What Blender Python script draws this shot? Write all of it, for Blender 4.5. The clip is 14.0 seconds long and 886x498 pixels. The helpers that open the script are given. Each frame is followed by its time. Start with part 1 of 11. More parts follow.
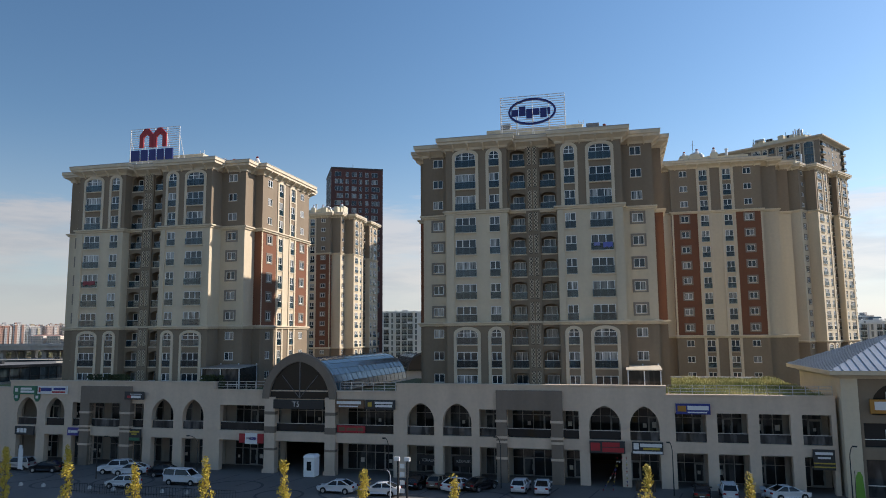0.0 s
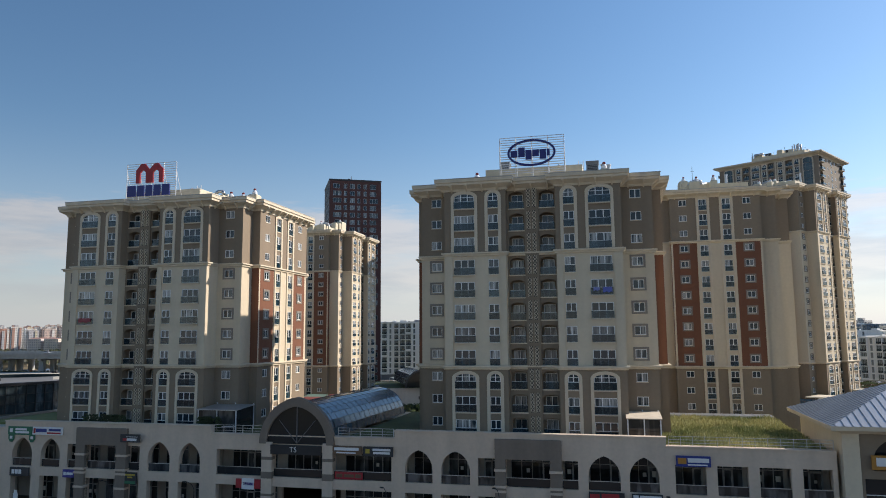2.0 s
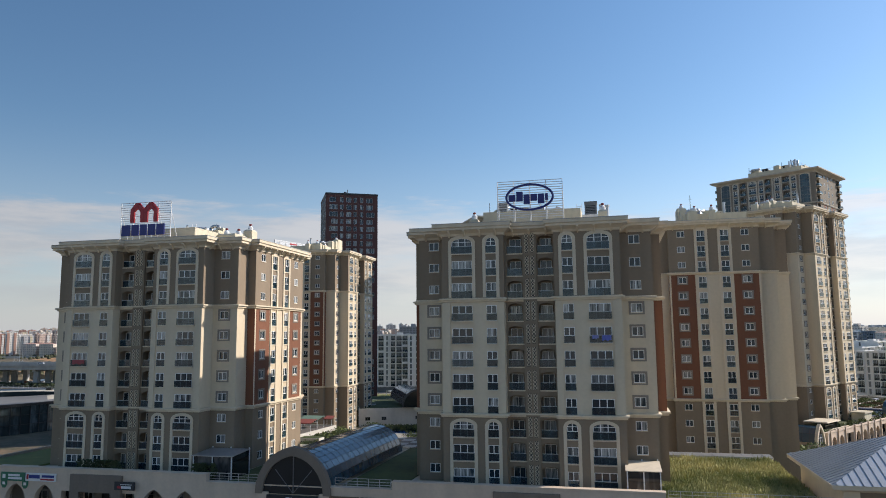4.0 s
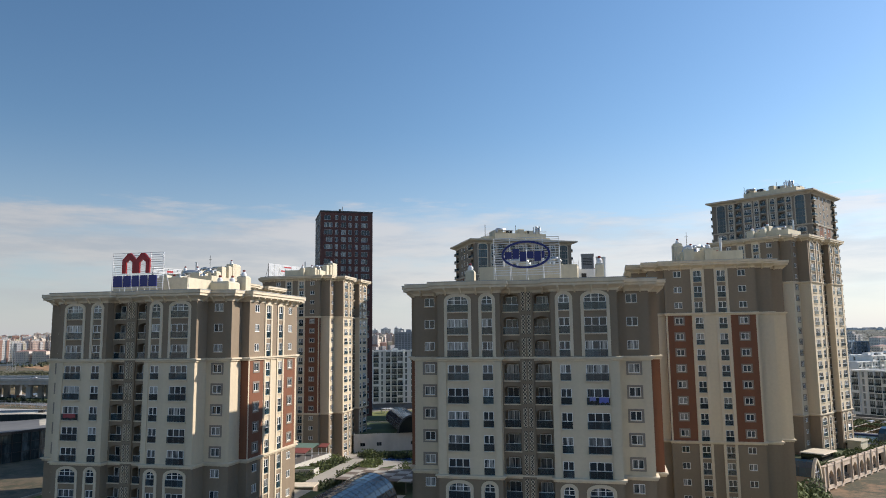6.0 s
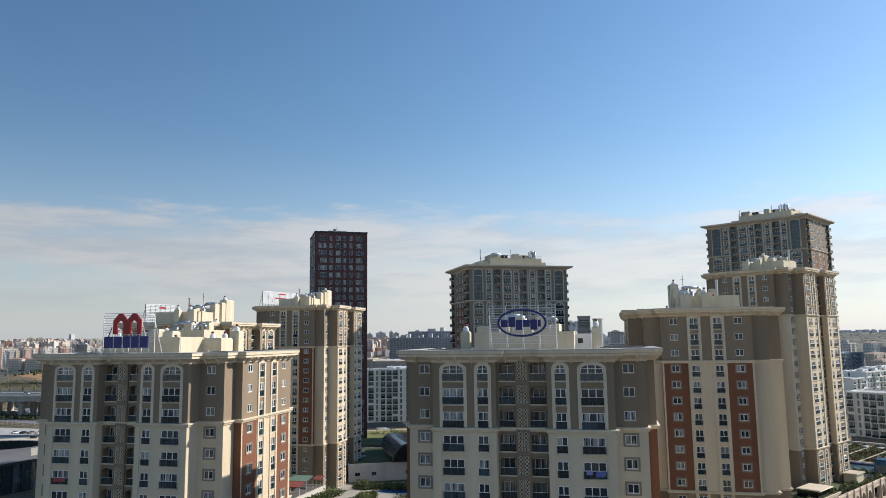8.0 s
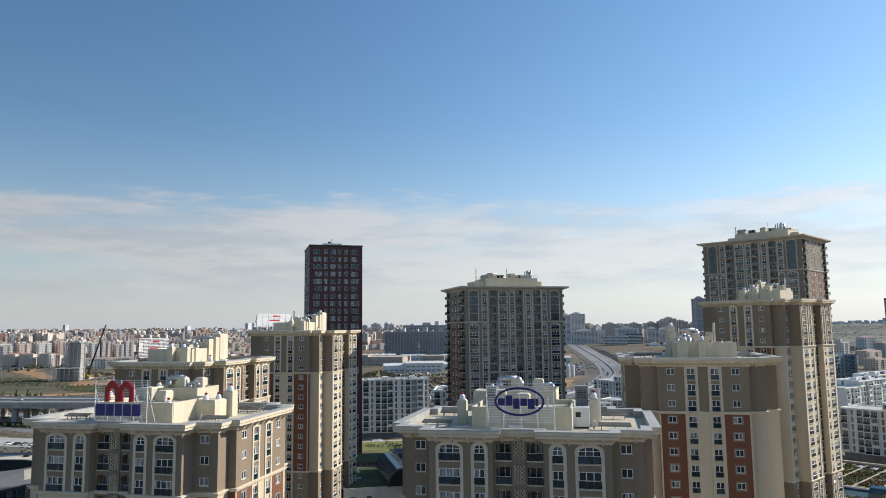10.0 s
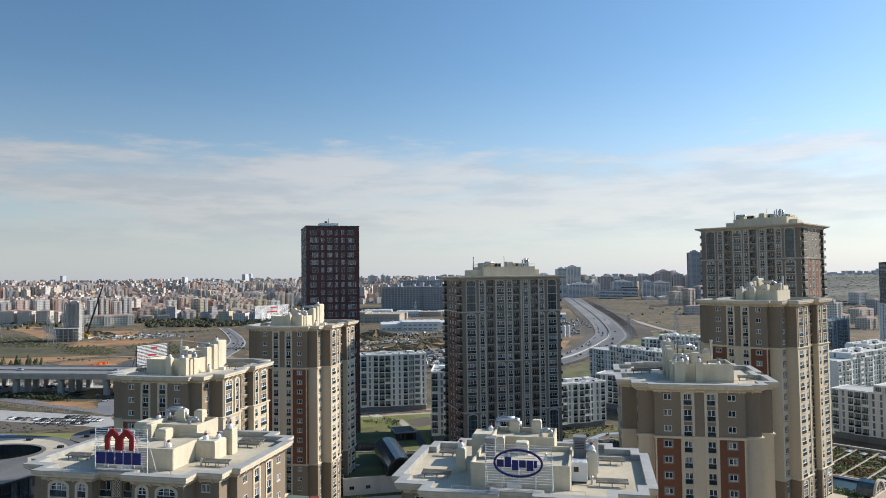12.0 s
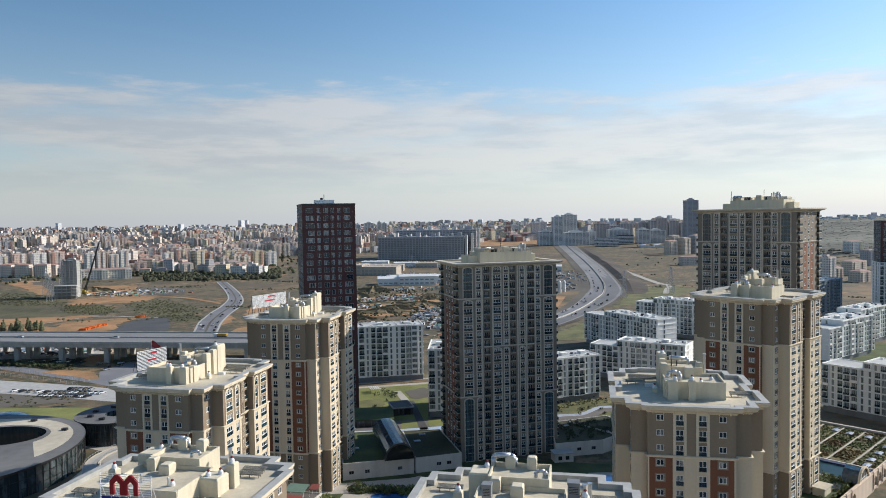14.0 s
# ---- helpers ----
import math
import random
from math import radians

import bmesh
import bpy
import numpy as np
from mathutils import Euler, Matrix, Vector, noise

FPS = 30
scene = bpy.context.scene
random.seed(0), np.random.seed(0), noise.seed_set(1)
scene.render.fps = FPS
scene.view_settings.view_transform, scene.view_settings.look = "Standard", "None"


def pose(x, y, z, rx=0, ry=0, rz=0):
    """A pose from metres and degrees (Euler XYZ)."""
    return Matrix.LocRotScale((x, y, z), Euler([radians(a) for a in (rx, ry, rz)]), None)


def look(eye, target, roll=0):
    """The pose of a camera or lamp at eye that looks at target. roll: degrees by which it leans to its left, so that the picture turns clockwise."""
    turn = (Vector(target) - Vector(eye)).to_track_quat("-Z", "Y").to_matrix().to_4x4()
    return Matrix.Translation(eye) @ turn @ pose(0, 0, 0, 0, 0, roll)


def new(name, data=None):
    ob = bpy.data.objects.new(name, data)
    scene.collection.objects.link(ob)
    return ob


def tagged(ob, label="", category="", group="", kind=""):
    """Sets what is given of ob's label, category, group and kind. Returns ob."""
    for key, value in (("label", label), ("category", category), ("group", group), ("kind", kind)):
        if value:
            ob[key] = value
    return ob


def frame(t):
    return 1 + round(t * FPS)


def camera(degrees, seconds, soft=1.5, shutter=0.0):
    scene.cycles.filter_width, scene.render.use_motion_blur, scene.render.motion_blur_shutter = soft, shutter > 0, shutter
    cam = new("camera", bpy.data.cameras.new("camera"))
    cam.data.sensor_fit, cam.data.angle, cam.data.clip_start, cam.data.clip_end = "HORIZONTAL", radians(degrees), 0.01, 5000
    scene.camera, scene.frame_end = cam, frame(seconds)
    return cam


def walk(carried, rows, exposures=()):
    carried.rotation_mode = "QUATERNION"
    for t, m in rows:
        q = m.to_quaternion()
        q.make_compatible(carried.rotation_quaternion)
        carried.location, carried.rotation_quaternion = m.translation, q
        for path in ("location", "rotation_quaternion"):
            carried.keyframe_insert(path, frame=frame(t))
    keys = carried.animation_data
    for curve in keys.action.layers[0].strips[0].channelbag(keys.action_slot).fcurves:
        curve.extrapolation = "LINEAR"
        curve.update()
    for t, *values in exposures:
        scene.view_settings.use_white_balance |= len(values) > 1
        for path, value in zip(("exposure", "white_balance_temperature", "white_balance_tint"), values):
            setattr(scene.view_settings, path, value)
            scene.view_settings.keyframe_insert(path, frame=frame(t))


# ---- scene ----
cam = camera(64.08, 14.0, 0.95)
PATH = [
    (0, 0.000, 0.000, 17.850, -0.000, 6.993, 0.465),
    (0.5, -0.072, -0.023, 19.259, -0.043, 6.983, 0.443),
    (1, -0.065, -0.041, 20.718, -0.070, 6.988, 0.428),
    (1.5, 0.003, -0.057, 22.162, -0.102, 7.005, 0.399),
    (2, 0.022, -0.001, 23.753, -0.139, 6.986, 0.406),
    (2.5, -0.040, 0.029, 25.218, -0.202, 6.988, 0.433),
    (3, -0.102, 0.044, 26.829, -0.279, 7.024, 0.461),
    (5.5, -0.063, 0.129, 35.364, -0.697, 7.142, 0.582),
    (6, -0.107, 0.112, 37.662, -0.818, 7.214, 0.616),
    (6.5, -0.088, 0.016, 39.855, -0.910, 7.248, 0.657),
    (7, -0.029, 0.044, 42.264, -1.002, 7.292, 0.702),
    (7.5, -0.039, 0.043, 44.473, -1.106, 7.319, 0.721),
    (8, -0.030, 0.016, 46.771, -1.215, 7.332, 0.727),
    (8.5, -0.026, 0.012, 49.061, -1.304, 7.333, 0.717),
    (9, -0.062, 0.043, 51.880, -1.399, 7.330, 0.718),
    (9.2, -0.078, 0.052, 53.168, -1.440, 7.301, 0.715),
    (11.3, -0.330, -0.077, 68.697, -1.865, 3.729, 0.626),
    (11.5, -0.382, -0.040, 70.240, -1.872, 3.338, 0.641),
    (12, -0.302, 0.108, 74.200, -1.924, 2.222, 0.708),
    (12.5, -0.212, 0.304, 78.187, -1.983, 1.166, 0.774),
    (13, -0.197, 0.294, 82.366, -2.052, 0.001, 0.841),
    (13.5, -0.162, 0.219, 86.421, -2.137, -1.190, 0.901),
    (14, -0.122, 0.167, 90.578, -2.221, -2.416, 0.914),
]
walk(cam, [(t, pose(x, y, z, 90 + pitch, roll, yaw)) for t, x, y, z, yaw, pitch, roll in PATH],
     exposures=[(0.0, 0.16, 7380.0, 16.0), (3.0, 0.16, 7380.0, 16.0), (9.0, 0.15, 7300.0, 13.5), (14.0, 0.14, 7200.0, 12.5)])

# ---- light: autumn sun from the right, clear sky with a veil of cloud low down ----
TURN_GRID = -14.0                      # the complex is turned by this against the view
SUN_AZ, SUN_EL = 16.3, 31.0            # from +x towards +y
sun_from = Vector((math.cos(radians(SUN_AZ)) * math.cos(radians(SUN_EL)),
                   math.sin(radians(SUN_AZ)) * math.cos(radians(SUN_EL)), math.sin(radians(SUN_EL))))
sun = new("sun", bpy.data.lights.new("sun", "SUN"))
sun.data.energy, sun.data.angle, sun.data.color = 4.8, radians(0.6), (0.955, 0.965, 0.94)
sun.matrix_world = look(sun_from * 300, (0, 0, 0))

world = bpy.data.worlds.new("sky")
scene.world = world
world.use_nodes = True
wn, wl = world.node_tree.nodes, world.node_tree.links
wn.clear()
w_out = wn.new("ShaderNodeOutputWorld")
w_bg = wn.new("ShaderNodeBackground")
w_sky = wn.new("ShaderNodeTexSky")
w_sky.sky_type = "NISHITA"
w_sky.sun_disc = False
w_sky.sun_elevation, w_sky.sun_rotation = radians(SUN_EL), radians(90 - SUN_AZ)
w_sky.air_density, w_sky.dust_density, w_sky.ozone_density = 1.0, 0.3, 3.0
w_bg.inputs["Strength"].default_value = 0.135
w_co = wn.new("ShaderNodeTexCoord")
w_sep = wn.new("ShaderNodeSeparateXYZ")
wl.new(w_co.outputs["Generated"], w_sep.inputs[0])


def wmath(op, a, b=None, clamp=False):
    n = wn.new("ShaderNodeMath")
    n.operation, n.use_clamp = op, clamp
    for k, val in enumerate((a, b)):
        if val is None:
            continue
        if isinstance(val, (int, float)):
            n.inputs[k].default_value = val
        else:
            wl.new(val, n.inputs[k])
    return n.outputs[0]


# cloud veil: streaky noise, strongest 3 to 14 degrees above the horizon
w_map = wn.new("ShaderNodeMapping")
w_map.inputs["Scale"].default_value = (1.6, 1.6, 8.5)
wl.new(w_co.outputs["Generated"], w_map.inputs[0])
w_noise = wn.new("ShaderNodeTexNoise")
w_noise.inputs["Scale"].default_value = 2.3
w_noise.inputs["Detail"].default_value = 7.0
w_noise.inputs["Roughness"].default_value = 0.58
wl.new(w_map.outputs[0], w_noise.inputs[0])
w_up = w_sep.outputs[2]
w_lump = wn.new("ShaderNodeTexNoise")
w_lump.inputs["Scale"].default_value = 5.5
w_lump.inputs["Detail"].default_value = 5.0
w_map2 = wn.new("ShaderNodeMapping")
w_map2.inputs["Scale"].default_value = (0.8, 0.8, 5.0)
wl.new(w_co.outputs["Generated"], w_map2.inputs[0])
wl.new(w_map2.outputs[0], w_lump.inputs[0])

w_fine = wn.new("ShaderNodeTexNoise")
w_fine.inputs["Scale"].default_value = 15.0
w_fine.inputs["Detail"].default_value = 6.0
w_fine.inputs["Roughness"].default_value = 0.6
wl.new(w_map2.outputs[0], w_fine.inputs[0])
w_puffs = wmath("ADD", wmath("MULTIPLY", w_lump.outputs[0], 0.55), wmath("MULTIPLY", w_fine.outputs[0], 0.45))


def wstep(val, lo, hi):
    n = wn.new("ShaderNodeMapRange")
    n.interpolation_type = "SMOOTHSTEP"
    n.inputs[1].default_value, n.inputs[2].default_value = lo, hi
    wl.new(val, n.inputs[0])
    return n.outputs[0]


# the upper edge of the cloud bank wanders up and down
w_edge = wmath("ADD", w_up, wmath("MULTIPLY", wmath("SUBTRACT", w_puffs, 0.5), -0.17))
w_band = wmath("MULTIPLY", wstep(w_up, 0.015, 0.09), wmath("SUBTRACT", 1.0, wstep(w_edge, 0.150, 0.185)), True)
w_puff = wstep(w_noise.outputs[0], 0.22, 0.52)
# the bank lies ahead of the walk; behind it there is a thin veil
w_side = wmath("ADD", wmath("MULTIPLY", wstep(w_sep.outputs[1], -0.15, 0.45), 0.65), 0.35)
w_cloud = wmath("MULTIPLY", wmath("MULTIPLY", w_puff, w_band, True), w_side, True)
w_haze = wmath("POWER", wmath("SUBTRACT", 1.0, wmath("MULTIPLY", wmath("MAXIMUM", w_up, 0.0), 3.4, True), True), 1.85, True)
w_sat = wn.new("ShaderNodeHueSaturation")
w_sat.inputs["Saturation"].default_value = 1.185
w_sat.inputs["Hue"].default_value = 0.498
wl.new(w_sky.outputs[0], w_sat.inputs["Color"])
w_mix = wn.new("ShaderNodeMix")
w_mix.data_type = "RGBA"
wl.new(wmath("MULTIPLY", w_haze, wmath("ADD", 0.5, wmath("MULTIPLY", w_side, 0.35))), w_mix.inputs[0])
wl.new(w_sat.outputs[0], w_mix.inputs[6])
w_mix.inputs[7].default_value = (3.75, 4.5, 5.55, 1)
w_mix2 = wn.new("ShaderNodeMix")
w_mix2.data_type = "RGBA"
wl.new(wmath("MULTIPLY", w_cloud, 0.62), w_mix2.inputs[0])
wl.new(w_mix.outputs[2], w_mix2.inputs[6])
w_tone = wn.new("ShaderNodeMix")
w_tone.data_type = "RGBA"
wl.new(wstep(w_puffs, 0.40, 0.60), w_tone.inputs[0])
w_tone.inputs[6].default_value, w_tone.inputs[7].default_value = (3.45, 3.8, 4.4, 1), (4.75, 4.85, 5.1, 1)
wl.new(w_tone.outputs[2], w_mix2.inputs[7])
# the sky is darkest a right angle from the sun and brightens towards it and away from it
w_dot = wn.new("ShaderNodeVectorMath")
w_dot.operation = "DOT_PRODUCT"
wl.new(w_co.outputs["Generated"], w_dot.inputs[0])
w_dot.inputs[1].default_value = sun_from
w_off = wmath("ADD", w_dot.outputs["Value"], 0.2)
w_rim = wmath("MAXIMUM", w_off, wmath("MULTIPLY", w_off, -0.45))
w_gain = wmath("ADD", wmath("MULTIPLY", wmath("SQRT", wmath("ADD", wmath("MULTIPLY", w_rim, w_rim), 0.006)), 0.44), 0.76)
w_fin = wn.new("ShaderNodeVectorMath")
w_fin.operation = "SCALE"
wl.new(w_mix2.outputs[2], w_fin.inputs[0])
wl.new(w_gain, w_fin.inputs["Scale"])
wl.new(w_fin.outputs[0], w_bg.inputs[0])
wl.new(w_bg.outputs[0], w_out.inputs[0])


# ---- materials ----
def mat(name, col, rough=0.8, metal=0.0, var=0.12, grain=3.0, bump=0.15, col2=None, stain=0.0, rand=0.0, spec=0.5):
    """Plaster, stone, paint: a base colour with grain, broad weathering and fine relief."""
    m = bpy.data.materials.new(name)
    m.use_nodes = True
    n, l = m.node_tree.nodes, m.node_tree.links
    b = n["Principled BSDF"]
    b.inputs["Roughness"].default_value, b.inputs["Metallic"].default_value = rough, metal
    b.inputs["Specular IOR Level"].default_value = spec
    geo = n.new("ShaderNodeTexCoord")
    big, fine = n.new("ShaderNodeTexNoise"), n.new("ShaderNodeTexNoise")
    big.inputs["Scale"].default_value, big.inputs["Detail"].default_value = grain * 0.08, 4.0
    fine.inputs["Scale"].default_value, fine.inputs["Detail"].default_value = grain, 5.0
    src = geo.outputs["Object"]
    if stain:
        mp = n.new("ShaderNodeMapping")
        mp.inputs["Scale"].default_value = (1.0, 1.0, 0.12)
        l.new(src, mp.inputs[0])
        l.new(mp.outputs[0], big.inputs[0])
        big.inputs["Scale"].default_value = stain
    else:
        l.new(src, big.inputs[0])
    l.new(src, fine.inputs[0])
    mx = n.new("ShaderNodeMix")
    mx.data_type = "RGBA"
    c2 = col2 or tuple(c * (1 - 2.2 * var) for c in col)
    mx.inputs[6].default_value, mx.inputs[7].default_value = (*c2, 1), (*(min(1, c * (1 + var)) for c in col), 1)
    add = n.new("ShaderNodeMath")
    add.operation = "MULTIPLY_ADD"
    l.new(fine.outputs[0], add.inputs[0])
    add.inputs[1].default_value = 0.45
    l.new(big.outputs[0], add.inputs[2])
    rng = n.new("ShaderNodeMapRange")
    rng.inputs[1].default_value, rng.inputs[2].default_value = 0.45, 0.98
    l.new(add.outputs[0], rng.inputs[0])
    l.new(rng.outputs[0], mx.inputs[0])
    out = mx.outputs[2]
    if rand:
        inf = n.new("ShaderNodeObjectInfo")
        hsv = n.new("ShaderNodeHueSaturation")
        r2 = n.new("ShaderNodeMapRange")
        r2.inputs[3].default_value, r2.inputs[4].default_value = 1 - rand, 1 + rand
        l.new(inf.outputs["Random"], r2.inputs[0])
        l.new(r2.outputs[0], hsv.inputs["Value"])
        l.new(out, hsv.inputs["Color"])
        out = hsv.outputs[0]
    l.new(out, b.inputs["Base Color"])
    if bump:
        bp = n.new("ShaderNodeBump")
        bp.inputs["Strength"].default_value, bp.inputs["Distance"].default_value = bump, 0.05
        l.new(fine.outputs[0], bp.inputs["Height"])
        l.new(bp.outputs[0], b.inputs["Normal"])
    return m


def glass(name, dark, light, share=0.35, rough=0.06, fold=9.0, coat=0.1, island=False, spec=0.5):
    """Window glass: dark rooms behind, in some of them pale curtains in folds."""
    m = bpy.data.materials.new(name)
    m.use_nodes = True
    n, l = m.node_tree.nodes, m.node_tree.links
    b = n["Principled BSDF"]
    b.inputs["Roughness"].default_value = rough
    b.inputs["Specular IOR Level"].default_value = spec
    b.inputs["Coat Weight"].default_value, b.inputs["Coat Roughness"].default_value = coat, 0.03
    inf, geo = n.new("ShaderNodeNewGeometry" if island else "ShaderNodeObjectInfo"), n.new("ShaderNodeTexCoord")
    chance = inf.outputs["Random Per Island" if island else "Random"]
    wv = n.new("ShaderNodeTexNoise")
    wv.inputs["Scale"].default_value, wv.inputs["Detail"].default_value = 1.0, 2.0
    mp = n.new("ShaderNodeMapping")
    mp.inputs["Scale"].default_value = (fold, 1.0, 0.5)
    l.new(geo.outputs["Object"], mp.inputs[0])
    off = n.new("ShaderNodeVectorMath")
    off.operation = "ADD"
    sc = n.new("ShaderNodeMath")
    sc.operation = "MULTIPLY"
    sc.inputs[1].default_value = 37.0
    l.new(chance, sc.inputs[0])
    l.new(mp.outputs[0], off.inputs[0])
    l.new(sc.outputs[0], off.inputs[1])
    l.new(off.outputs[0], wv.inputs[0])
    st = n.new("ShaderNodeMapRange")
    st.inputs[1].default_value, st.inputs[2].default_value = 1.0 - share, 1.02 - 0.45 * share
    l.new(chance, st.inputs[0])
    ml = n.new("ShaderNodeMath")
    ml.operation = "MULTIPLY"
    ml.use_clamp = True
    fr = n.new("ShaderNodeMapRange")
    fr.inputs[1].default_value, fr.inputs[2].default_value = 0.3, 0.62
    l.new(wv.outputs[0], fr.inputs[0])
    l.new(st.outputs[0], ml.inputs[0])
    l.new(fr.outputs[0], ml.inputs[1])
    # curtains hang in some panes of a window and are drawn back in others
    drawn, mp2, off2 = n.new("ShaderNodeTexNoise"), n.new("ShaderNodeMapping"), n.new("ShaderNodeVectorMath")
    mp2.inputs["Scale"].default_value = (0.9, 0.5, 0.12)
    off2.operation = "ADD"
    l.new(geo.outputs["Object"], mp2.inputs[0])
    l.new(mp2.outputs[0], off2.inputs[0])
    l.new(sc.outputs[0], off2.inputs[1])
    l.new(off2.outputs[0], drawn.inputs[0])
    drawn.inputs["Scale"].default_value, drawn.inputs["Detail"].default_value = 1.0, 1.0
    dr = n.new("ShaderNodeMapRange")
    dr.inputs[1].default_value, dr.inputs[2].default_value, dr.inputs[3].default_value = 0.44, 0.5, 0.08
    l.new(drawn.outputs[0], dr.inputs[0])
    both = n.new("ShaderNodeMath")
    both.operation = "MULTIPLY"
    l.new(ml.outputs[0], both.inputs[0])
    l.new(dr.outputs[0], both.inputs[1])
    mx = n.new("ShaderNodeMix")
    mx.data_type = "RGBA"
    mx.inputs[6].default_value, mx.inputs[7].default_value = (*dark, 1), (*light, 1)
    l.new(both.outputs[0], mx.inputs[0])
    l.new(mx.outputs[2], b.inputs["Base Color"])
    return m


TAUPE = mat("taupe_render", (0.271, 0.206, 0.144), 0.9, var=0.07, grain=2.0, stain=0.35)
CREAM = mat("cream_render", (0.676, 0.563, 0.408), 0.88, var=0.06, grain=2.0, stain=0.35)
RED = mat("red_render", (0.215, 0.086, 0.047), 0.9, var=0.08, grain=2.0, stain=0.4)
TRIM = mat("pale_moulding", (0.70, 0.588, 0.438), 0.85, var=0.06, grain=3.0, stain=0.8)
SURR = mat("grey_window_surround", (0.265, 0.225, 0.188), 0.9, var=0.06)
PVC = mat("white_plastic_frame", (0.86, 0.86, 0.84), 0.45, var=0.03, bump=0.0)
GLASS = glass("window_glass", (0.015, 0.029, 0.04), (0.42, 0.42, 0.40), 0.68, 0.04, 5.0, 0.08, False, 0.5)
# tinted glass; its base colour also carries the blue of reflected sky
RAILGL = glass("sky_tinted_rail_glass", (0.018, 0.045, 0.062), (0.07, 0.135, 0.165), 0.7, 0.05, 1.5, 0.3, False, 0.8)
# half of the light passes through the tinted rails, so that frames and rooms show behind them
rail_nodes, rail_links = RAILGL.node_tree.nodes, RAILGL.node_tree.links
rail_clear, rail_mix = rail_nodes.new("ShaderNodeBsdfTransparent"), rail_nodes.new("ShaderNodeMixShader")
rail_clear.inputs[0].default_value, rail_mix.inputs[0].default_value = (0.60, 0.72, 0.77, 1), 0.5
rail_links.new(rail_nodes["Principled BSDF"].outputs[0], rail_mix.inputs[1])
rail_links.new(rail_clear.outputs[0], rail_mix.inputs[2])
rail_links.new(rail_mix.outputs[0], rail_nodes["Material Output"].inputs[0])
PALEGL = glass("estate_window_glass", (0.12, 0.136, 0.128), (0.46, 0.47, 0.44), 0.65, 0.1, 1.0, 0.1, True)
ROUNDGL = glass("dark_curtain_wall_glass", (0.022, 0.034, 0.038), (0.10, 0.13, 0.14), 0.85, 0.07, 0.8, 0.3)
DARKGL = glass("dark_shop_glass", (0.018, 0.02, 0.021), (0.11, 0.112, 0.112), 0.55, 0.07, 1.0)
DARKVAULT = glass("dark_green_vault_glass", (0.022, 0.045, 0.055), (0.055, 0.11, 0.135), 0.7, 0.16, 0.6, 0.08)
VAULTGL = glass("blue_vault_glass", (0.022, 0.062, 0.095), (0.055, 0.12, 0.165), 0.9, 0.14, 0.6, 0.15)
DARKMET = mat("dark_metal", (0.045, 0.045, 0.048), 0.5, 0.6, var=0.1, bump=0.0)
GALV = mat("galvanised_metal", (0.55, 0.56, 0.57), 0.4, 0.8, var=0.12, bump=0.05)
WHITEMET = mat("white_painted_steel", (0.72, 0.73, 0.74), 0.5, 0.0, var=0.05, bump=0.0)
ROOFSCR = mat("roof_screed", (0.55, 0.485, 0.365), 0.95, var=0.14, grain=1.2, bump=0.2)
STONE = mat("podium_stone", (0.65, 0.507, 0.388), 0.85, var=0.07, grain=2.5, stain=0.5)
BROWN = mat("brown_cladding", (0.225, 0.175, 0.135), 0.85, var=0.08, grain=2.5, stain=0.6)
INNER = mat("shop_wall", (0.42, 0.36, 0.30), 0.9, var=0.08)
# dark colour in place of the shade deep inside the entrances
VOID = mat("painted_interior_dark", (0.09, 0.085, 0.08), 0.9, var=0.1, bump=0.0)
NAVY = mat("navy_enamel", (0.012, 0.02, 0.16), 0.4, var=0.06, bump=0.0)
SIGNRED = mat("red_enamel", (0.42, 0.012, 0.018), 0.4, var=0.06, bump=0.0)


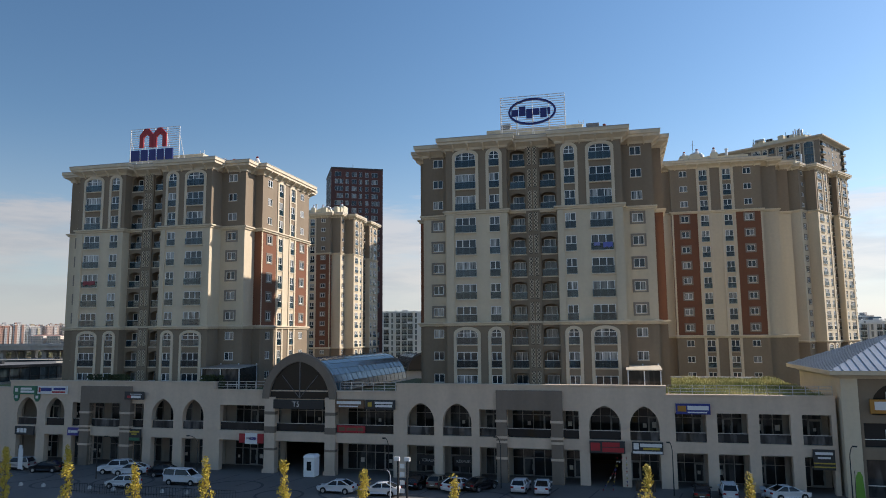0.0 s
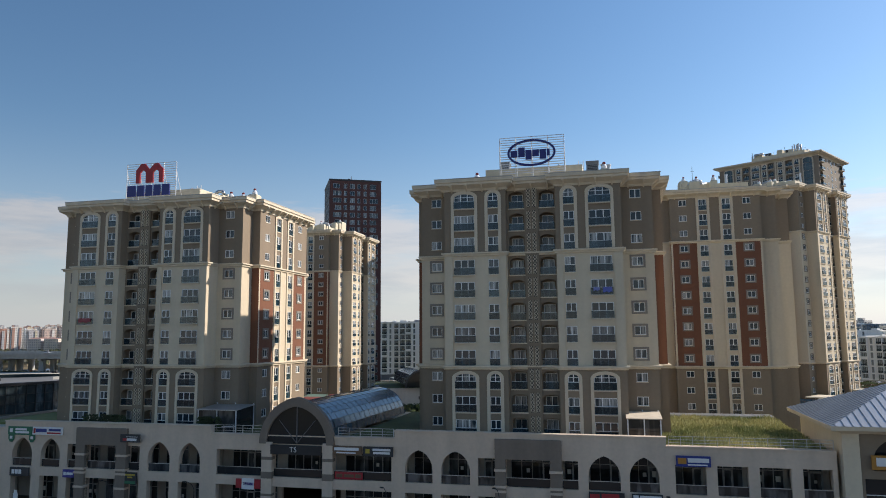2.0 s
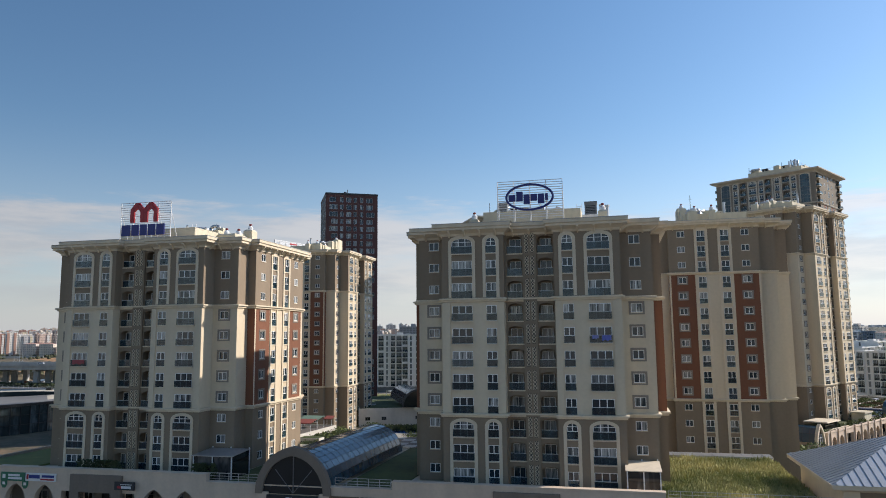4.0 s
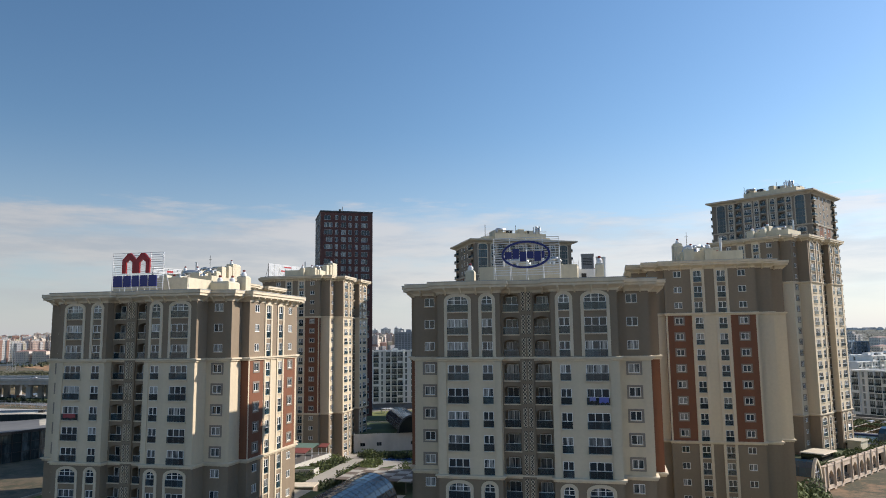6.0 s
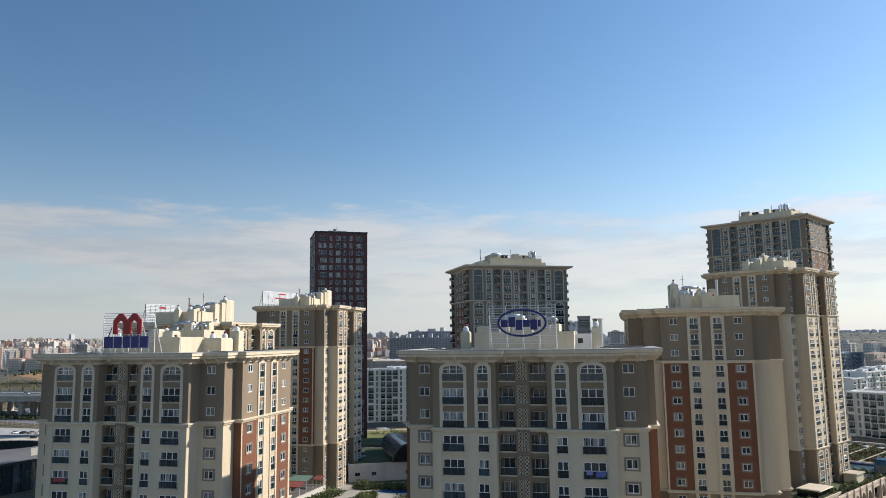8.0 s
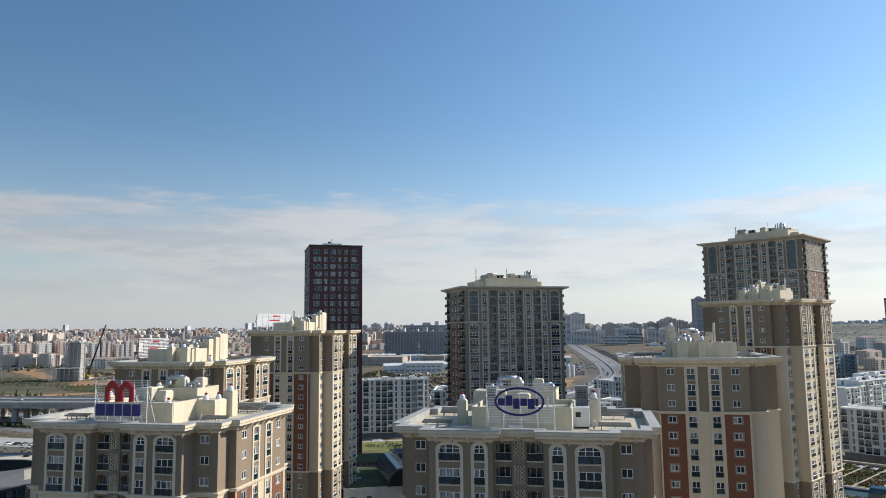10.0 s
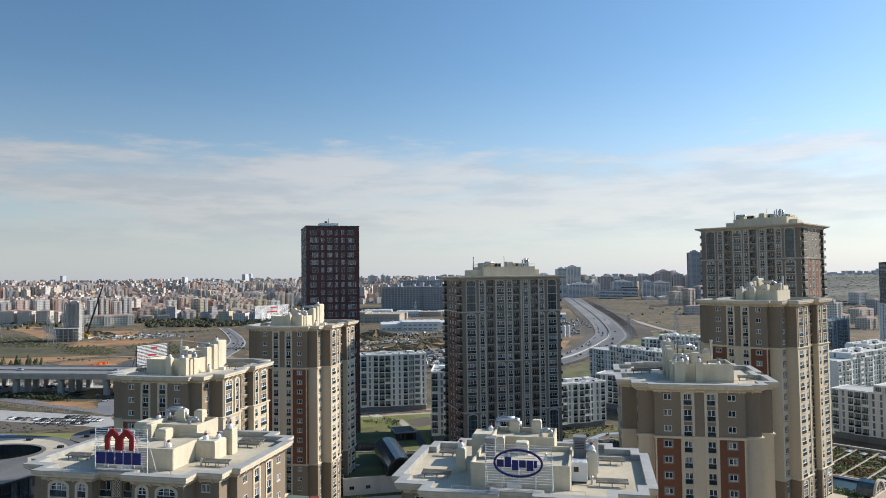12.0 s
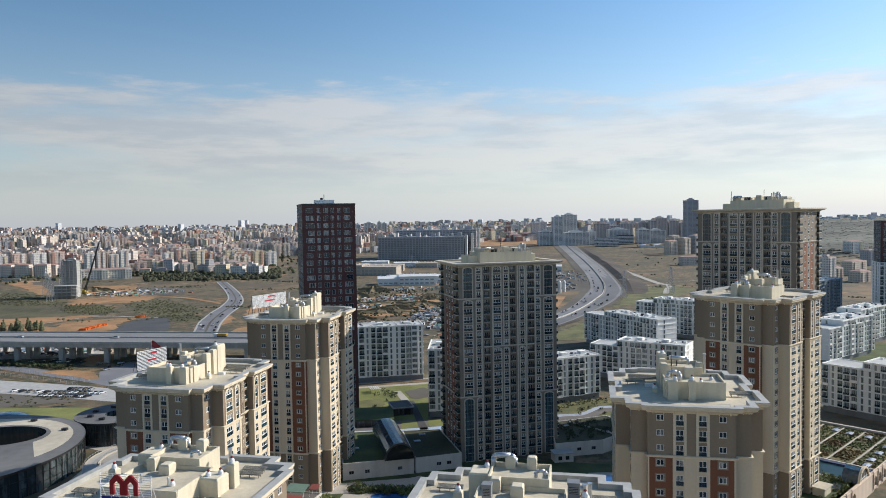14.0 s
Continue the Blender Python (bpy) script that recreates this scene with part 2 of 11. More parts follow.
# ---- building blocks ----
class Shape:
    """Collects faces with their material slots, then becomes one mesh."""

    def __init__(self, *mats):
        self.v, self.f, self.m, self.mats = [], [], [], list(mats)

    def poly(self, pts, m=0):
        k = len(self.v)
        self.v.extend(tuple(p) for p in pts)
        self.f.append(tuple(range(k, k + len(pts))))
        self.m.append(m)

    def box(self, x0, x1, y0, y1, z0, z1, m=0):
        p = [(x, y, z) for z in (z0, z1) for y in (y0, y1) for x in (x0, x1)]
        k = len(self.v)
        self.v.extend(p)
        for q in ((0, 2, 3, 1), (4, 5, 7, 6), (0, 1, 5, 4), (2, 6, 7, 3), (0, 4, 6, 2), (1, 3, 7, 5)):
            self.f.append(tuple(k + i for i in q))
            self.m.append(m)

    def prism(self, pts, z0, z1, m=0, top=True, bottom=True, taper=None):
        """pts: anticlockwise outline; taper: the outline at the top."""
        up = taper or pts
        n = len(pts)
        for i in range(n):
            a, b, c, d = pts[i], pts[(i + 1) % n], up[(i + 1) % n], up[i]
            self.poly([(a[0], a[1], z0), (b[0], b[1], z0), (c[0], c[1], z1), (d[0], d[1], z1)], m)
        if top:
            self.poly([(p[0], p[1], z1) for p in up], m)
        if bottom:
            self.poly([(p[0], p[1], z0) for p in reversed(pts)], m)

    def cyl(self, cx, cy, z0, z1, r, n=10, m=0, r1=None):
        r1 = r if r1 is None else r1
        c = [(math.cos(2 * math.pi * i / n), math.sin(2 * math.pi * i / n)) for i in range(n)]
        self.prism([(cx + r * a, cy + r * b) for a, b in c], z0, z1, m, taper=[(cx + r1 * a, cy + r1 * b) for a, b in c])

    def tube(self, a, b, r, n=6, m=0, r1=None):
        a, b = Vector(a), Vector(b)
        d = (b - a).normalized()
        s = d.orthogonal().normalized()
        t = d.cross(s)
        r1 = r if r1 is None else r1
        k = len(self.v)
        for p, q in ((a, r), (b, r1)):
            for i in range(n):
                w = 2 * math.pi * i / n
                self.v.append(tuple(p + q * (math.cos(w) * s + math.sin(w) * t)))
        for i in range(n):
            j = (i + 1) % n
            self.f.append((k + i, k + j, k + n + j, k + n + i))
            self.m.append(m)
        self.f.append(tuple(k + i for i in reversed(range(n))))
        self.f.append(tuple(k + n + i for i in range(n)))
        self.m += [m, m]

    def add(self, me, m, shift=0):
        """Another mesh, moved by m; its slots are taken up in order, by name."""
        k = len(self.v)
        self.v.extend(tuple(m @ q.co) for q in me.vertices)
        slot = [self.mats.index(x) if x in self.mats else shift for x in me.materials]
        for q in me.polygons:
            self.f.append(tuple(k + i for i in q.vertices))
            self.m.append(slot[q.material_index])

    def mesh(self, name, smooth=False):
        me = bpy.data.meshes.new(name)
        me.from_pydata(self.v, [], self.f)
        for x in self.mats:
            me.materials.append(x)
        me.polygons.foreach_set("material_index", self.m)
        if smooth:
            me.polygons.foreach_set("use_smooth", [True] * len(self.f))
        me.update()
        return me


def part(name, shape, parent=None, m=None, label="", smooth=False):
    """One mesh object, under a thing or a part. shape: a Shape or a mesh that alike pieces share."""
    ob = new(name, shape if isinstance(shape, bpy.types.Mesh) else shape.mesh(name, smooth))
    ob.parent = parent
    if m is not None:
        ob.matrix_basis = m
    return tagged(ob, label) if label else ob


def thing(name, m, label, category, group="", kind=""):
    ob = new(name)
    ob.empty_display_size = 0.5
    ob.matrix_basis = m
    return tagged(ob, label, category, group, kind)


GRID = pose(0, 0, 0, 0, 0, TURN_GRID)


def on_grid(u, v, z=0.0, turn=0.0):
    return GRID @ pose(u, v, z, 0, 0, turn)


def arch(w, h, rise, n=8, pointed=False):
    """Points of an arch from its right spring over the crown to its left spring; x across, z up."""
    a = w / 2
    pts = []
    if pointed:
        r = (a * a + rise * rise) / (2 * a)
        end = math.atan2(rise, r - a)
        half = [(a - r + r * math.cos(end * i / n), h - rise + r * math.sin(end * i / n)) for i in range(n + 1)]
        pts = half + [(-x, z) for x, z in reversed(half[:-1])]
    else:
        pts = [(a * math.cos(math.pi * i / (2 * n)), h - rise + rise * math.sin(math.pi * i / (2 * n))) for i in range(2 * n + 1)]
    return pts


def facade(s, p0, p1, z0, z1, holes, paint, back=None):
    """A wall from p0 to p1 (outside to the right of that way) with openings cut through.
    holes: (middle along, bottom, width, height, depth, rise, pointed); paint(along, z) gives the slot."""
    p0, p1 = Vector((*p0, 0)), Vector((*p1, 0))
    d = (p1 - p0)
    length = d.length
    d.normalize()
    inn = Vector((-d.y, d.x, 0))

    def at(a, z, dep=0.0):
        q = p0 + d * a + inn * dep
        return (q.x, q.y, z)

    xs = sorted({0.0, length, *(round(h[0] - h[2] / 2, 4) for h in holes), *(round(h[0] + h[2] / 2, 4) for h in holes), *paint.xs(length)})
    zs = sorted({z0, z1, *(round(h[1], 4) for h in holes), *(round(h[1] + h[3], 4) for h in holes), *(z for z in paint.zs if z0 < z < z1)})
    for i in range(len(xs) - 1):
        xm = (xs[i] + xs[i + 1]) / 2
        col = [h for h in holes if abs(xm - h[0]) < h[2] / 2]
        run = None
        for j in range(len(zs) - 1):
            zm = (zs[j] + zs[j + 1]) / 2
            inside = any(h[1] < zm < h[1] + h[3] for h in col)
            k = None if inside else paint(xm, zm)
            if run and run[2] == k and k is not None:
                run[1] = zs[j + 1]
            else:
                if run and run[2] is not None:
                    s.poly([at(xs[i], run[0]), at(xs[i + 1], run[0]), at(xs[i + 1], run[1]), at(xs[i], run[1])], run[2])
                run = [zs[j], zs[j + 1], k]
        if run and run[2] is not None:
            s.poly([at(xs[i], run[0]), at(xs[i + 1], run[0]), at(xs[i + 1], run[1]), at(xs[i], run[1])], run[2])
    for mid, b, w, h, dep, rise, pointed in holes:
        k = paint(mid, b + h + 0.01)
        l, r, t = mid - w / 2, mid + w / 2, b + h
        edge = [(r, b), (r, t), (l, t)]
        if rise:
            arc = [(mid + x, b + z) for x, z in arch(w, h, rise, 6, pointed)]
            mid_i = len(arc) // 2
            s.poly([at(r, t)] + [at(*q) for q in arc[mid_i::-1]], k)
            s.poly([at(l, t)] + [at(*q) for q in arc[:mid_i - 1:-1]], k)
            edge = [(r, b)] + arc
        edge = edge + [(l, b)]
        for q in range(len(edge)):
            a0, a1 = edge[q], edge[(q + 1) % len(edge)]
            s.poly([at(*a0), at(*a1), at(*a1, dep), at(*a0, dep)], k)
        if back is not None:
            s.poly([at(l, b, dep), at(r, b, dep), at(r, t, dep), at(l, t, dep)], back)
    return at


class Paint:
    """Which slot a wall has: in storeys between two band courses, by fields along it."""

    def __init__(self, zs, rule, cuts=()):
        self.zs, self.rule, self.cuts = zs, rule, cuts

    def xs(self, length):
        return [c for c in self.cuts if 0 < c < length]

    def __call__(self, x, z):
        return self.rule(x, z)


def plain(slot):
    return Paint((), lambda x, z: slot)


def grown(pts, off):
    """A right-angled outline, moved out by off."""
    n, res = len(pts), []
    for i in range(n):
        p, a, b = Vector(pts[i]), Vector(pts[i - 1]), Vector(pts[(i + 1) % n])
        d0, d1 = (p - a).normalized(), (b - p).normalized()
        n0, n1 = Vector((d0.y, -d0.x)), Vector((d1.y, -d1.x))
        k = p + off * (n0 + n1) if abs(n0.dot(n1)) < 0.5 else p + off * n0
        res.append((k.x, k.y))
    return res


def ring(s, pts, profile, m=0):
    """A moulding round an outline: profile of (out, z) from inside bottom to inside top."""
    rows = [[(*q, z) for q in grown(pts, off)] for off, z in profile]
    n = len(pts)
    for r0, r1 in zip(rows, rows[1:]):
        for i in range(n):
            j = (i + 1) % n
            s.poly([r0[i], r0[j], r1[j], r1[i]], m)


# ---- windows ----
WINDOWS = {}


def window_meshes(kind, w, h, rise=0.0):
    """Frame, panes and glass rail of a window; x across, y into the wall, z up from the opening's foot."""
    key = (kind, w, h, rise)
    if key in WINDOWS:
        return WINDOWS[key]
    fr, gl, ra = Shape(PVC, TRIM, SURR), Shape(GLASS), Shape(RAILGL, GALV, PVC)
    y, t = 0.08, 0.07
    a = w / 2
    rail = 1.0 if kind in ("french", "slim", "strip") else 0.0
    top = [(x, z) for x, z in arch(w, h, rise, 6)] if rise else [(a, h), (-a, h)]
    outline = [(a, 0.0)] + top + [(-a, 0.0)]
    n = len(outline)
    for i in range(n):
        (x0, z0), (x1, z1) = outline[i], outline[(i + 1) % n]
        c = (0.0, h / 2)
        k = [(x + (c[0] - x) * t * 2.2 / max(w, 0.5), z + (c[1] - z) * t * 2.2 / h) for x, z in ((x0, z0), (x1, z1))]
        fr.poly([(x0, y - 0.06, z0), (k[0][0], y - 0.06, k[0][1]), (k[1][0], y - 0.06, k[1][1]), (x1, y - 0.06, z1)])
        fr.poly([(k[0][0], y - 0.06, k[0][1]), (k[0][0], y + 0.02, k[0][1]), (k[1][0], y + 0.02, k[1][1]), (k[1][0], y - 0.06, k[1][1])])
    spring = h - rise
    bars = {"small": (0.0,), "slim": (0.0,), "strip": (0.0,), "french": (-w / 6, w / 6), "door": (0.0,)}[kind]
    for x in bars:
        zt = h if not rise else spring + rise * math.sqrt(max(0.0, 1 - (x / a) ** 2))
        fr.box(x - 0.056, x + 0.056, y - 0.05, y + 0.02, rail, zt - 0.03)
        if kind == "french":
            ra.box(x - 0.056, x + 0.056, y - 0.05, y - 0.01, 0.05, rail - 0.03, 2)
    if rail:
        fr.box(-a, a, y - 0.06, y + 0.02, rail - 0.03, rail + 0.05)
    if rise:
        fr.box(-a, a, y - 0.05, y + 0.02, spring - 0.035, spring + 0.035)
    gl.poly([(x, y, z) for x, z in reversed(outline)])
    if kind == "french":
        ra.box(-a - 0.03, a + 0.03, -0.16, -0.13, 0.06, 0.98)
        ra.box(-a - 0.05, a + 0.05, -0.18, -0.11, 0.98, 1.03, 1)
        fr.box(-a - 0.14, a + 0.14, -0.24, 0.06, -0.15, -0.02, 1)
    elif kind == "slim":
        ra.box(-a, a, -0.02, 0.01, 0.05, 0.96)
        fr.box(-a - 0.1, a + 0.1, -0.14, 0.06, -0.13, -0.02, 1)
    elif kind == "strip":
        ra.box(-a, a, 0.0, 0.03, 0.0, 0.92)
        fr.box(-a - 0.25, a + 0.25, -0.12, 0.1, -0.16, -0.02, 1)
    elif kind == "small":
        fr.box(-a - 0.06, a + 0.06, -0.08, 0.1, -0.09, -0.01, 1)
    WINDOWS[key] = (fr.mesh("window"), gl.mesh("pane"), ra.mesh("glass_rail") if ra.f else None)
    return WINDOWS[key]


def joined_window(kind, w, h, rise=0.0):
    """The same window as one mesh, for towers farther off."""
    key = ("all", kind, w, h, rise)
    if key not in WINDOWS:
        s = Shape(PVC, TRIM, SURR, GLASS, RAILGL, WHITEMET, PVC)
        for me, shift in zip(window_meshes(kind, w, h, rise), (0, 3, 4)):
            if me:
                k = len(s.v)
                s.v.extend(tuple(p.co) for p in me.vertices)
                for q in me.polygons:
                    s.f.append(tuple(k + i for i in q.vertices))
                    s.m.append(q.material_index + shift)
        WINDOWS[key] = s.mesh("window")
    return WINDOWS[key]


def set_window(kind, w, h, m, parent, near, rise=0.0):
    if not near:
        return part("window", joined_window(kind, w, h, rise), parent, m)
    fr, gl, ra = window_meshes(kind, w, h, rise)
    ob = part("window", fr, parent, m)
    part("pane", gl, ob)
    if ra:
        part("glass_rail", ra, ob)
    return ob


def surround_mesh():
    s = Shape(SURR)
    for x0, x1, z0, z1 in ((-1.02, -0.74, -0.3, 1.47), (0.74, 1.02, -0.3, 1.47), (-0.74, 0.74, -0.3, -0.08), (-0.74, 0.74, 1.19, 1.47)):
        s.box(x0, x1, -0.07, 0.02, z0, z1)
    return s.mesh("window_surround")


def balcony_mesh(w, name, *which):
    """What stands in a loggia: slab edge, glass rail, white rear door."""
    s = Shape(PVC, RAILGL, GLASS, TRIM)
    a, y = w / 2, 1.12
    if "edge" in which:
        s.box(-a - 0.1, a + 0.1, -0.12, 0.1, -0.1, 0.06, 3)
    if "rail" in which:
        s.box(-a, a, 0.06, 0.09, 0.06, 1.0, 1)
        s.box(-a, a, 0.04, 0.11, 1.0, 1.05, 0)
    if "door" in which:
        s.box(-0.75, 0.75, y, y + 0.03, 0.05, 2.1, 2)
        for x in (-0.78, 0.0, 0.72):
            s.box(x, x + 0.07, y - 0.04, y + 0.02, 0.05, 2.12, 0)
        s.box(-0.78, 0.79, y - 0.04, y + 0.02, 2.08, 2.16, 0)
    return s.mesh(name)


def lattice_mesh():
    s = Shape(TRIM)
    rows = 5
    for r in range(rows):
        zc, rad = 0.28 + r * 0.5, 0.25
        for i in range(8):
            a0, a1 = 2 * math.pi * i / 8, 2 * math.pi * (i + 1) / 8
            for ro, ri in ((rad, rad - 0.075),):
                o = [(ro * math.cos(w), zc + ro * math.sin(w)) for w in (a0, a1)]
                n = [(ri * math.cos(w), zc + ri * math.sin(w)) for w in (a0, a1)]
                s.poly([(o[0][0], -0.06, o[0][1]), (n[0][0], -0.06, n[0][1]), (n[1][0], -0.06, n[1][1]), (o[1][0], -0.06, o[1][1])])
                s.poly([(n[0][0], -0.06, n[0][1]), (n[0][0], 0.0, n[0][1]), (n[1][0], 0.0, n[1][1]), (n[1][0], -0.06, n[1][1])])
        for sx in (-1, 1):
            s.box(sx * 0.27 - 0.05, sx * 0.27 + 0.05, -0.06, 0.0, zc - 0.07, zc + 0.07)
        s.box(-0.06, 0.06, -0.06, 0.0, zc + 0.2, zc + 0.3)
    for x in (-0.33, 0.29):
        s.box(x, x + 0.04, -0.05, 0.0, 0.0, 2.56)
    s.v = [(x * 0.78, y, z) for x, y, z in s.v]
    return s.mesh("lattice_panel")


def bracket_mesh():
    s = Shape(TRIM)
    side = [(0.0, -0.3), (0.12, -0.3), (0.98, 0.42), (0.98, 0.6), (0.0, 0.6)]
    for x in (-0.11, 0.11):
        s.poly([(x, -a, z) for a, z in (side if x > 0 else reversed(side))])
    for (a0, z0), (a1, z1) in zip(side, side[1:]):
        s.poly([(-0.11, -a0, z0), (-0.11, -a1, z1), (0.11, -a1, z1), (0.11, -a0, z0)])
    return s.mesh("bracket")


SURROUND, LATTICE, BRACKET = surround_mesh(), lattice_mesh(), bracket_mesh()
BALCONY = balcony_mesh(2.1, "balcony", "edge", "rail", "door")
BALCONY_EDGE, BALCONY_RAIL, BALCONY_DOOR = balcony_mesh(2.1, "balcony", "edge"), balcony_mesh(2.1, "glass_rail", "rail"), balcony_mesh(2.1, "balcony_door", "door")


def arch_surround(w, z0, z1, m=None):
    """A pale band up both sides of a window column and over its arched head."""
    m = m or TRIM
    key = ("surround", w, round(z1 - z0, 2), m.name)
    if key not in WINDOWS:
        s = Shape(m)
        hi = z1 - z0
        inner = [(w / 2 + 0.02, 0.0)] + arch(w + 0.04, hi - 0.42, 0.62, 8) + [(-w / 2 - 0.02, 0.0)]
        outer = [(w / 2 + 0.44, 0.0)] + arch(w + 0.88, hi, 0.95, 8) + [(-w / 2 - 0.44, 0.0)]
        for i in range(len(inner) - 1):
            a, b, c, d = inner[i], outer[i], outer[i + 1], inner[i + 1]
            s.poly([(a[0], -0.12, a[1]), (b[0], -0.12, b[1]), (c[0], -0.12, c[1]), (d[0], -0.12, d[1])][::-1])
            s.poly([(b[0], -0.12, b[1]), (b[0], 0.02, b[1]), (c[0], 0.02, c[1]), (c[0], -0.12, c[1])][::-1])
            s.poly([(a[0], 0.02, a[1]), (a[0], -0.12, a[1]), (d[0], -0.12, d[1]), (d[0], 0.02, d[1])][::-1])
        WINDOWS[key] = s.mesh("arch_surround")
    return WINDOWS[key]


# dark colour that stands in for the shade behind the lattice
SHADOWGAP = mat("painted_lattice_shade", (0.085, 0.07, 0.058), 0.9, var=0.1, bump=0.0)


# ---- towers of the housing complex ----
PITCH = 3.08                           # from floor to floor


def half_outline():
    return [(-16.1, -11.6), (-12.0, -11.6), (-12.0, -14.55), (-3.4, -14.55), (-3.4, -13.1), (3.4, -13.1), (3.4, -14.55), (12.0, -14.55),
            (12.0, -11.6), (16.1, -11.6), (16.1, -8.5), (17.4, -8.5), (17.4, 8.5)]


def tower(label, m, z_top, low, mid, top, near=False, tall=4.6, turned=False, plant=True, end=None):
    """A block with arched window columns on its long sides and a red-banded bay at each end."""
    root = thing("apartment_tower", m, label, "apartment block", "towers of the housing complex")
    z_mid = z_top - PITCH * top
    z_low = z_mid - PITCH * mid
    base = z_low - PITCH * low
    first = half_outline()
    outline = first[:11] + [(17.4, -8.5), (17.4, 8.5), (16.1, 8.5)]
    outline += [(-x, -y) for x, y in first[:11]] + [(-17.4, 8.5), (-17.4, -8.5), (-16.1, -8.5)]
    wall = Shape(TAUPE, CREAM, RED, TRIM)
    zone = (z_low, z_mid)

    def by_zone(a, b):
        return Paint(zone, lambda x, z: b if z_low < z < z_mid else a)

    bay_paint = Paint(zone, lambda x, z: 0 if not z_low < z < z_mid else (2 if 3.6 < abs(x - 8.5) < 8.15 else 1), (0.35, 4.9, 12.1, 16.65))
    storeys = [(base + PITCH * k, "low" if k < low else "mid" if k < low + mid else "top", k) for k in range(low + mid + top)]
    heads = (low - 1, low + mid + top - 1)
    n = len(outline)
    rear = Shape(PVC, TRIM, SURR, GLASS, RAILGL, WHITEMET)
    for i in range(n):
        a, b = outline[i], outline[(i + 1) % n]
        d = Vector((b[0] - a[0], b[1] - a[1]))
        length = d.length
        d.normalize()
        seen = i < 10 or (i > 23 if turned else i < 15)
        holes, wins = [], []
        kind = "blank"
        if abs(length - 4.1) < 0.01:
            kind = "side"
            mid_a = 2.2 if abs(a[0]) > abs(b[0]) else 1.9
            for z, zn, k in storeys:
                holes.append((mid_a, z + 1.12, 1.45, 1.18, 0.2, 0.0, False))
                wins.append(("small", mid_a, z + 1.12, 1.45, 1.18, 0.0, zn == "mid"))
        elif abs(length - 8.6) < 0.01:
            kind = "main"
            outer = abs(a[0]) > abs(b[0])
            for c, w, sort in ((2.8, 2.85, "french"), (6.85, 1.4, "slim")):
                c = c if outer else 8.6 - c
                for z, zn, k in storeys:
                    rise = 0.55 if k in heads else 0.0
                    holes.append((c, z + 0.2, w, 2.1 + (0.05 if rise else 0.0), 0.2, rise, False))
                    wins.append((sort, c, z + 0.2, w, 2.1 + (0.05 if rise else 0.0), rise, False))
        elif abs(length - 6.8) < 0.01:
            kind = "recess"
            for c in (1.3, 5.5):
                for z, zn, k in storeys:
                    holes.append((c, z + 0.1, 2.1, 2.45, 1.2, 0.5, False))
                    wins.append(("loggia", c, z + 0.1, 2.1, 2.45, 0.5, False))
        elif abs(length - 17.0) < 0.01:
            kind = "bay"
            for c, w, sort in ((2.5, 1.45, "small"), (6.3, 1.5, "strip"), (10.7, 1.5, "strip"), (14.5, 1.45, "small")):
                for z, zn, k in storeys:
                    zb, h = (z + 1.12, 1.18) if sort == "small" else (z + 0.15, 2.2)
                    holes.append((c, zb, w, h, 0.2, 0.0, False))
                    wins.append((sort, c, zb, w, h, 0.0, zn == "mid" and sort == "small"))
        paint = {"recess": plain(0), "bay": bay_paint}.get(kind, by_zone(0, 2 if abs(length - 1.3) < 0.02 else 1))
        at = facade(wall, a, b, base, z_top, holes, paint, 0 if kind == "recess" else None)
        turn = math.degrees(math.atan2(d.y, d.x))
        for sort, c, zb, w, h, rise, boxed in wins:
            q = at(c, zb)
            mm = pose(*q, 0, 0, turn)
            if not seen:
                rear.add(BALCONY if sort == "loggia" else joined_window(sort, w, h, rise), mm, 0)
            elif sort == "loggia":
                if near:
                    ob = part("balcony", BALCONY_EDGE, root, mm)
                    part("glass_rail", BALCONY_RAIL, ob)
                    part("balcony_door", BALCONY_DOOR, ob)
                else:
                    part("balcony", BALCONY, root, mm)
            else:
                ob = set_window(sort, w, h, mm, root, near, rise)
                if boxed:
                    part("window_surround", SURROUND, ob if near else root, None if near else mm)
        if kind == "main":
            # flat cream piers at both ends of the middle storeys
            for x0, x1 in (((0.0, 1.15), (7.75, 8.6)) if abs(a[0]) > abs(b[0]) else ((0.0, 0.85), (7.45, 8.6))):
                s = Shape(CREAM)
                s.box(x0 + 0.01, x1 - 0.01, -0.14, 0.02, z_low + 0.26, z_mid - 0.32)
                part("pier_strip", s, root, pose(*at(0.0, 0.0), 0, 0, turn))
            for _, c, _, w, _, _, _ in wins[::len(storeys)]:
                for z0, z1 in ((base, z_low - 0.45), (z_mid + 0.3, z_top - 0.35)):
                    part("arch_surround", arch_surround(w, z0, z1), root, pose(*at(c, z0), 0, 0, turn))
        if kind == "recess":
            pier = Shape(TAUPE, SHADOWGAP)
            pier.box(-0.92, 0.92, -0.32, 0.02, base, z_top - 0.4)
            # painted shade: thin dark strips on the pier behind each lattice panel
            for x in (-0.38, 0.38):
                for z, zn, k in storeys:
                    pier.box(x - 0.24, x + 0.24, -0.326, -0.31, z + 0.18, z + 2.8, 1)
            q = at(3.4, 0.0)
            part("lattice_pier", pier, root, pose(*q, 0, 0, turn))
            if seen:
                for z, zn, k in storeys:
                    for x in (-0.38, 0.38):
                        q = at(3.4 + x, z + 0.2, -0.335)
                        part("lattice_panel", LATTICE, root, pose(*q, 0, 0, turn))
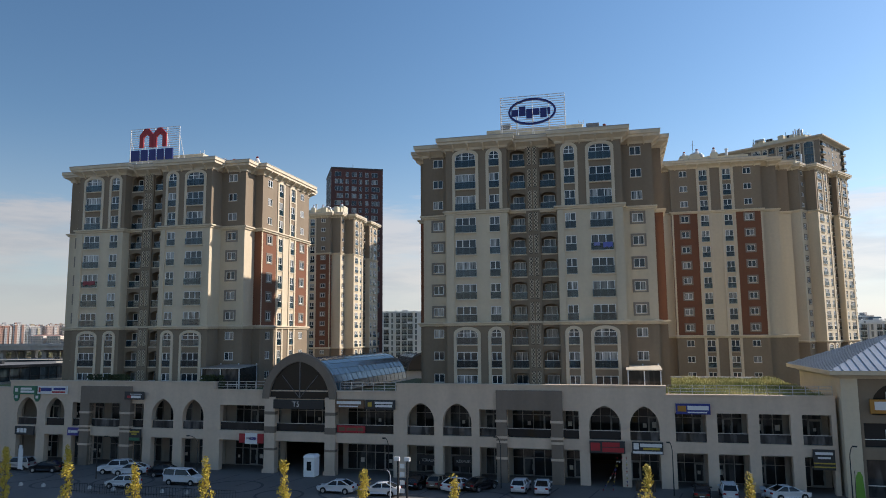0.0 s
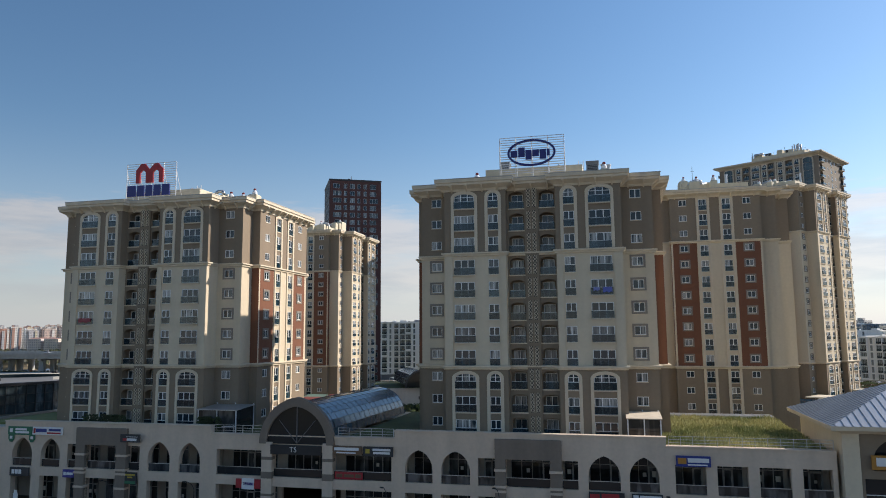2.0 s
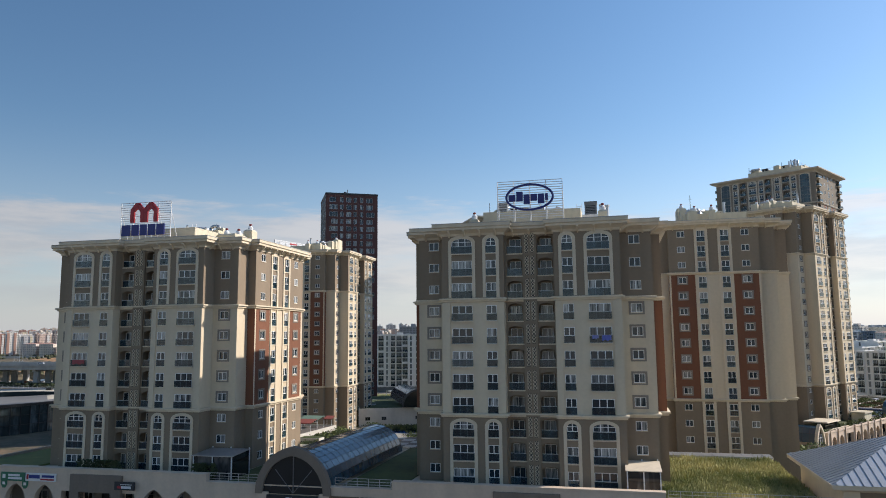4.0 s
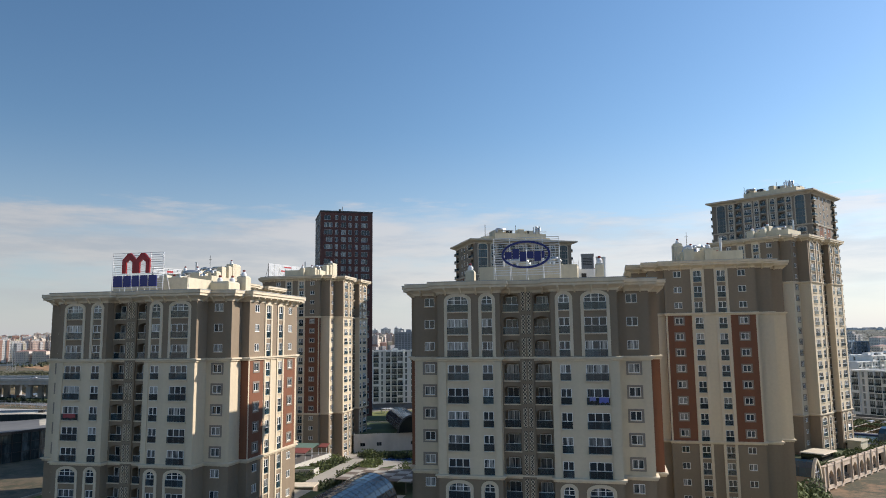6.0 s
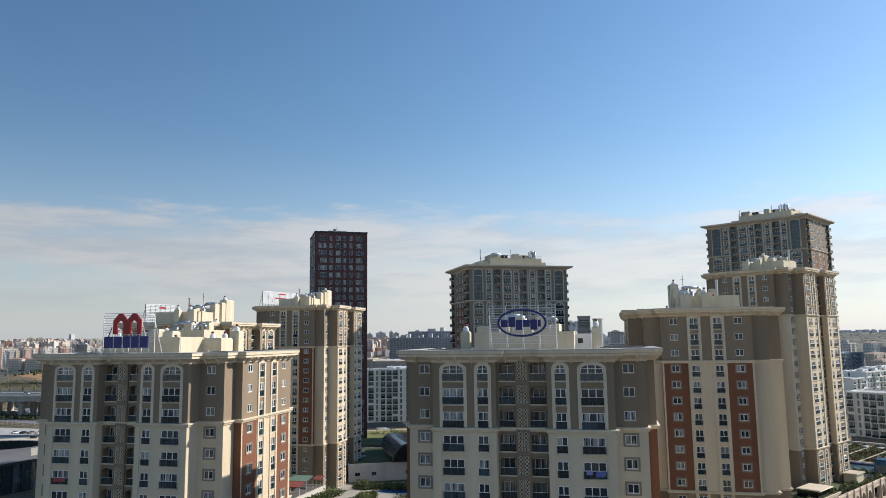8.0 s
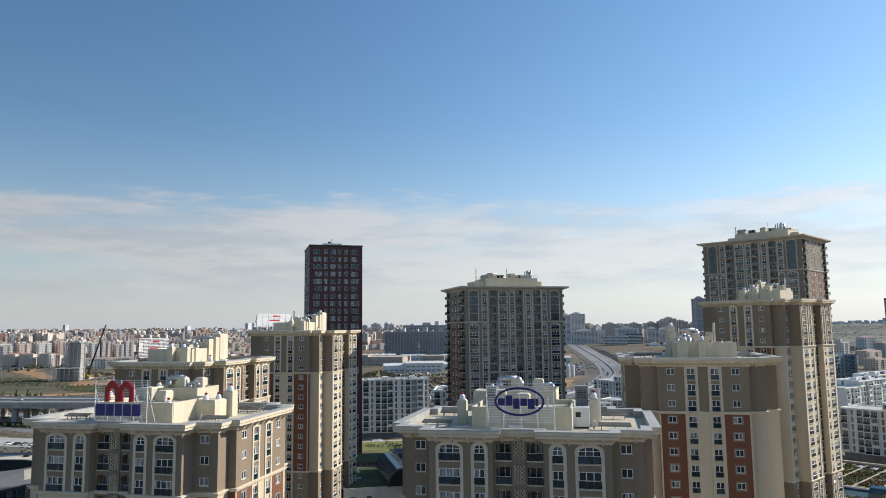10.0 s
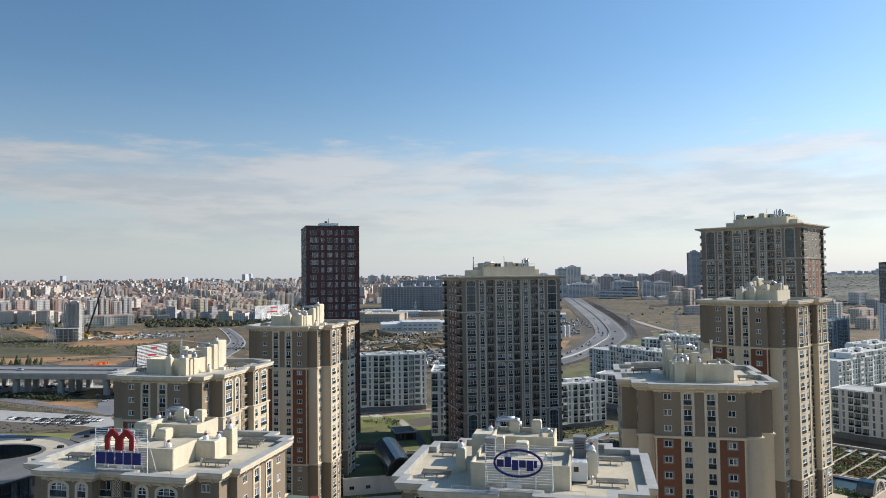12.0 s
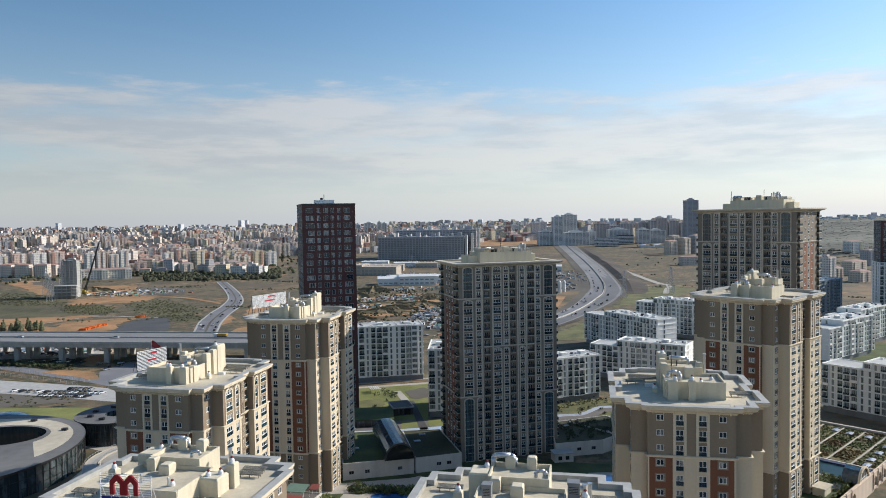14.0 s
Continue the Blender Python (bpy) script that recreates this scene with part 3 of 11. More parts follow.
        if kind == "bay":
            for c in (6.3, 10.7):
                st = Shape(TRIM)
                for x in (-1.28, 0.8):
                    st.box(x, x + 0.48, -0.13, 0.02, base, z_top - 0.35)
                st.box(-0.8, 0.8, -0.13, 0.02, z_top - 0.75, z_top - 0.35)
                part("pilaster_strip", st, root, pose(*at(c, 0.0), 0, 0, turn))
    wall.poly([(*q, base - 0.01) for q in reversed(outline)], 0)
    part("wall", wall, root)
    tagged(part("rear_glazing", rear, root), "", "", "", "stuff")
    for z in zone:
        s = Shape(TRIM)
        ring(s, outline, ((0.0, z - 0.32), (0.2, z - 0.28), (0.24, z - 0.05), (0.42, z), (0.42, z + 0.2), (0.0, z + 0.26)))
        part("band_course", s, root)
    s = Shape(TRIM, ROOFSCR)
    ring(s, outline, ((0.0, z_top - 0.42), (0.12, z_top - 0.4), (0.2, z_top - 0.1), (0.78, z_top + 0.28), (1.0, z_top + 0.34), (1.0, z_top + 0.62), (1.16, z_top + 0.74),
                      (1.16, z_top + 1.16)))
    part("cornice", s, root)
    s = Shape(CAPPING)
    ring(s, outline, ((1.16, z_top + 1.16), (1.2, z_top + 1.16), (1.2, z_top + 1.26), (-0.2, z_top + 1.3), (-0.2, z_top + 0.35)))
    part("parapet_cap", s, root, None, "grey sheet-metal parapet cap")
    s = Shape(ROOFSCR)
    s.prism(grown(outline, -0.14), z_top + 0.05, z_top + 0.36)
    part("roof_slab", s, root)
    edge = grown(outline, 0.75)
    s = Shape(GALV)
    for i in range(n):
        a, b = Vector(edge[i]), Vector(edge[(i + 1) % n])
        s.tube((a.x, a.y, z_top + 1.12), (b.x, b.y, z_top + 1.12), 0.028, 4)
        for k in range(max(1, int((b - a).length // 2.6))):
            q = a + (b - a) * (k / max(1, int((b - a).length // 2.6)))
            s.tube((q.x, q.y, z_top + 0.4), (q.x, q.y, z_top + 1.12), 0.025, 4)
    part("safety_rail", s, root, None, "thin galvanised roof rail")
    rear_br = Shape(TRIM)
    for i in range(n):
        a, b = Vector(outline[i]), Vector(outline[(i + 1) % n])
        d = b - a
        count = int(d.length // 2.0)
        turn = math.degrees(math.atan2(d.y, d.x))
        for k in range(count):
            q = a + d * ((k + 0.5) / count)
            mm = pose(q.x, q.y, z_top - 0.28, 0, 0, turn)
            if near and i < 15:
                part("bracket", BRACKET, root, mm)
            else:
                rear_br.add(BRACKET, mm)
    tagged(part("bracket_course", rear_br, root), "", "", "", "stuff")
    if end:
        end_rooftop(root, z_top + 0.36, *end)
    else:
        rooftop(root, z_top + 0.36, tall, plant)
    return root, z_top


CAPPING = mat("grey_sheet_capping", (0.40, 0.395, 0.37), 0.6, 0.0, var=0.1, grain=1.5, stain=0.5, bump=0.05)
DUCTGREY = mat("dull_grey_duct", (0.24, 0.245, 0.25), 0.55, 0.2, var=0.1, bump=0.0)
PENT = mat("penthouse_render", (0.63, 0.56, 0.42), 0.9, var=0.08, grain=2.0, stain=0.6)
RACK = mat("weathered_rack_steel", (0.27, 0.255, 0.215), 0.7, 0.2, var=0.15, bump=0.0)
COWLRED = mat("red_brown_cowl", (0.22, 0.03, 0.025), 0.5, var=0.1, bump=0.0)


def capped_block(x0, x1, y0, y1, z0, z1):
    """A rendered block; a wide one has a parapet round a sunk roof, a slim one a sloped cap."""
    s = Shape(PENT, ROOFSCR)
    if min(x1 - x0, y1 - y0) > 3.5:
        rings = ((0.0, z0), (0.0, z1), (0.25, z1), (0.25, z1 - 0.7))
    else:
        rings = ((0.0, z0), (0.0, z1 - 0.25), (0.22, z1))
    for q, z in rings:
        s.v += [(x0 + q, y0 + q, z), (x1 - q, y0 + q, z), (x1 - q, y1 - q, z), (x0 + q, y1 - q, z)]
    for k in range(len(rings) - 1):
        for i in range(4):
            j = (i + 1) % 4
            s.f.append((4 * k + i, 4 * k + j, 4 * k + 4 + j, 4 * k + 4 + i))
            s.m.append(0)
    k = 4 * (len(rings) - 1)
    s.f.append((k, k + 1, k + 2, k + 3))
    s.m.append(1 if len(rings) == 4 else 0)
    return s


def cowl(root, x, y, z):
    """A white domed vent head with a dark red whirl on top."""
    s = Shape(WHITEMET, COWLRED)
    s.cyl(x, y, z, z + 0.45, 0.46, 12, 0, 0.44)
    s.cyl(x, y, z + 0.45, z + 0.75, 0.44, 12, 0, 0.2)
    s.cyl(x, y, z + 0.73, z + 0.82, 0.14, 8, 1)
    s.cyl(x, y, z + 0.82, z + 1.0, 0.24, 8, 1, 0.27)
    s.cyl(x, y, z + 1.0, z + 1.12, 0.27, 8, 1, 0.1)
    part("vent_cowl", s, root)


def pipe_rack(root, x, y, z, half=2.2):
    """A low slatted steel table that carries pipes across the roof."""
    s = Shape(RACK)
    for k in range(5):
        yy, zz = y - 0.6 + 0.27 * k, z + 0.72 + 0.05 * k
        s.box(x - half, x + half, yy, yy + 0.14, zz, zz + 0.08)
    for k in range(9):
        xx = x - half + k * half / 4
        s.tube((xx, y - 0.6, z + 0.7), (min(xx + 0.3, x + half), y + 0.6, z + 0.92), 0.03, 4)
    s.box(x - half - 0.05, x + half + 0.05, y - 0.66, y - 0.6, z + 0.55, z + 0.8)
    for f in (-0.8, 0.0, 0.8):
        s.box(x + f * half - 0.05, x + f * half + 0.05, y - 0.5, y - 0.4, z, z + 0.72)
        s.box(x + f * half - 0.05, x + f * half + 0.05, y + 0.4, y + 0.5, z, z + 0.9)
    part("pipe_rack", s, root)


def elbow_duct(root, pts, r, label="bent galvanised air duct"):
    s = Shape(GALV)
    for a, b in zip(pts, pts[1:]):
        s.tube(a, b, r, 10)
    part("air_duct", s, root, None, label, True)


def end_rooftop(root, z, side, spin):
    """Roof of a tower that stands end-on: a low stair block, tall chimney walls along one side of it.
    side: +1 has the tall walls at +e; spin turns the (e, f) plan into the tower's own axes."""
    before = set(root.children)

    def blk(name, e0, e1, f0, f1, h, z0=0.0):
        e0, e1 = sorted((e0 * side, e1 * side))
        part(name, capped_block(e0, e1, f0, f1, z + z0, z + h), root)

    blk("stair_head", -8.1, 4.0, -8.6, 0.6, 3.7)
    blk("lift_house", -4.6, 3.8, 0.6, 8.4, 4.9)
    blk("chimney_block", -1.9, -0.5, -10.0, -8.6, 4.3)
    blk("chimney_block", 1.7, 3.7, -10.1, -8.6, 4.2)
    blk("chimney_block", 2.4, 4.3, -7.4, -5.6, 3.9)
    blk("chimney_block", 2.9, 4.4, -1.6, 0.5, 6.0)
    blk("chimney_block", 3.0, 4.5, 1.6, 3.4, 6.4)
    blk("chimney_block", 2.6, 4.6, 3.6, 7.6, 7.2)
    blk("chimney_block", -2.6, -0.6, -2.4, -0.6, 5.4)
    blk("chimney_block", -5.0, -3.6, 1.4, 3.0, 5.8)
    for e, f, h in ((-1.2, -9.3, 4.3), (2.2, -9.3, 4.2), (-3.4, -6.4, 3.0), (5.9, -3.4, 0.9), (3.5, 4.6, 7.2), (-6.0, -3.0, 3.0)):
        if h < 1.0:
            blk("chimney_block", e - 0.5, e + 0.5, f - 0.5, f + 0.5, h)
        cowl(root, e * side, f, z + h)
    elbow_duct(root, [(e * side, f, z + h) for e, f, h in ((0.8, -5.6, 2.9), (0.8, -5.6, 4.7), (1.4, -5.4, 5.1), (2.6, -5.2, 5.1), (3.2, -5.0, 4.6), (3.2, -5.0, 3.4))], 0.42)
    elbow_duct(root, [(e * side, f, z + h) for e, f, h in ((-2.2, 4.4, 4.8), (-2.2, 4.4, 5.9), (-1.5, 4.3, 6.3), (1.6, 4.2, 6.3))], 0.38)
    s = Shape(GALV)
    s.cyl(-5.4 * side, 2.2, z + 3.0, z + 7.6, 0.28, 12)
    s.cyl(-5.4 * side, 2.2, z + 7.6, z + 7.8, 0.38, 12)
    part("flue_pipe", s, root, None, "galvanised flue pipe", True)
    s = Shape(GALV, DARKMET)
    s.tube((-0.2 * side, 5.6, z + 5.9), (1.8 * side, 5.4, z + 6.1), 0.55, 12)
    for e in (0.2, 1.4):
        s.box(e * side - 0.08, e * side + 0.08, 5.0, 6.0, z + 4.2, z + 5.6, 1)
    part("fan_drum", s, root, None, "round galvanised extract fan on a dark stand")
    s = Shape(WHITEMET)
    s.box(6.6 * side - 0.9, 6.6 * side + 0.9, 1.2, 2.2, z, z + 0.7)
    part("condenser_box", s, root, None, "white plant box")
    for e, f, half in ((7.4, 7.4, 3.6), (7.4, 9.3, 3.6), (9.6, 3.8, 2.2), (-11.2, -5.0, 1.8)):
        pipe_rack(root, e * side, f, z, half)
    s = Shape(DARKMET)
    s.tube((2.4 * side, -4.0, z + 3.0), (2.4 * side, -4.0, z + 8.6), 0.05)
    s.tube((2.0 * side, -4.0, z + 7.6), (2.8 * side, -4.0, z + 7.6), 0.03, 4)
    part("antenna", s, root)
    rail = Shape(GALV)
    for zz in (0.55, 1.03):
        rail.tube((-7.6, -16.0, z + zz), (7.6, -16.0, z + zz), 0.028, 4)
    for k in range(9):
        rail.tube((-7.6 + 1.9 * k, -16.0, z), (-7.6 + 1.9 * k, -16.0, z + 1.05), 0.04, 4)
    part("guard_rail", rail, root)
    for ob in set(root.children) - before:
        ob.matrix_basis = pose(0, 0, 0, 0, 0, spin) @ ob.matrix_basis


def rooftop(root, z, tall, plant):
    """Stair head, lift house, chimney blocks, ducts, cowls and racks on a tower's roof."""
    blocks = [("stair_head", -7.0, 6.9, -9.4, 2.0, 3.3), ("lift_house", -5.6, 4.2, 2.0, 9.0, tall), ("chimney_block", -10.4, -9.0, -2.8, -1.4, 3.6),
              ("chimney_block", -9.0, -5.6, 3.4, 7.6, 4.4), ("chimney_block", -5.0, -3.4, 0.2, 2.0, 4.8), ("chimney_block", 0.2, 1.8, 7.6, 9.2, tall + 1.4),
              ("chimney_block", -3.4, -1.8, 7.6, 9.2, tall + 1.4), ("chimney_block", -1.6, 0.4, -1.4, 0.8, 4.4)]
    heads = [(-9.7, -2.1, 3.6), (-6.4, 6.8, 4.4)]
    if plant:
        blocks += [("chimney_block", 9.2, 10.5, -3.2, -1.6, 4.0), ("chimney_block", 6.9, 9.4, -2.4, 0.4, 2.4)]
        heads += [(9.85, -2.4, 4.0), (8.9, -0.6, 2.4)]
        racks = ((-12.7, -5.9), (-12.7, 6.5), (12.6, 5.5), (12.6, -6.5))
    else:
        blocks += [("chimney_block", 6.9, 10.4, -2.9, 0.8, 3.1), ("chimney_block", 9.5, 11.2, 1.3, 3.1, 4.3)]
        heads += [(8.0, -1.6, 3.1), (9.6, -0.4, 3.1), (10.35, 2.2, 4.3), (3.6, -5.4, 2.6)]
        racks = ((-12.9, -5.5), (12.4, -5.7), (11.3, 7.0), (11.0, 9.2))
    for name, x0, x1, y0, y1, h in blocks:
        part(name, capped_block(x0, x1, y0, y1, z, z + h), root)
    for x, y, h in heads:
        cowl(root, x, y, z + h)
    s = Shape(GALV)
    for x, y in (((9.7, -0.6), (10.5, 0.0)) if plant else ((-4.6, 9.6), (7.6, 6.6))):
        s.cyl(x, y, z, z + 5.0, 0.3, 12)
        s.cyl(x, y, z + 5.0, z + 5.2, 0.4, 12)
    part("flue_pipe", s, root, None, "twin galvanised flue pipes", True)
    elbow_duct(root, [(-5.5, 8.4, z + tall - 0.5), (-5.5, 8.4, z + tall + 1.0), (-5.0, 8.4, z + tall + 1.35), (-2.6, 8.4, z + tall + 1.4), (-1.9, 8.4, z + tall + 1.0), (-1.9, 8.4, z + tall - 0.2)], 0.45, "fat galvanised air duct")
    elbow_duct(root, [(2.0, 3.2, z + tall - 0.2), (2.0, 3.2, z + tall + 0.6), (2.5, 3.2, z + tall + 0.9), (3.4, 3.2, z + tall + 0.9), (3.8, 3.0, z + tall + 0.4)], 0.3)
    for x0, x1, y0, y1, h in ((-5.6, -4.2, -4.4, -2.8, 5.6), (7.2, 9.0, -1.6, 0.2, 5.6)) if plant else ():
        s = Shape(DUCTGREY, DARKMET)
        s.box(x0, x1, y0, y1, z, z + h - 0.3)
        s.box(x0 - 0.06, x1 + 0.06, y0 - 0.06, y1 + 0.06, z + h - 0.3, z + h)
        for k in range(5):
            s.box(x0 + 0.2, x1 - 0.2, y0 - 0.04, y0, z + h - 1.7 + k * 0.24, z + h - 1.6 + k * 0.24, 1)
        part("vent_shaft", s, root, None, "dull grey metal vent shaft")
    if plant:
        s = Shape(WHITEMET, DARKMET)
        s.box(7.0, 9.2, -5.7, -3.3, z + 0.25, z + 2.9)
        for k in range(12):
            s.box(7.1 + k * 0.17, 7.16 + k * 0.17, -5.6, -3.4, z + 2.9, z + 2.96)
        s.box(7.3, 8.0, -5.73, -5.7, z + 1.6, z + 2.3, 1)
        for x in (7.1, 9.0):
            s.box(x, x + 0.1, -5.7, -3.3, z, z + 0.25, 1)
        part("air_handling_unit", s, root)
    s = Shape(WHITEMET)
    s.box(-1.6, 0.4, -11.2, -10.4, z + 0.1, z + 0.95)
    s.box(-1.65, 0.45, -11.25, -10.35, z + 0.95, z + 1.0)
    part("condenser_box", s, root, None, "white plant box")
    s = Shape(GALV, DARKMET)
    s.tube((7.4, 4.4, z + 2.2), (9.6, 4.0, z + 2.6), 0.62, 12)
    s.tube((9.6, 4.0, z + 2.6), (9.7, 3.98, z + 2.62), 0.7, 12)
    for x in (7.8, 9.2):
        s.box(x - 0.08, x + 0.08, 3.6, 4.8, z, z + 1.9, 1)
    part("fan_drum", s, root, None, "round galvanised extract fan on a dark stand")
    for x, y, h in ((-2.0, -5.6, 3.0), (3.4, -6.2, 3.0), (-8.0, 1.0, 0.0), (9.8, -6.0, 0.0)):
        s = Shape(GALV)
        s.cyl(x, y, z + h - 0.1, z + h + 1.1, 0.16, 8)
        s.cyl(x, y, z + h + 1.1, z + h + 1.25, 0.26, 8, 0, 0.1)
        part("vent_pipe", s, root)
    for x, y in racks:
        pipe_rack(root, x, y, z)
    s = Shape(WHITEMET)
    for x in (-6.6, -5.9):
        s.tube((x + 13.0, -9.35, z), (x + 13.0, -9.35, z + 3.8), 0.04)
    for k in range(9):
        s.tube((6.4, -9.35, z + 0.3 + k * 0.4), (7.1, -9.35, z + 0.3 + k * 0.4), 0.025, 4)
    part("ladder", s, root)
    s = Shape(PVC, DARKMET)
    s.box(4.6, 5.5, -9.26, -9.2, z, z + 2.0)
    s.box(5.3, 5.38, -9.3, -9.26, z + 0.9, z + 1.1, 1)
    part("roof_door", s, root)
    rail = Shape(GALV)
    for y in (-13.2,):
        for k in range(9):
            rail.tube((-9.0 + k * 2.25, y + (1.4 if abs(-9.0 + k * 2.25) < 3.5 else 0), z), (-9.0 + k * 2.25, y + (1.4 if abs(-9.0 + k * 2.25) < 3.5 else 0), z + 1.05), 0.04, 4)
        for zz in (0.55, 1.03):
            rail.tube((-9.0, y, z + zz), (-4.5, y, z + zz), 0.028, 4)
            rail.tube((-4.5, y, z + zz), (-2.25, y + 1.4, z + zz), 0.028, 4)
            rail.tube((-2.25, y + 1.4, z + zz), (2.25, y + 1.4, z + zz), 0.028, 4)
            rail.tube((2.25, y + 1.4, z + zz), (4.5, y, z + zz), 0.028, 4)
            rail.tube((4.5, y, z + zz), (9.0, y, z + zz), 0.028, 4)
    part("guard_rail", rail, root)


DECK = 10.2
A_C, B_C, V_C = -72.1, -11.1, 109.6
roof_ab = 44.13
tower("taupe and cream apartment tower with red twin-peak sign on its roof", on_grid(A_C, V_C), roof_ab, 3, 5, 3, True, plant=False)
tower("taupe and cream apartment tower with navy oval sign on its roof", on_grid(B_C, V_C), roof_ab, 3, 5, 3, True)
tower("tall taupe tower with red window bands behind the roof garden", on_grid(19.3, 165.0, 0, -90), 51.2, 6, 8, 3, True, end=(-1, 90))
tower("tower with red bands and sunlit cream side seen beyond the arcade", on_grid(-101.7, 166.4, 0, 90), 50.5, 6, 8, 3, turned=True, end=(1, -90))
tower("high tower with red bands and sunlit cream side above the courtyard", on_grid(-100.1, 232.5, 0, 90), 57.4, 5, 10, 4, turned=True, end=(1, -90))
tower("highest of the red-banded towers, turned to the sun", pose(106.5, 217.6, 0, 0, 0, 40.8), 64.8, 5, 12, 4, turned=True, end=(-1, -90))


# ---- the two high slab towers behind ----
def side_balcony():
    """A deep corner balcony: slab with a pale edge, glass rail with a top bar, white rear door."""
    s = Shape(PVC, RAILGL, GLASS, SLABTRIM)
    s.box(-1.75, 1.75, -0.95, 0.1, -0.16, 0.08, 3)
    s.box(-1.7, 1.7, -0.92, -0.89, 0.08, 0.98, 1)
    s.box(-1.72, 1.72, -0.95, -0.87, 0.98, 1.04, 3)
    for x in (-1.72, 1.66):
        s.box(x, x + 0.06, -0.9, 0.0, 0.08, 1.0, 1)
    s.box(-1.1, 1.1, 1.12, 1.15, 0.05, 2.1, 2)
    for x in (-1.13, -0.04, 1.06):
        s.box(x, x + 0.08, 1.07, 1.14, 0.05, 2.14, 0)
    return s.mesh("balcony")


SLABTRIM = mat("grey_beige_moulding", (0.54, 0.485, 0.405), 0.9, var=0.08, grain=3.0, stain=0.8)
SIDEBAL = side_balcony()


def slab_loggia(w):
    """What stands in a loggia of the high slabs: dark rail, slab edge, rear door."""
    s = Shape(PVC, RAILGL, GLASS, SLABTRIM, DARKMET)
    a = w / 2
    s.box(-a - 0.05, a + 0.05, -0.1, 0.1, -0.1, 0.06, 3)
    s.box(-a, a, 0.04, 0.07, 0.06, 1.0, 1)
    s.box(-a, a, 0.02, 0.09, 1.0, 1.06, 4)
    s.box(-0.7, 0.7, 1.12, 1.15, 0.05, 2.1, 2)
    for x in (-0.74, 0.0, 0.68):
        s.box(x, x + 0.06, 1.08, 1.14, 0.05, 2.12, 0)
    return s.mesh("balcony")


SLABLOG = {w: slab_loggia(w) for w in (2.1, 2.3, 2.7)}


ALUFRAME = mat("dull_aluminium_frame", (0.34, 0.33, 0.315), 0.5, 0.1, var=0.06, bump=0.0)
PAPER = mat("pasted_paper", (0.62, 0.60, 0.55), 0.9, var=0.1, bump=0.0)
FRAMES = mat("grey_shop_frame", (0.16, 0.16, 0.165), 0.5, 0.3, var=0.06, bump=0.0)


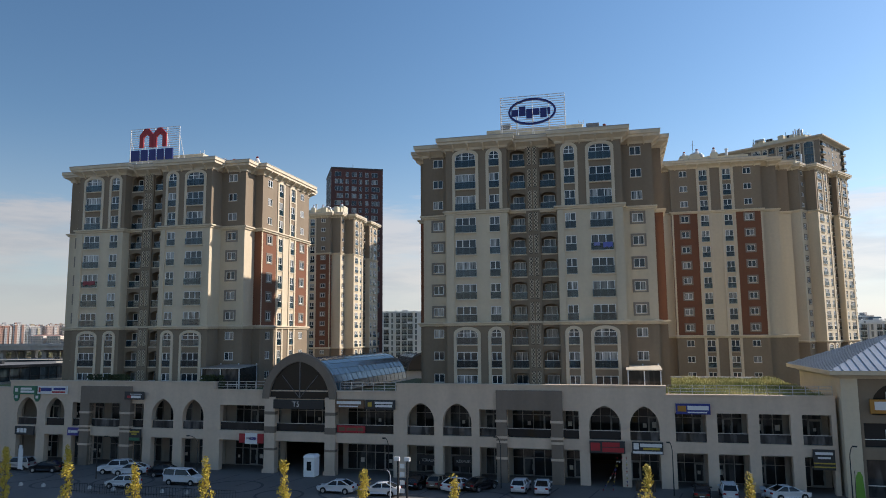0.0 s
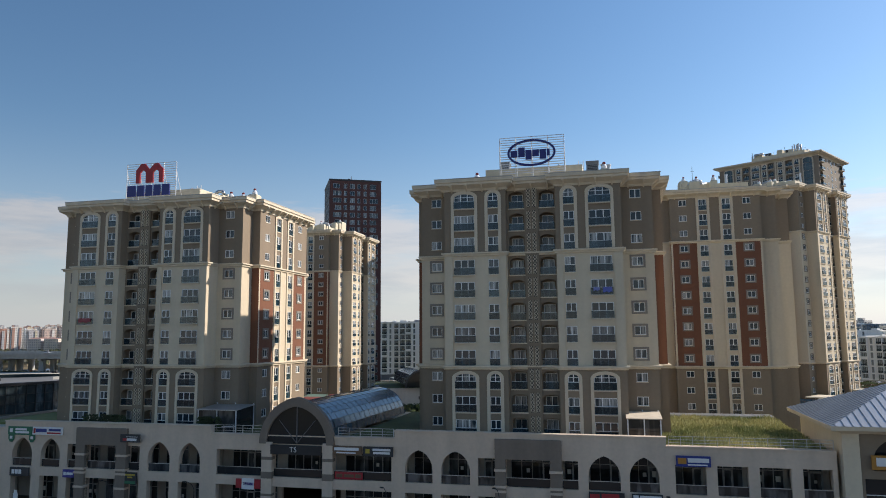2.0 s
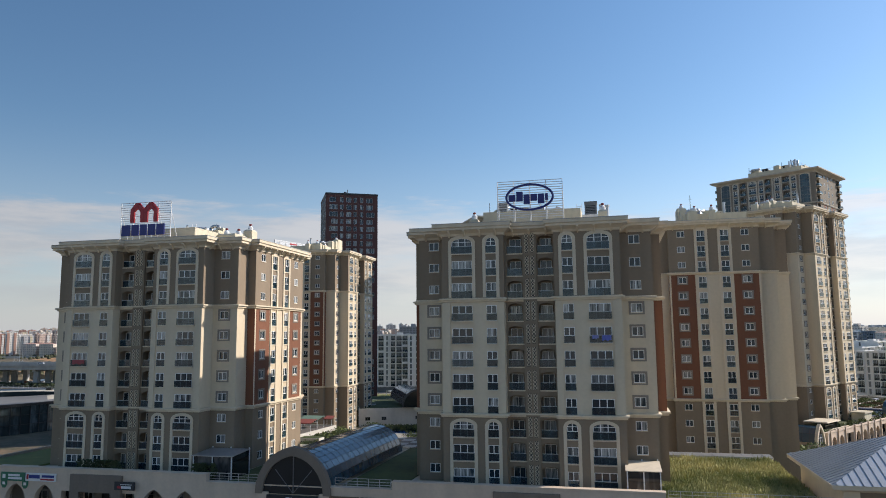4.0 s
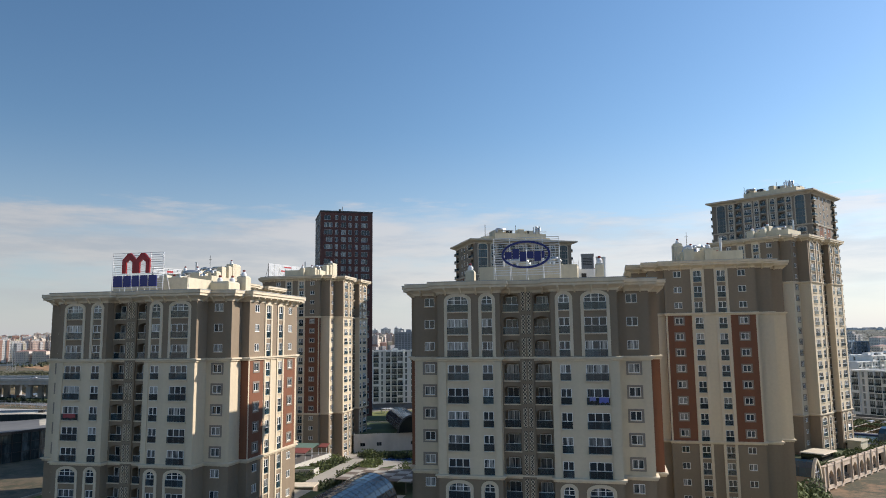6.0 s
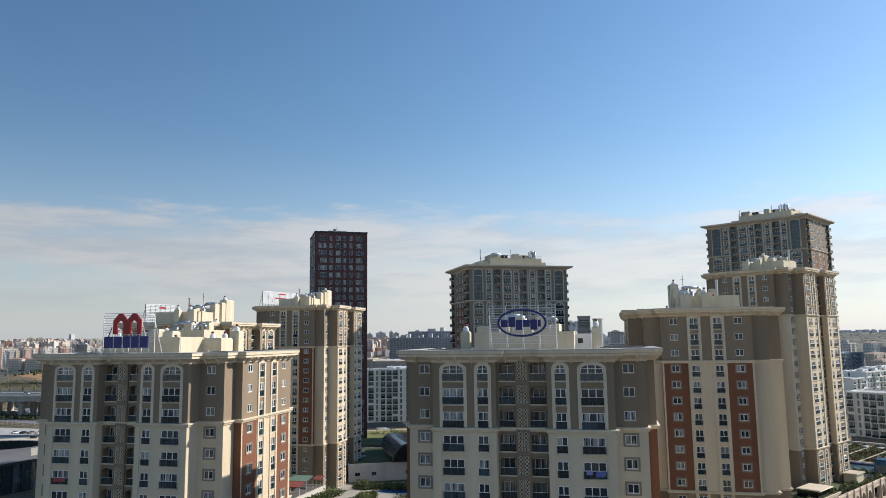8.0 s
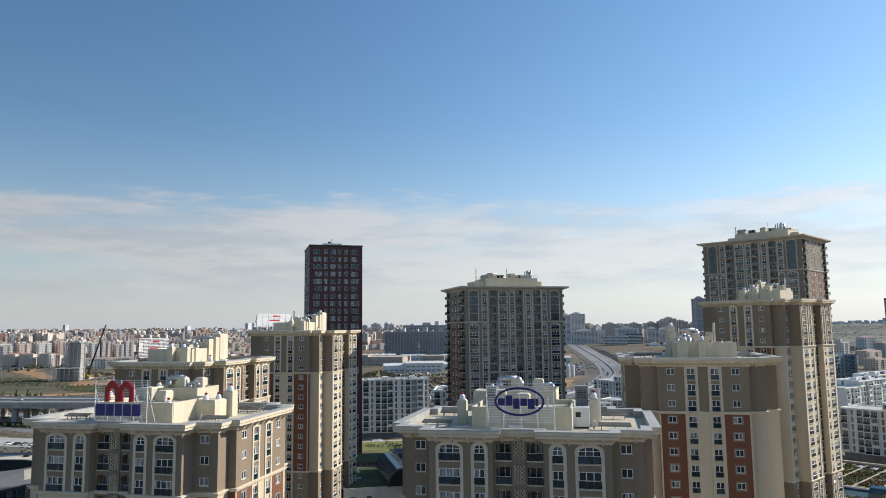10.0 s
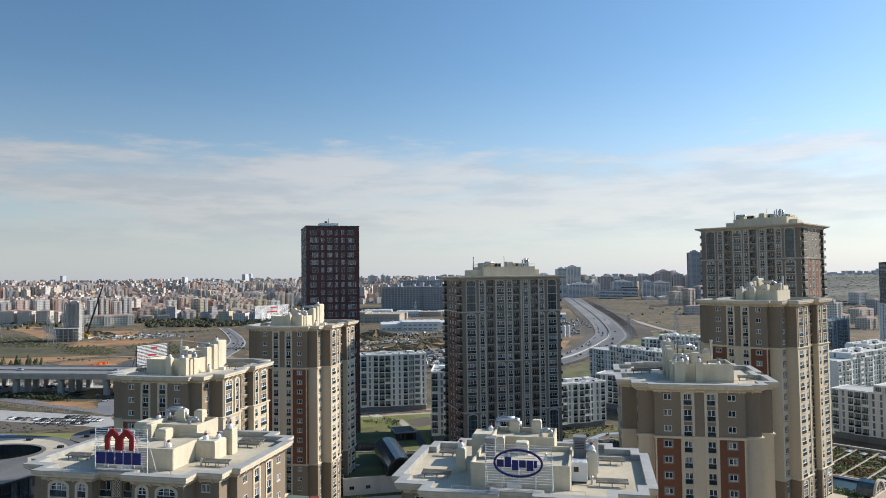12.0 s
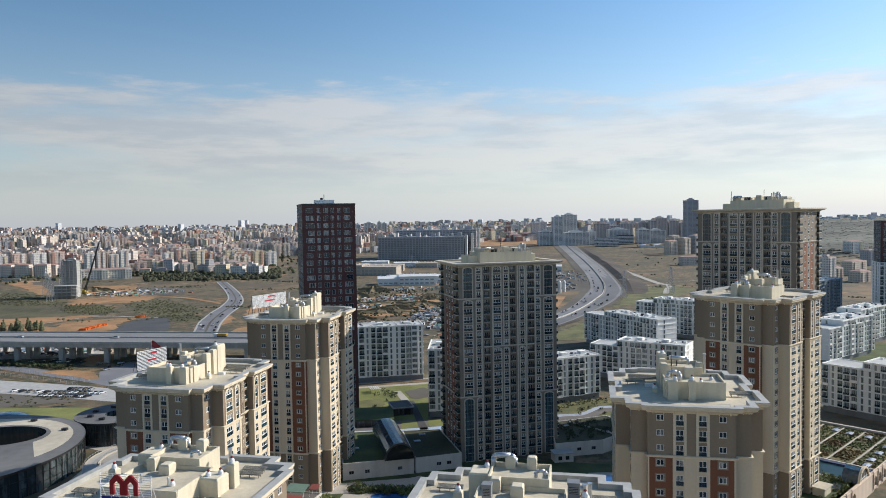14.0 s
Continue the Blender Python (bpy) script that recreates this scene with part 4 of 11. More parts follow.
def slab_tower(label, m, width, depth, storeys, unseen_end, bays, top=4, low=8):
    root = thing("high_rise", m, label, "high-rise", "slab towers")
    w, d, ht = width / 2, depth / 2, storeys * 3.05
    corners = [(-w, -d), (w, -d), (w, d), (-w, d)]
    z_band, z_low, z_mid = ht - 3.05 * top, 3.05 * low, ht - 3.05 * 10
    wall = Shape(SLABWALL, CREAM, RED, TRIM)
    cols = ((-1.0, 3.2, "french"), (-0.74, 1.6, "slim"), (-0.54, 2.3, "loggia"), (-0.29, 2.85, "french"), (-0.065, 1.6, "slim"), (0.10, 2.1, "loggia"),
            (0.335, 1.6, "slim"), (0.555, 2.7, "loggia"), (0.735, 1.6, "slim"), (1.0, 3.2, "french"))
    rear = Shape(PVC, TRIM, SURR, GLASS, RAILGL, WHITEMET, CREAM, SLABTRIM, DARKMET)
    for i in range(4):
        a, b = corners[i], corners[(i + 1) % 4]
        long = i % 2 == 0
        length = width if long else depth
        k = length / (40.0 if long else 27.0)
        use = [(width / 2 + c * bays, cw, s) for c, cw, s in cols] if long else [(2.4, 3.2, "loggia"), (9.5 * k, 1.45, "small"), (13.5 * k, 1.5, "strip"), (17.5 * k, 1.45, "small"), (length - 2.4, 3.2, "loggia")]
        turn = math.degrees(math.atan2(b[1] - a[1], b[0] - a[0]))
        holes, wins = [], []
        for c, cw, sort in use:
            for n in range(storeys):
                z = n * 3.05
                rise = 0.55 if sort in ("french", "slim") and n in ((storeys - 1, storeys - top - 1, low - 1) if abs(c - width / 2) > 0.6 * bays else (storeys - 1, storeys - 11)) else 0.5 if sort == "loggia" else 0.0
                zb, h, dep = {"small": (z + 1.12, 1.18, 0.2), "loggia": (z + 0.1, 2.45, 1.2), "strip": (z + 0.15, 2.2, 0.2)}.get(sort, (z + 0.2, 2.15, 0.2))
                holes.append((c, zb, cw, h, dep, rise, False))
                wins.append((sort, c, zb, cw, h, rise))
        if long:
            paint = plain(0)
        else:
            paint = Paint((z_band,), lambda x, z: 2 if z < z_band and 7.5 * k < x < 11.6 * k or z < z_band and 15.4 * k < x < 19.6 * k else 0, (7.5 * k, 11.6 * k, 15.4 * k, 19.6 * k))
        at = facade(wall, a, b, 0.0, ht, holes, paint, 0)
        for sort, c, zb, cw, h, rise in wins:
            mm = pose(*at(c, zb), 0, 0, turn)
            seen = i in (0, unseen_end ^ 2)
            me = (SLABLOG[cw] if long else SIDEBAL) if sort == "loggia" else joined_window(sort, cw, h, rise)
            if seen:
                part("balcony" if sort == "loggia" else "window", me, root, mm)
            else:
                rear.add(me, mm)
        if long:
            for n, (c, cw, sort) in enumerate(use):
                if sort == "loggia":
                    continue
                outer = ((z_band + 0.3, ht - 0.35), (z_low + 0.3, z_band - 0.45), (0.3, z_low - 0.45))
                for z0, z1 in outer if n in (0, 1, 8, 9) else ((z_mid + 0.3, ht - 0.35), (0.3, z_mid - 0.45)):
                    part("arch_surround", arch_surround(cw, z0, z1, SLABTRIM), root, pose(*at(c, z0), 0, 0, turn))
            if i == 0:
                for c, cw, sort in (use[0], use[-1]):
                  for zb, tallh in ((z_band + 0.4, ht - 1.2 - z_band), (0.4, z_low - 1.3)):
                    g = Shape(DARKVAULT, FRAMES)
                    g.poly([(x, -0.24, z) for x, z in reversed([(cw / 2, 0.0)] + arch(cw, tallh, 0.6, 6) + [(-cw / 2, 0.0)])])
                    for k2 in range(1, int(tallh / 1.5)):
                        g.box(-cw / 2, cw / 2, -0.28, -0.24, k2 * 1.5, k2 * 1.5 + 0.09, 1)
                    for x in (-cw / 4, cw / 4):
                        g.box(x - 0.05, x + 0.05, -0.28, -0.24, 0.0, tallh - 0.4, 1)
                    part("bay_glazing", g, root, pose(*at(c, zb), 0, 0, turn), "tall dark curtain glazing in the top arch")
    part("wall", wall, root)
    tagged(part("rear_glazing", rear, root), "", "", "", "stuff")
    inner = 0.66 * bays
    for z in (z_band, z_low):
        for x0, x1 in ((-w - 0.35, -inner), (inner, w + 0.35)):
            s = Shape(SLABTRIM)
            for out, za, zb in ((0.22, z - 0.3, z - 0.05), (0.35, z - 0.05, z + 0.2)):
                s.box(x0, x1, -d - out, -d + 0.02, za, zb)
                edge = -w if x0 < 0 else w
                s.box(min(edge, edge - out if x0 < 0 else edge + out), max(edge, edge - out if x0 < 0 else edge + out), -d, d + out, za, zb)
            part("band_course", s, root)
    s = Shape(SLABTRIM)
    s.box(-inner + 0.6, inner - 0.6, -d - 0.3, -d + 0.02, z_mid - 0.2, z_mid + 0.2)
    part("band_course", s, root)
    for x in (-inner, -0.40 * bays, 0.22 * bays, 0.44 * bays, inner):
        s = Shape(SLABTRIM)
        s.box(x - 0.25, x + 0.25, -d - 0.22, -d + 0.02, 0.3, ht - 0.3)
        part("pilaster_strip", s, root)
    s = Shape(SLABTRIM)
    ring(s, corners, ((0.0, ht - 0.6), (0.3, ht - 0.2), (1.7, ht + 0.3), (1.9, ht + 0.5), (1.9, ht + 0.95), (-0.2, ht + 1.0), (-0.2, ht + 0.3)))
    part("cornice", s, root)
    s = Shape(ROOFSCR)
    s.box(-w + 0.1, w - 0.1, -d + 0.1, d - 0.1, ht, ht + 0.32)
    part("roof_slab", s, root)
    for name, x0, x1, y0, y1, h in (("lift_house", -9.0, 12.0, -6.0, 7.0, 4.2), ("lift_house", -13.0, -9.0, -4.0, 5.0, 3.0), ("chimney_block", 4.0, 7.5, -5.0, -2.0, 5.6),
                                    ("chimney_block", -4.0, -1.5, -3.0, 0.0, 5.4), ("chimney_block", 12.0, 15.0, -3.0, 3.0, 3.2)):
        part(name, capped_block(x0, x1, y0, y1, ht + 0.3, ht + 0.3 + h), root)
    s = Shape(GALV)
    for a, b in (((-8, -5, ht + 4.6), (-8, -5, ht + 6.0)), ((-8, -5, ht + 6.0), (-4.5, -5, ht + 6.0)), ((9, -4, ht + 4.6), (9, -4, ht + 7.6)), ((10, -4, ht + 4.6), (10, -4, ht + 7.2))):
        s.tube(a, b, 0.45, 8)
    part("air_duct", s, root, None, "", True)
    # plant on the lift house: low rooms, fans, stacks and a rail
    top = ht + 4.5
    for x0, x1, y0, y1, h in ((-8.6, -5.2, -4.6, 2.0, 1.5), (-4.6, -0.6, 1.0, 6.0, 1.1), (1.0, 3.2, -5.2, -1.2, 1.9), (8.0, 11.4, 0.0, 5.6, 1.3), (7.9, 9.0, -5.4, -3.6, 0.9)):
        part("plant_room", capped_block(x0, x1, y0, y1, top, top + h), root)
    for x, y in ((-3.4, -4.4), (-2.0, -4.6), (5.0, -4.6), (6.6, 2.2)):
        s = Shape(DARKMET)
        s.cyl(x, y, top, top + 1.0, 0.55, 12)
        s.cyl(x, y, top + 1.0, top + 1.25, 0.75, 12)
        part("roof_fan", s, root, None, "dark round roof fan")
    for k in range(4):
        s = Shape(GALV)
        s.cyl(7.2 + 0.8 * k, -5.2, top, top + 2.6 + 0.5 * (k % 2), 0.26, 8)
        part("flue", s, root)
    s = Shape(GALV)
    for x0, y0, x1, y1 in ((-9, -6, 12, -6), (12, -6, 12, 7), (-9, -6, -9, 7)):
        s.tube((x0, y0, top + 1.0), (x1, y1, top + 1.0), 0.04, 4)
        for k in range(8):
            s.tube((x0 + (x1 - x0) * k / 7, y0 + (y1 - y0) * k / 7, top), (x0 + (x1 - x0) * k / 7, y0 + (y1 - y0) * k / 7, top + 1.0), 0.035, 4)
    part("safety_rail", s, root, None, "thin galvanised roof rail")
    s = Shape(DARKMET)
    s.tube((-11.0, 0, ht + 3.2), (-11.0, 0, ht + 8.5), 0.12)
    s.tube((2.0, 1, ht + 4.2), (2.0, 1, ht + 8.8), 0.08)
    part("antenna", s, root)
    return root


SLABWALL = mat("dark_taupe_render", (0.222, 0.186, 0.148), 0.9, var=0.08, grain=2.0, stain=0.35)
slab_tower("dark taupe high-rise with tall arched window columns", pose(31.39, 275.95, 0, 0, 0, 13.7), 39.0, 24.6, 24, 1, 16.1)
slab_tower("tallest taupe high-rise with arched windows and balconies at its ends", pose(140.98, 286.97, 0.3, 0, 0, -46.5), 38.8, 27.8, 30, 3, 15.5)


# ---- the dark red-brown high-rise ----
BRICKRED = mat("dark_red_cladding", (0.105, 0.040, 0.034), 0.7, var=0.12, grain=1.2, bump=0.1)
FACADEGREY = mat("charcoal_cladding", (0.05, 0.05, 0.053), 0.6, var=0.1, bump=0.0)
WHITEWALL = mat("white_block_render", (0.86, 0.845, 0.80), 0.85, var=0.06, grain=1.0, stain=0.3)
GREYWALL = mat("grey_block_render", (0.20, 0.205, 0.21), 0.85, var=0.08, grain=1.0, stain=0.3)
BLUEWALL = mat("blue_grey_block_render", (0.20, 0.27, 0.33), 0.85, var=0.08, grain=1.0, stain=0.3)
PANELGREY = mat("grey_green_panel", (0.30, 0.325, 0.32), 0.7, var=0.06, bump=0.0)
PALEFRAME = mat("pale_grey_window_frame", (0.45, 0.49, 0.52), 0.5, var=0.05, bump=0.0)


def grid_window(w, h, bar_mat, bars=1):
    s = Shape(bar_mat, GLASS)
    a = w / 2
    s.poly([(-a, 0.12, 0), (a, 0.12, 0), (a, 0.12, h), (-a, 0.12, h)], 1)
    for x0, x1, z0, z1 in ((-a, -a + 0.09, 0, h), (a - 0.09, a, 0, h), (-a, a, 0, 0.09), (-a, a, h - 0.09, h)):
        s.box(x0, x1, 0.03, 0.14, z0, z1)
    for i in range(bars):
        x = -a + w * (i + 1) / (bars + 1)
        s.box(x - 0.05, x + 0.05, 0.03, 0.14, 0, h)
    return s.mesh("window")


def red_tower(m, width, depth, height):
    root = thing("red_high_rise", m, "dark red-brown clad high-rise with blue-tinted window pairs", "high-rise")
    w, d, pitch = width / 2, depth / 2, 3.5
    n = int(height // pitch)
    corners = [(-w, -d), (w, -d), (w, d), (-w, d)]
    wall = Shape(BRICKRED, FACADEGREY)
    made = {(cw, 2.25): grid_window(cw, 2.25, PALEFRAME, bars) for cw, bars in ((3.9, 2), (3.0, 1), (2.3, 1), (1.5, 1))}
    rnd = random.Random(int(height))
    for i in range(4):
        a, b = corners[i], corners[(i + 1) % 4]
        length = width if i % 2 == 0 else depth
        if i % 2 == 0:
            use = tuple((f * width, cw) for f, cw in ((0.149, 3.9), (0.306, 1.5), (0.44, 2.3), (0.563, 1.5), (0.687, 1.5), (0.858, 3.9)))
        else:
            use = tuple((length * f, 3.9) for f in (0.14, 0.38, 0.62, 0.86))
        holes = []
        for k in range(n):
            for c, cw in use:
                # some of the wide windows are narrower and sit to one side
                slim = cw > 3 and rnd.random() < 0.45
                holes.append((c + (rnd.choice((-0.45, 0.45)) if slim else 0.0), height - 3.85 - pitch * k, 3.0 if slim else cw, 2.25, 0.25, 0.0, False))
        at = facade(wall, a, b, 0, height, holes, plain(0 if i % 2 == 0 else 1))
        turn = math.degrees(math.atan2(b[1] - a[1], b[0] - a[0]))
        for c, z, cw, *_ in holes:
            if i in (0, 3) or z > height * 0.5:
                part("window", made[cw, 2.25], root, pose(*at(c, z), 0, 0, turn))
    part("wall", wall, root)
    s = Shape(FACADEGREY)
    ring(s, corners, ((0.0, height - 0.2), (0.15, height), (0.15, height + 0.6), (-0.3, height + 0.6), (-0.3, height)))
    s.poly([(-w, -d, height + 0.02), (w, -d, height + 0.02), (w, d, height + 0.02), (-w, d, height + 0.02)])
    part("roof", s, root)
    s = Shape(WHITEWALL)
    s.box(-5, 4, -3, 4, height, height + 2.6)
    part("lift_house", s, root)
    s = Shape(DARKMET)
    s.tube((-0.5, 0, height + 2.6), (-0.5, 0, height + 5.2), 0.15)
    s.box(-2.4, -1.2, -1.5, -0.5, height + 2.6, height + 3.6)
    part("antenna", s, root)


red_tower(pose(-44.11, 348.39, 0, 0, 0, 14.2), 24.9, 27.0, 98.2)
red_tower(pose(449.0, 650.0, 0, 0, 0, -20.0), 26.0, 24.0, 82.0)


# ---- pale apartment blocks ----
def row_mesh(length, cells, wall_mat, seed, plain_end):
    """One storey of one side: balcony bays between white piers and narrow tall windows; ends are mostly plain."""
    s = Shape(PALEFRAME, PALEGL, RAILGL, wall_mat, PANELGREY)
    rnd = random.Random(seed)
    step = length / cells
    s.box(0.0, length, -0.16, 0.0, -0.16, 0.14, 3)
    for i in range(cells):
        x = (i + 0.5) * step
        sort = ((4, 1, 4, 4, 3)[i % 5] if plain_end else (2, 1, 0, 2, 2, 1, 1, 0, 3)[i % 9])
        if sort == 4:
            continue
        w = step * (0.33, 0.15, 0.46, 0.42)[sort]
        z0, z1 = 0.3, 2.8
        if sort == 2:
            # a balcony between two fins
            s.poly([(x - w, -0.006, 0.14), (x + w, -0.006, 0.14), (x + w, -0.006, 2.94), (x - w, -0.006, 2.94)], 4)
            s.box(x - w - 0.08, x + w + 0.08, -1.05, -0.1, -0.16, 0.16, 3)
            for e in (x - w - 0.16, x + w - 0.06):
                s.box(e, e + 0.22, -1.05, 0.0, 0.12, 2.94, 3)
            s.box(x - w, x + w, -1.02, -0.98, 0.16, 1.05, 3 if rnd.random() < 0.35 else 2)
            w *= 0.72
        if sort == 3:
            s.box(x - w - 0.1, x + w + 0.1, -0.06, 0.0, 0.14, 2.94, 4)
        y = -0.012 if sort != 3 else -0.07
        s.poly([(x - w, y, z0), (x + w, y, z0), (x + w, y, z1), (x - w, y, z1)], 1)
        bars = 3 if w > 1.0 else 1
        for k in range(bars + 1):
            q = x - w + 2 * w * k / bars
            s.box(q - 0.06, q + 0.06, -0.1, 0.0, z0, z1, 0)
        for z in (z0, z1 - 0.1):
            s.box(x - w, x + w, -0.1, 0.0, z, z + 0.1, 0)
        if sort == 0:
            s.box(x - w, x + w, -0.18, -0.14, z0, z0 + 0.95, 2)
            for e in (-1, 1):
                s.box(x + e * step * 0.44 - 0.16, x + e * step * 0.44 + 0.16, -0.34, 0.0, -0.16, 2.94, 3)
    return s.mesh("storey_glazing")


ROWS_MADE = {}
ROOFGREY = mat("grey_roof_membrane", (0.50, 0.51, 0.49), 0.9, var=0.2, grain=0.5)


def pale_block(m, length, depth, storeys, wall_mat, label, cells=None):
    root = thing("pale_apartment_block", m, label, "apartment block", "pale apartment blocks")
    w, d, ht = length / 2, depth / 2, storeys * 3.1
    corners = [(-w, -d), (w, -d), (w, d), (-w, d)]
    step = 0.3 * length if length > 30 and storeys < 10 else 0.0          # long blocks step down by a storey at one end
    low = ht - (3.1 if step else 0.0)
    upper = [(-w + step, -d), (w, -d), (w, d), (-w + step, d)]
    s = Shape(wall_mat, GREYWALL)
    s.prism(corners, 3.1, low, 0)
    if step:
        s.prism(upper, low, ht, 0)
        ring(s, corners, ((0.02, low - 0.35), (0.3, low - 0.3), (0.3, low + 0.4), (-0.2, low + 0.4), (-0.2, low)), 0)
    s.prism(grown(corners, -0.3), 0, 3.1, 1)
    ring(s, upper, ((0.02, ht - 0.35), (0.3, ht - 0.3), (0.3, ht + 0.5), (-0.2, ht + 0.5), (-0.2, ht)), 0)
    part("wall", s, root)
    for k in range(1, storeys):
        outline = upper if k == storeys - 1 else corners
        for i in range(4):
            a, b = outline[i], outline[(i + 1) % 4]
            ln = math.hypot(b[0] - a[0], b[1] - a[1])
            n = max(3, int(ln / 3.1)) if cells is None or i % 2 else cells
            dx, dy = (b[0] - a[0]) / ln, (b[1] - a[1]) / ln
            key = (round(ln, 1), n, wall_mat.name, k % 3, i % 2)
            if key not in ROWS_MADE:
                ROWS_MADE[key] = row_mesh(ln, n, wall_mat, k % 3, i % 2 == 1)
            part("storey_glazing", ROWS_MADE[key], root, pose(a[0] + dy * 0.03, a[1] - dx * 0.03, k * 3.1, 0, 0, math.degrees(math.atan2(dy, dx))))
    s = Shape(ROOFGREY)
    s.box(-w + step + 0.25, w - 0.25, -d + 0.25, d - 0.25, ht, ht + 0.12)
    if step:
        s.box(-w + 0.25, -w + step - 0.1, -d + 0.25, d - 0.25, low, low + 0.12)
    part("roof", s, root, None, "grey flat roof")
    rnd = random.Random(int(length * 7 + storeys))
    s = Shape(WHITEWALL, GALV, DARKMET)
    for k in range(int(length // 2.2)):
        x, y, a, b = rnd.uniform(-w + step + 1.5, w - 1.5), rnd.uniform(-d + 1.5, d - 1.5), rnd.uniform(0.3, 0.9), rnd.uniform(0.3, 0.8)
        s.box(x - a, x + a, y - b, y + b, ht + 0.1, ht + rnd.uniform(0.5, 1.3), rnd.choice((0, 0, 1, 2)))
    for x in (step / 2 - w * 0.3, w * 0.55):
        s.box(x - 1.6, x + 1.6, -1.4, 2.0, ht, ht + 1.5, 0)
    tagged(part("roof_clutter", s, root), "", "", "", "stuff")
    return root


def block_along(p0, p1, depth, storeys, wall_mat, label):
    """A pale block whose front stands on the line from p0 to p1."""
    a, b = Vector(p0), Vector(p1)
    d = b - a
    length = d.length
    d.normalize()
    c = (a + b) / 2 + Vector((-d.y, d.x)) * depth / 2
    return pale_block(pose(c.x, c.y, 0, 0, 0, math.degrees(math.atan2(d.y, d.x))), round(length, 1), depth, storeys, wall_mat, label)


block_along((-33, 393), (3, 398), 15.0, 10, WHITEWALL, "pale grey apartment block with tall window strips by the lawn")
block_along((4.6, 321), (17, 320), 26.0, 10, WHITEWALL, "white apartment block beside the dark high-rise")
block_along((66.8, 338.5), (90.4, 347), 15.0, 7, WHITEWALL, "white apartment block with balconies on a grey plinth")
block_along((97.9, 396), (140.4, 365), 15.0, 7, WHITEWALL, "long white apartment block with stepped roof line")
block_along((121, 503), (151, 438), 15.0, 8, WHITEWALL, "white apartment block with grey window bays")
block_along((169, 538), (203, 505), 15.0, 9, WHITEWALL, "tall white apartment block near the motorway")
block_along((185, 315), (218, 266), 16.0, 8, WHITEWALL, "long pale block with grey base behind the roof garden")
block_along((243, 408), (292, 441), 15.0, 8, WHITEWALL, "white apartment block with its end to the street")
block_along((285, 455), (334, 488), 15.0, 8, WHITEWALL, "white apartment block behind a row of trees")
block_along((214, 425), (236, 440), 15.0, 6, WHITEWALL, "low white apartment block in a street of alike blocks")
block_along((345, 600), (387, 628), 18.0, 10, BLUEWALL, "blue-grey apartment block behind white ones")
block_along((408, 560), (448, 586), 18.0, 16, BLUEWALL, "high blue-grey block at the edge of the estate")
pale_block(pose(449.0, 650.0, 0, 0, 0, -20.0), 27.6, 25.6, 14, WHITEWALL, "white lower storeys round a dark red tower")


# ---- shopping arcade under the towers ----
FACE = 88.5
arcade = thing("shopping_arcade", on_grid(0, 0), "two-storey pale stone shopping arcade with pointed arches", "shopping arcade")
SLAB0, SLAB1, LINTEL = 4.12, 5.38, 8.7
SECTIONS = (  # from, to, parapet, openings: (from, to, arched)
    (-102.0, -88.6, 10.65, ((-101.0, -96.6, 0), (-95.2, -91.0, 0))),
    (-88.6, -54.6, 11.65, ((-87.1, -83.6, 1), (-82.1, -78.8, 1), (-77.5, -75.7, 0), (-74.3, -69.1, 0), (-67.6, -65.6, 0), (-64.3, -60.8, 1), (-59.4, -56.1, 1))),
    (-54.6, -28.3, 10.65, ((-53.6, -46.7, 0), (-45.2, -38.0, 0), (-36.6, -28.7, 0))),
    (-28.3, 4.9, 11.65, ((-26.9, -23.3, 1), (-22.2, -18.5, 1), (-17.5, -15.3, 0), (-14.0, -8.6, 0), (-7.2, -5.3, 0), (-4.1, -0.4, 1), (0.65, 4.0, 1))),
    (4.9, 22.9, 10.65, ((5.8, 9.2, 0), (10.4, 13.7, 0), (14.9, 18.2, 0), (19.4, 22.4, 0))),
)
opening = []
for u0, u1, par, bays in SECTIONS:
    s = Shape(STONE, BROWN)
    holes = []
    for a, b, arched in bays:
        mid, w = (a + b) / 2 - u0, b - a
        holes.append((mid, 0.02, w, SLAB0 - 0.02, 0.9, 0.0, False))
        top = 9.4 if arched else LINTEL
        holes.append((mid, SLAB1, w, top - SLAB1, 0.9, 2.35 if arched else 0.0, True))
        opening.append((a, b, arched))
    facade(s, (u0, FACE), (u1, FACE), 0.0, par, holes, plain(0))
    # back of the parapet, its top, and the ends
    s.box(u0, u1, FACE + 0.9, FACE + 0.95, LINTEL + 0.9, par, 0)
    s.box(u0 - 0.05, u1 + 0.05, FACE - 0.12, FACE + 1.02, par, par + 0.16, 0)
    s.box(u0, u0 + 0.03, FACE + 0.003, FACE + 0.95, 9.5, par, 0)
    s.box(u1 - 0.03, u1, FACE + 0.003, FACE + 0.95, 9.5, par, 0)
    part("arcade_front", s, arcade)
# brown portals with pale capitals
for a0, a1, b0, b1, in ((-75.8, -74.3, -69.1, -67.5), (-15.3, -14.0, -8.6, -7.2)):
    s = Shape(BROWN)
    for x0, x1 in ((a0, a1), (b0, b1)):
        s.box(x0, x1, FACE - 0.45, FACE + 0.5, 0.0, 8.72)
    s.box(a0, b1, FACE - 0.45, FACE + 0.5, 8.72, 11.1)
    part("portal", s, arcade, None, "brown clad portal")
    for x0, x1 in ((a0, a1), (b0, b1)):
        for z in (2.8, 4.75, 5.3, 7.25):
            k = Shape(STONE)
            k.box(x0 - 0.08, x1 + 0.08, FACE - 0.55, FACE + 0.4, z, z + 0.28)
            part("capital", k, arcade)
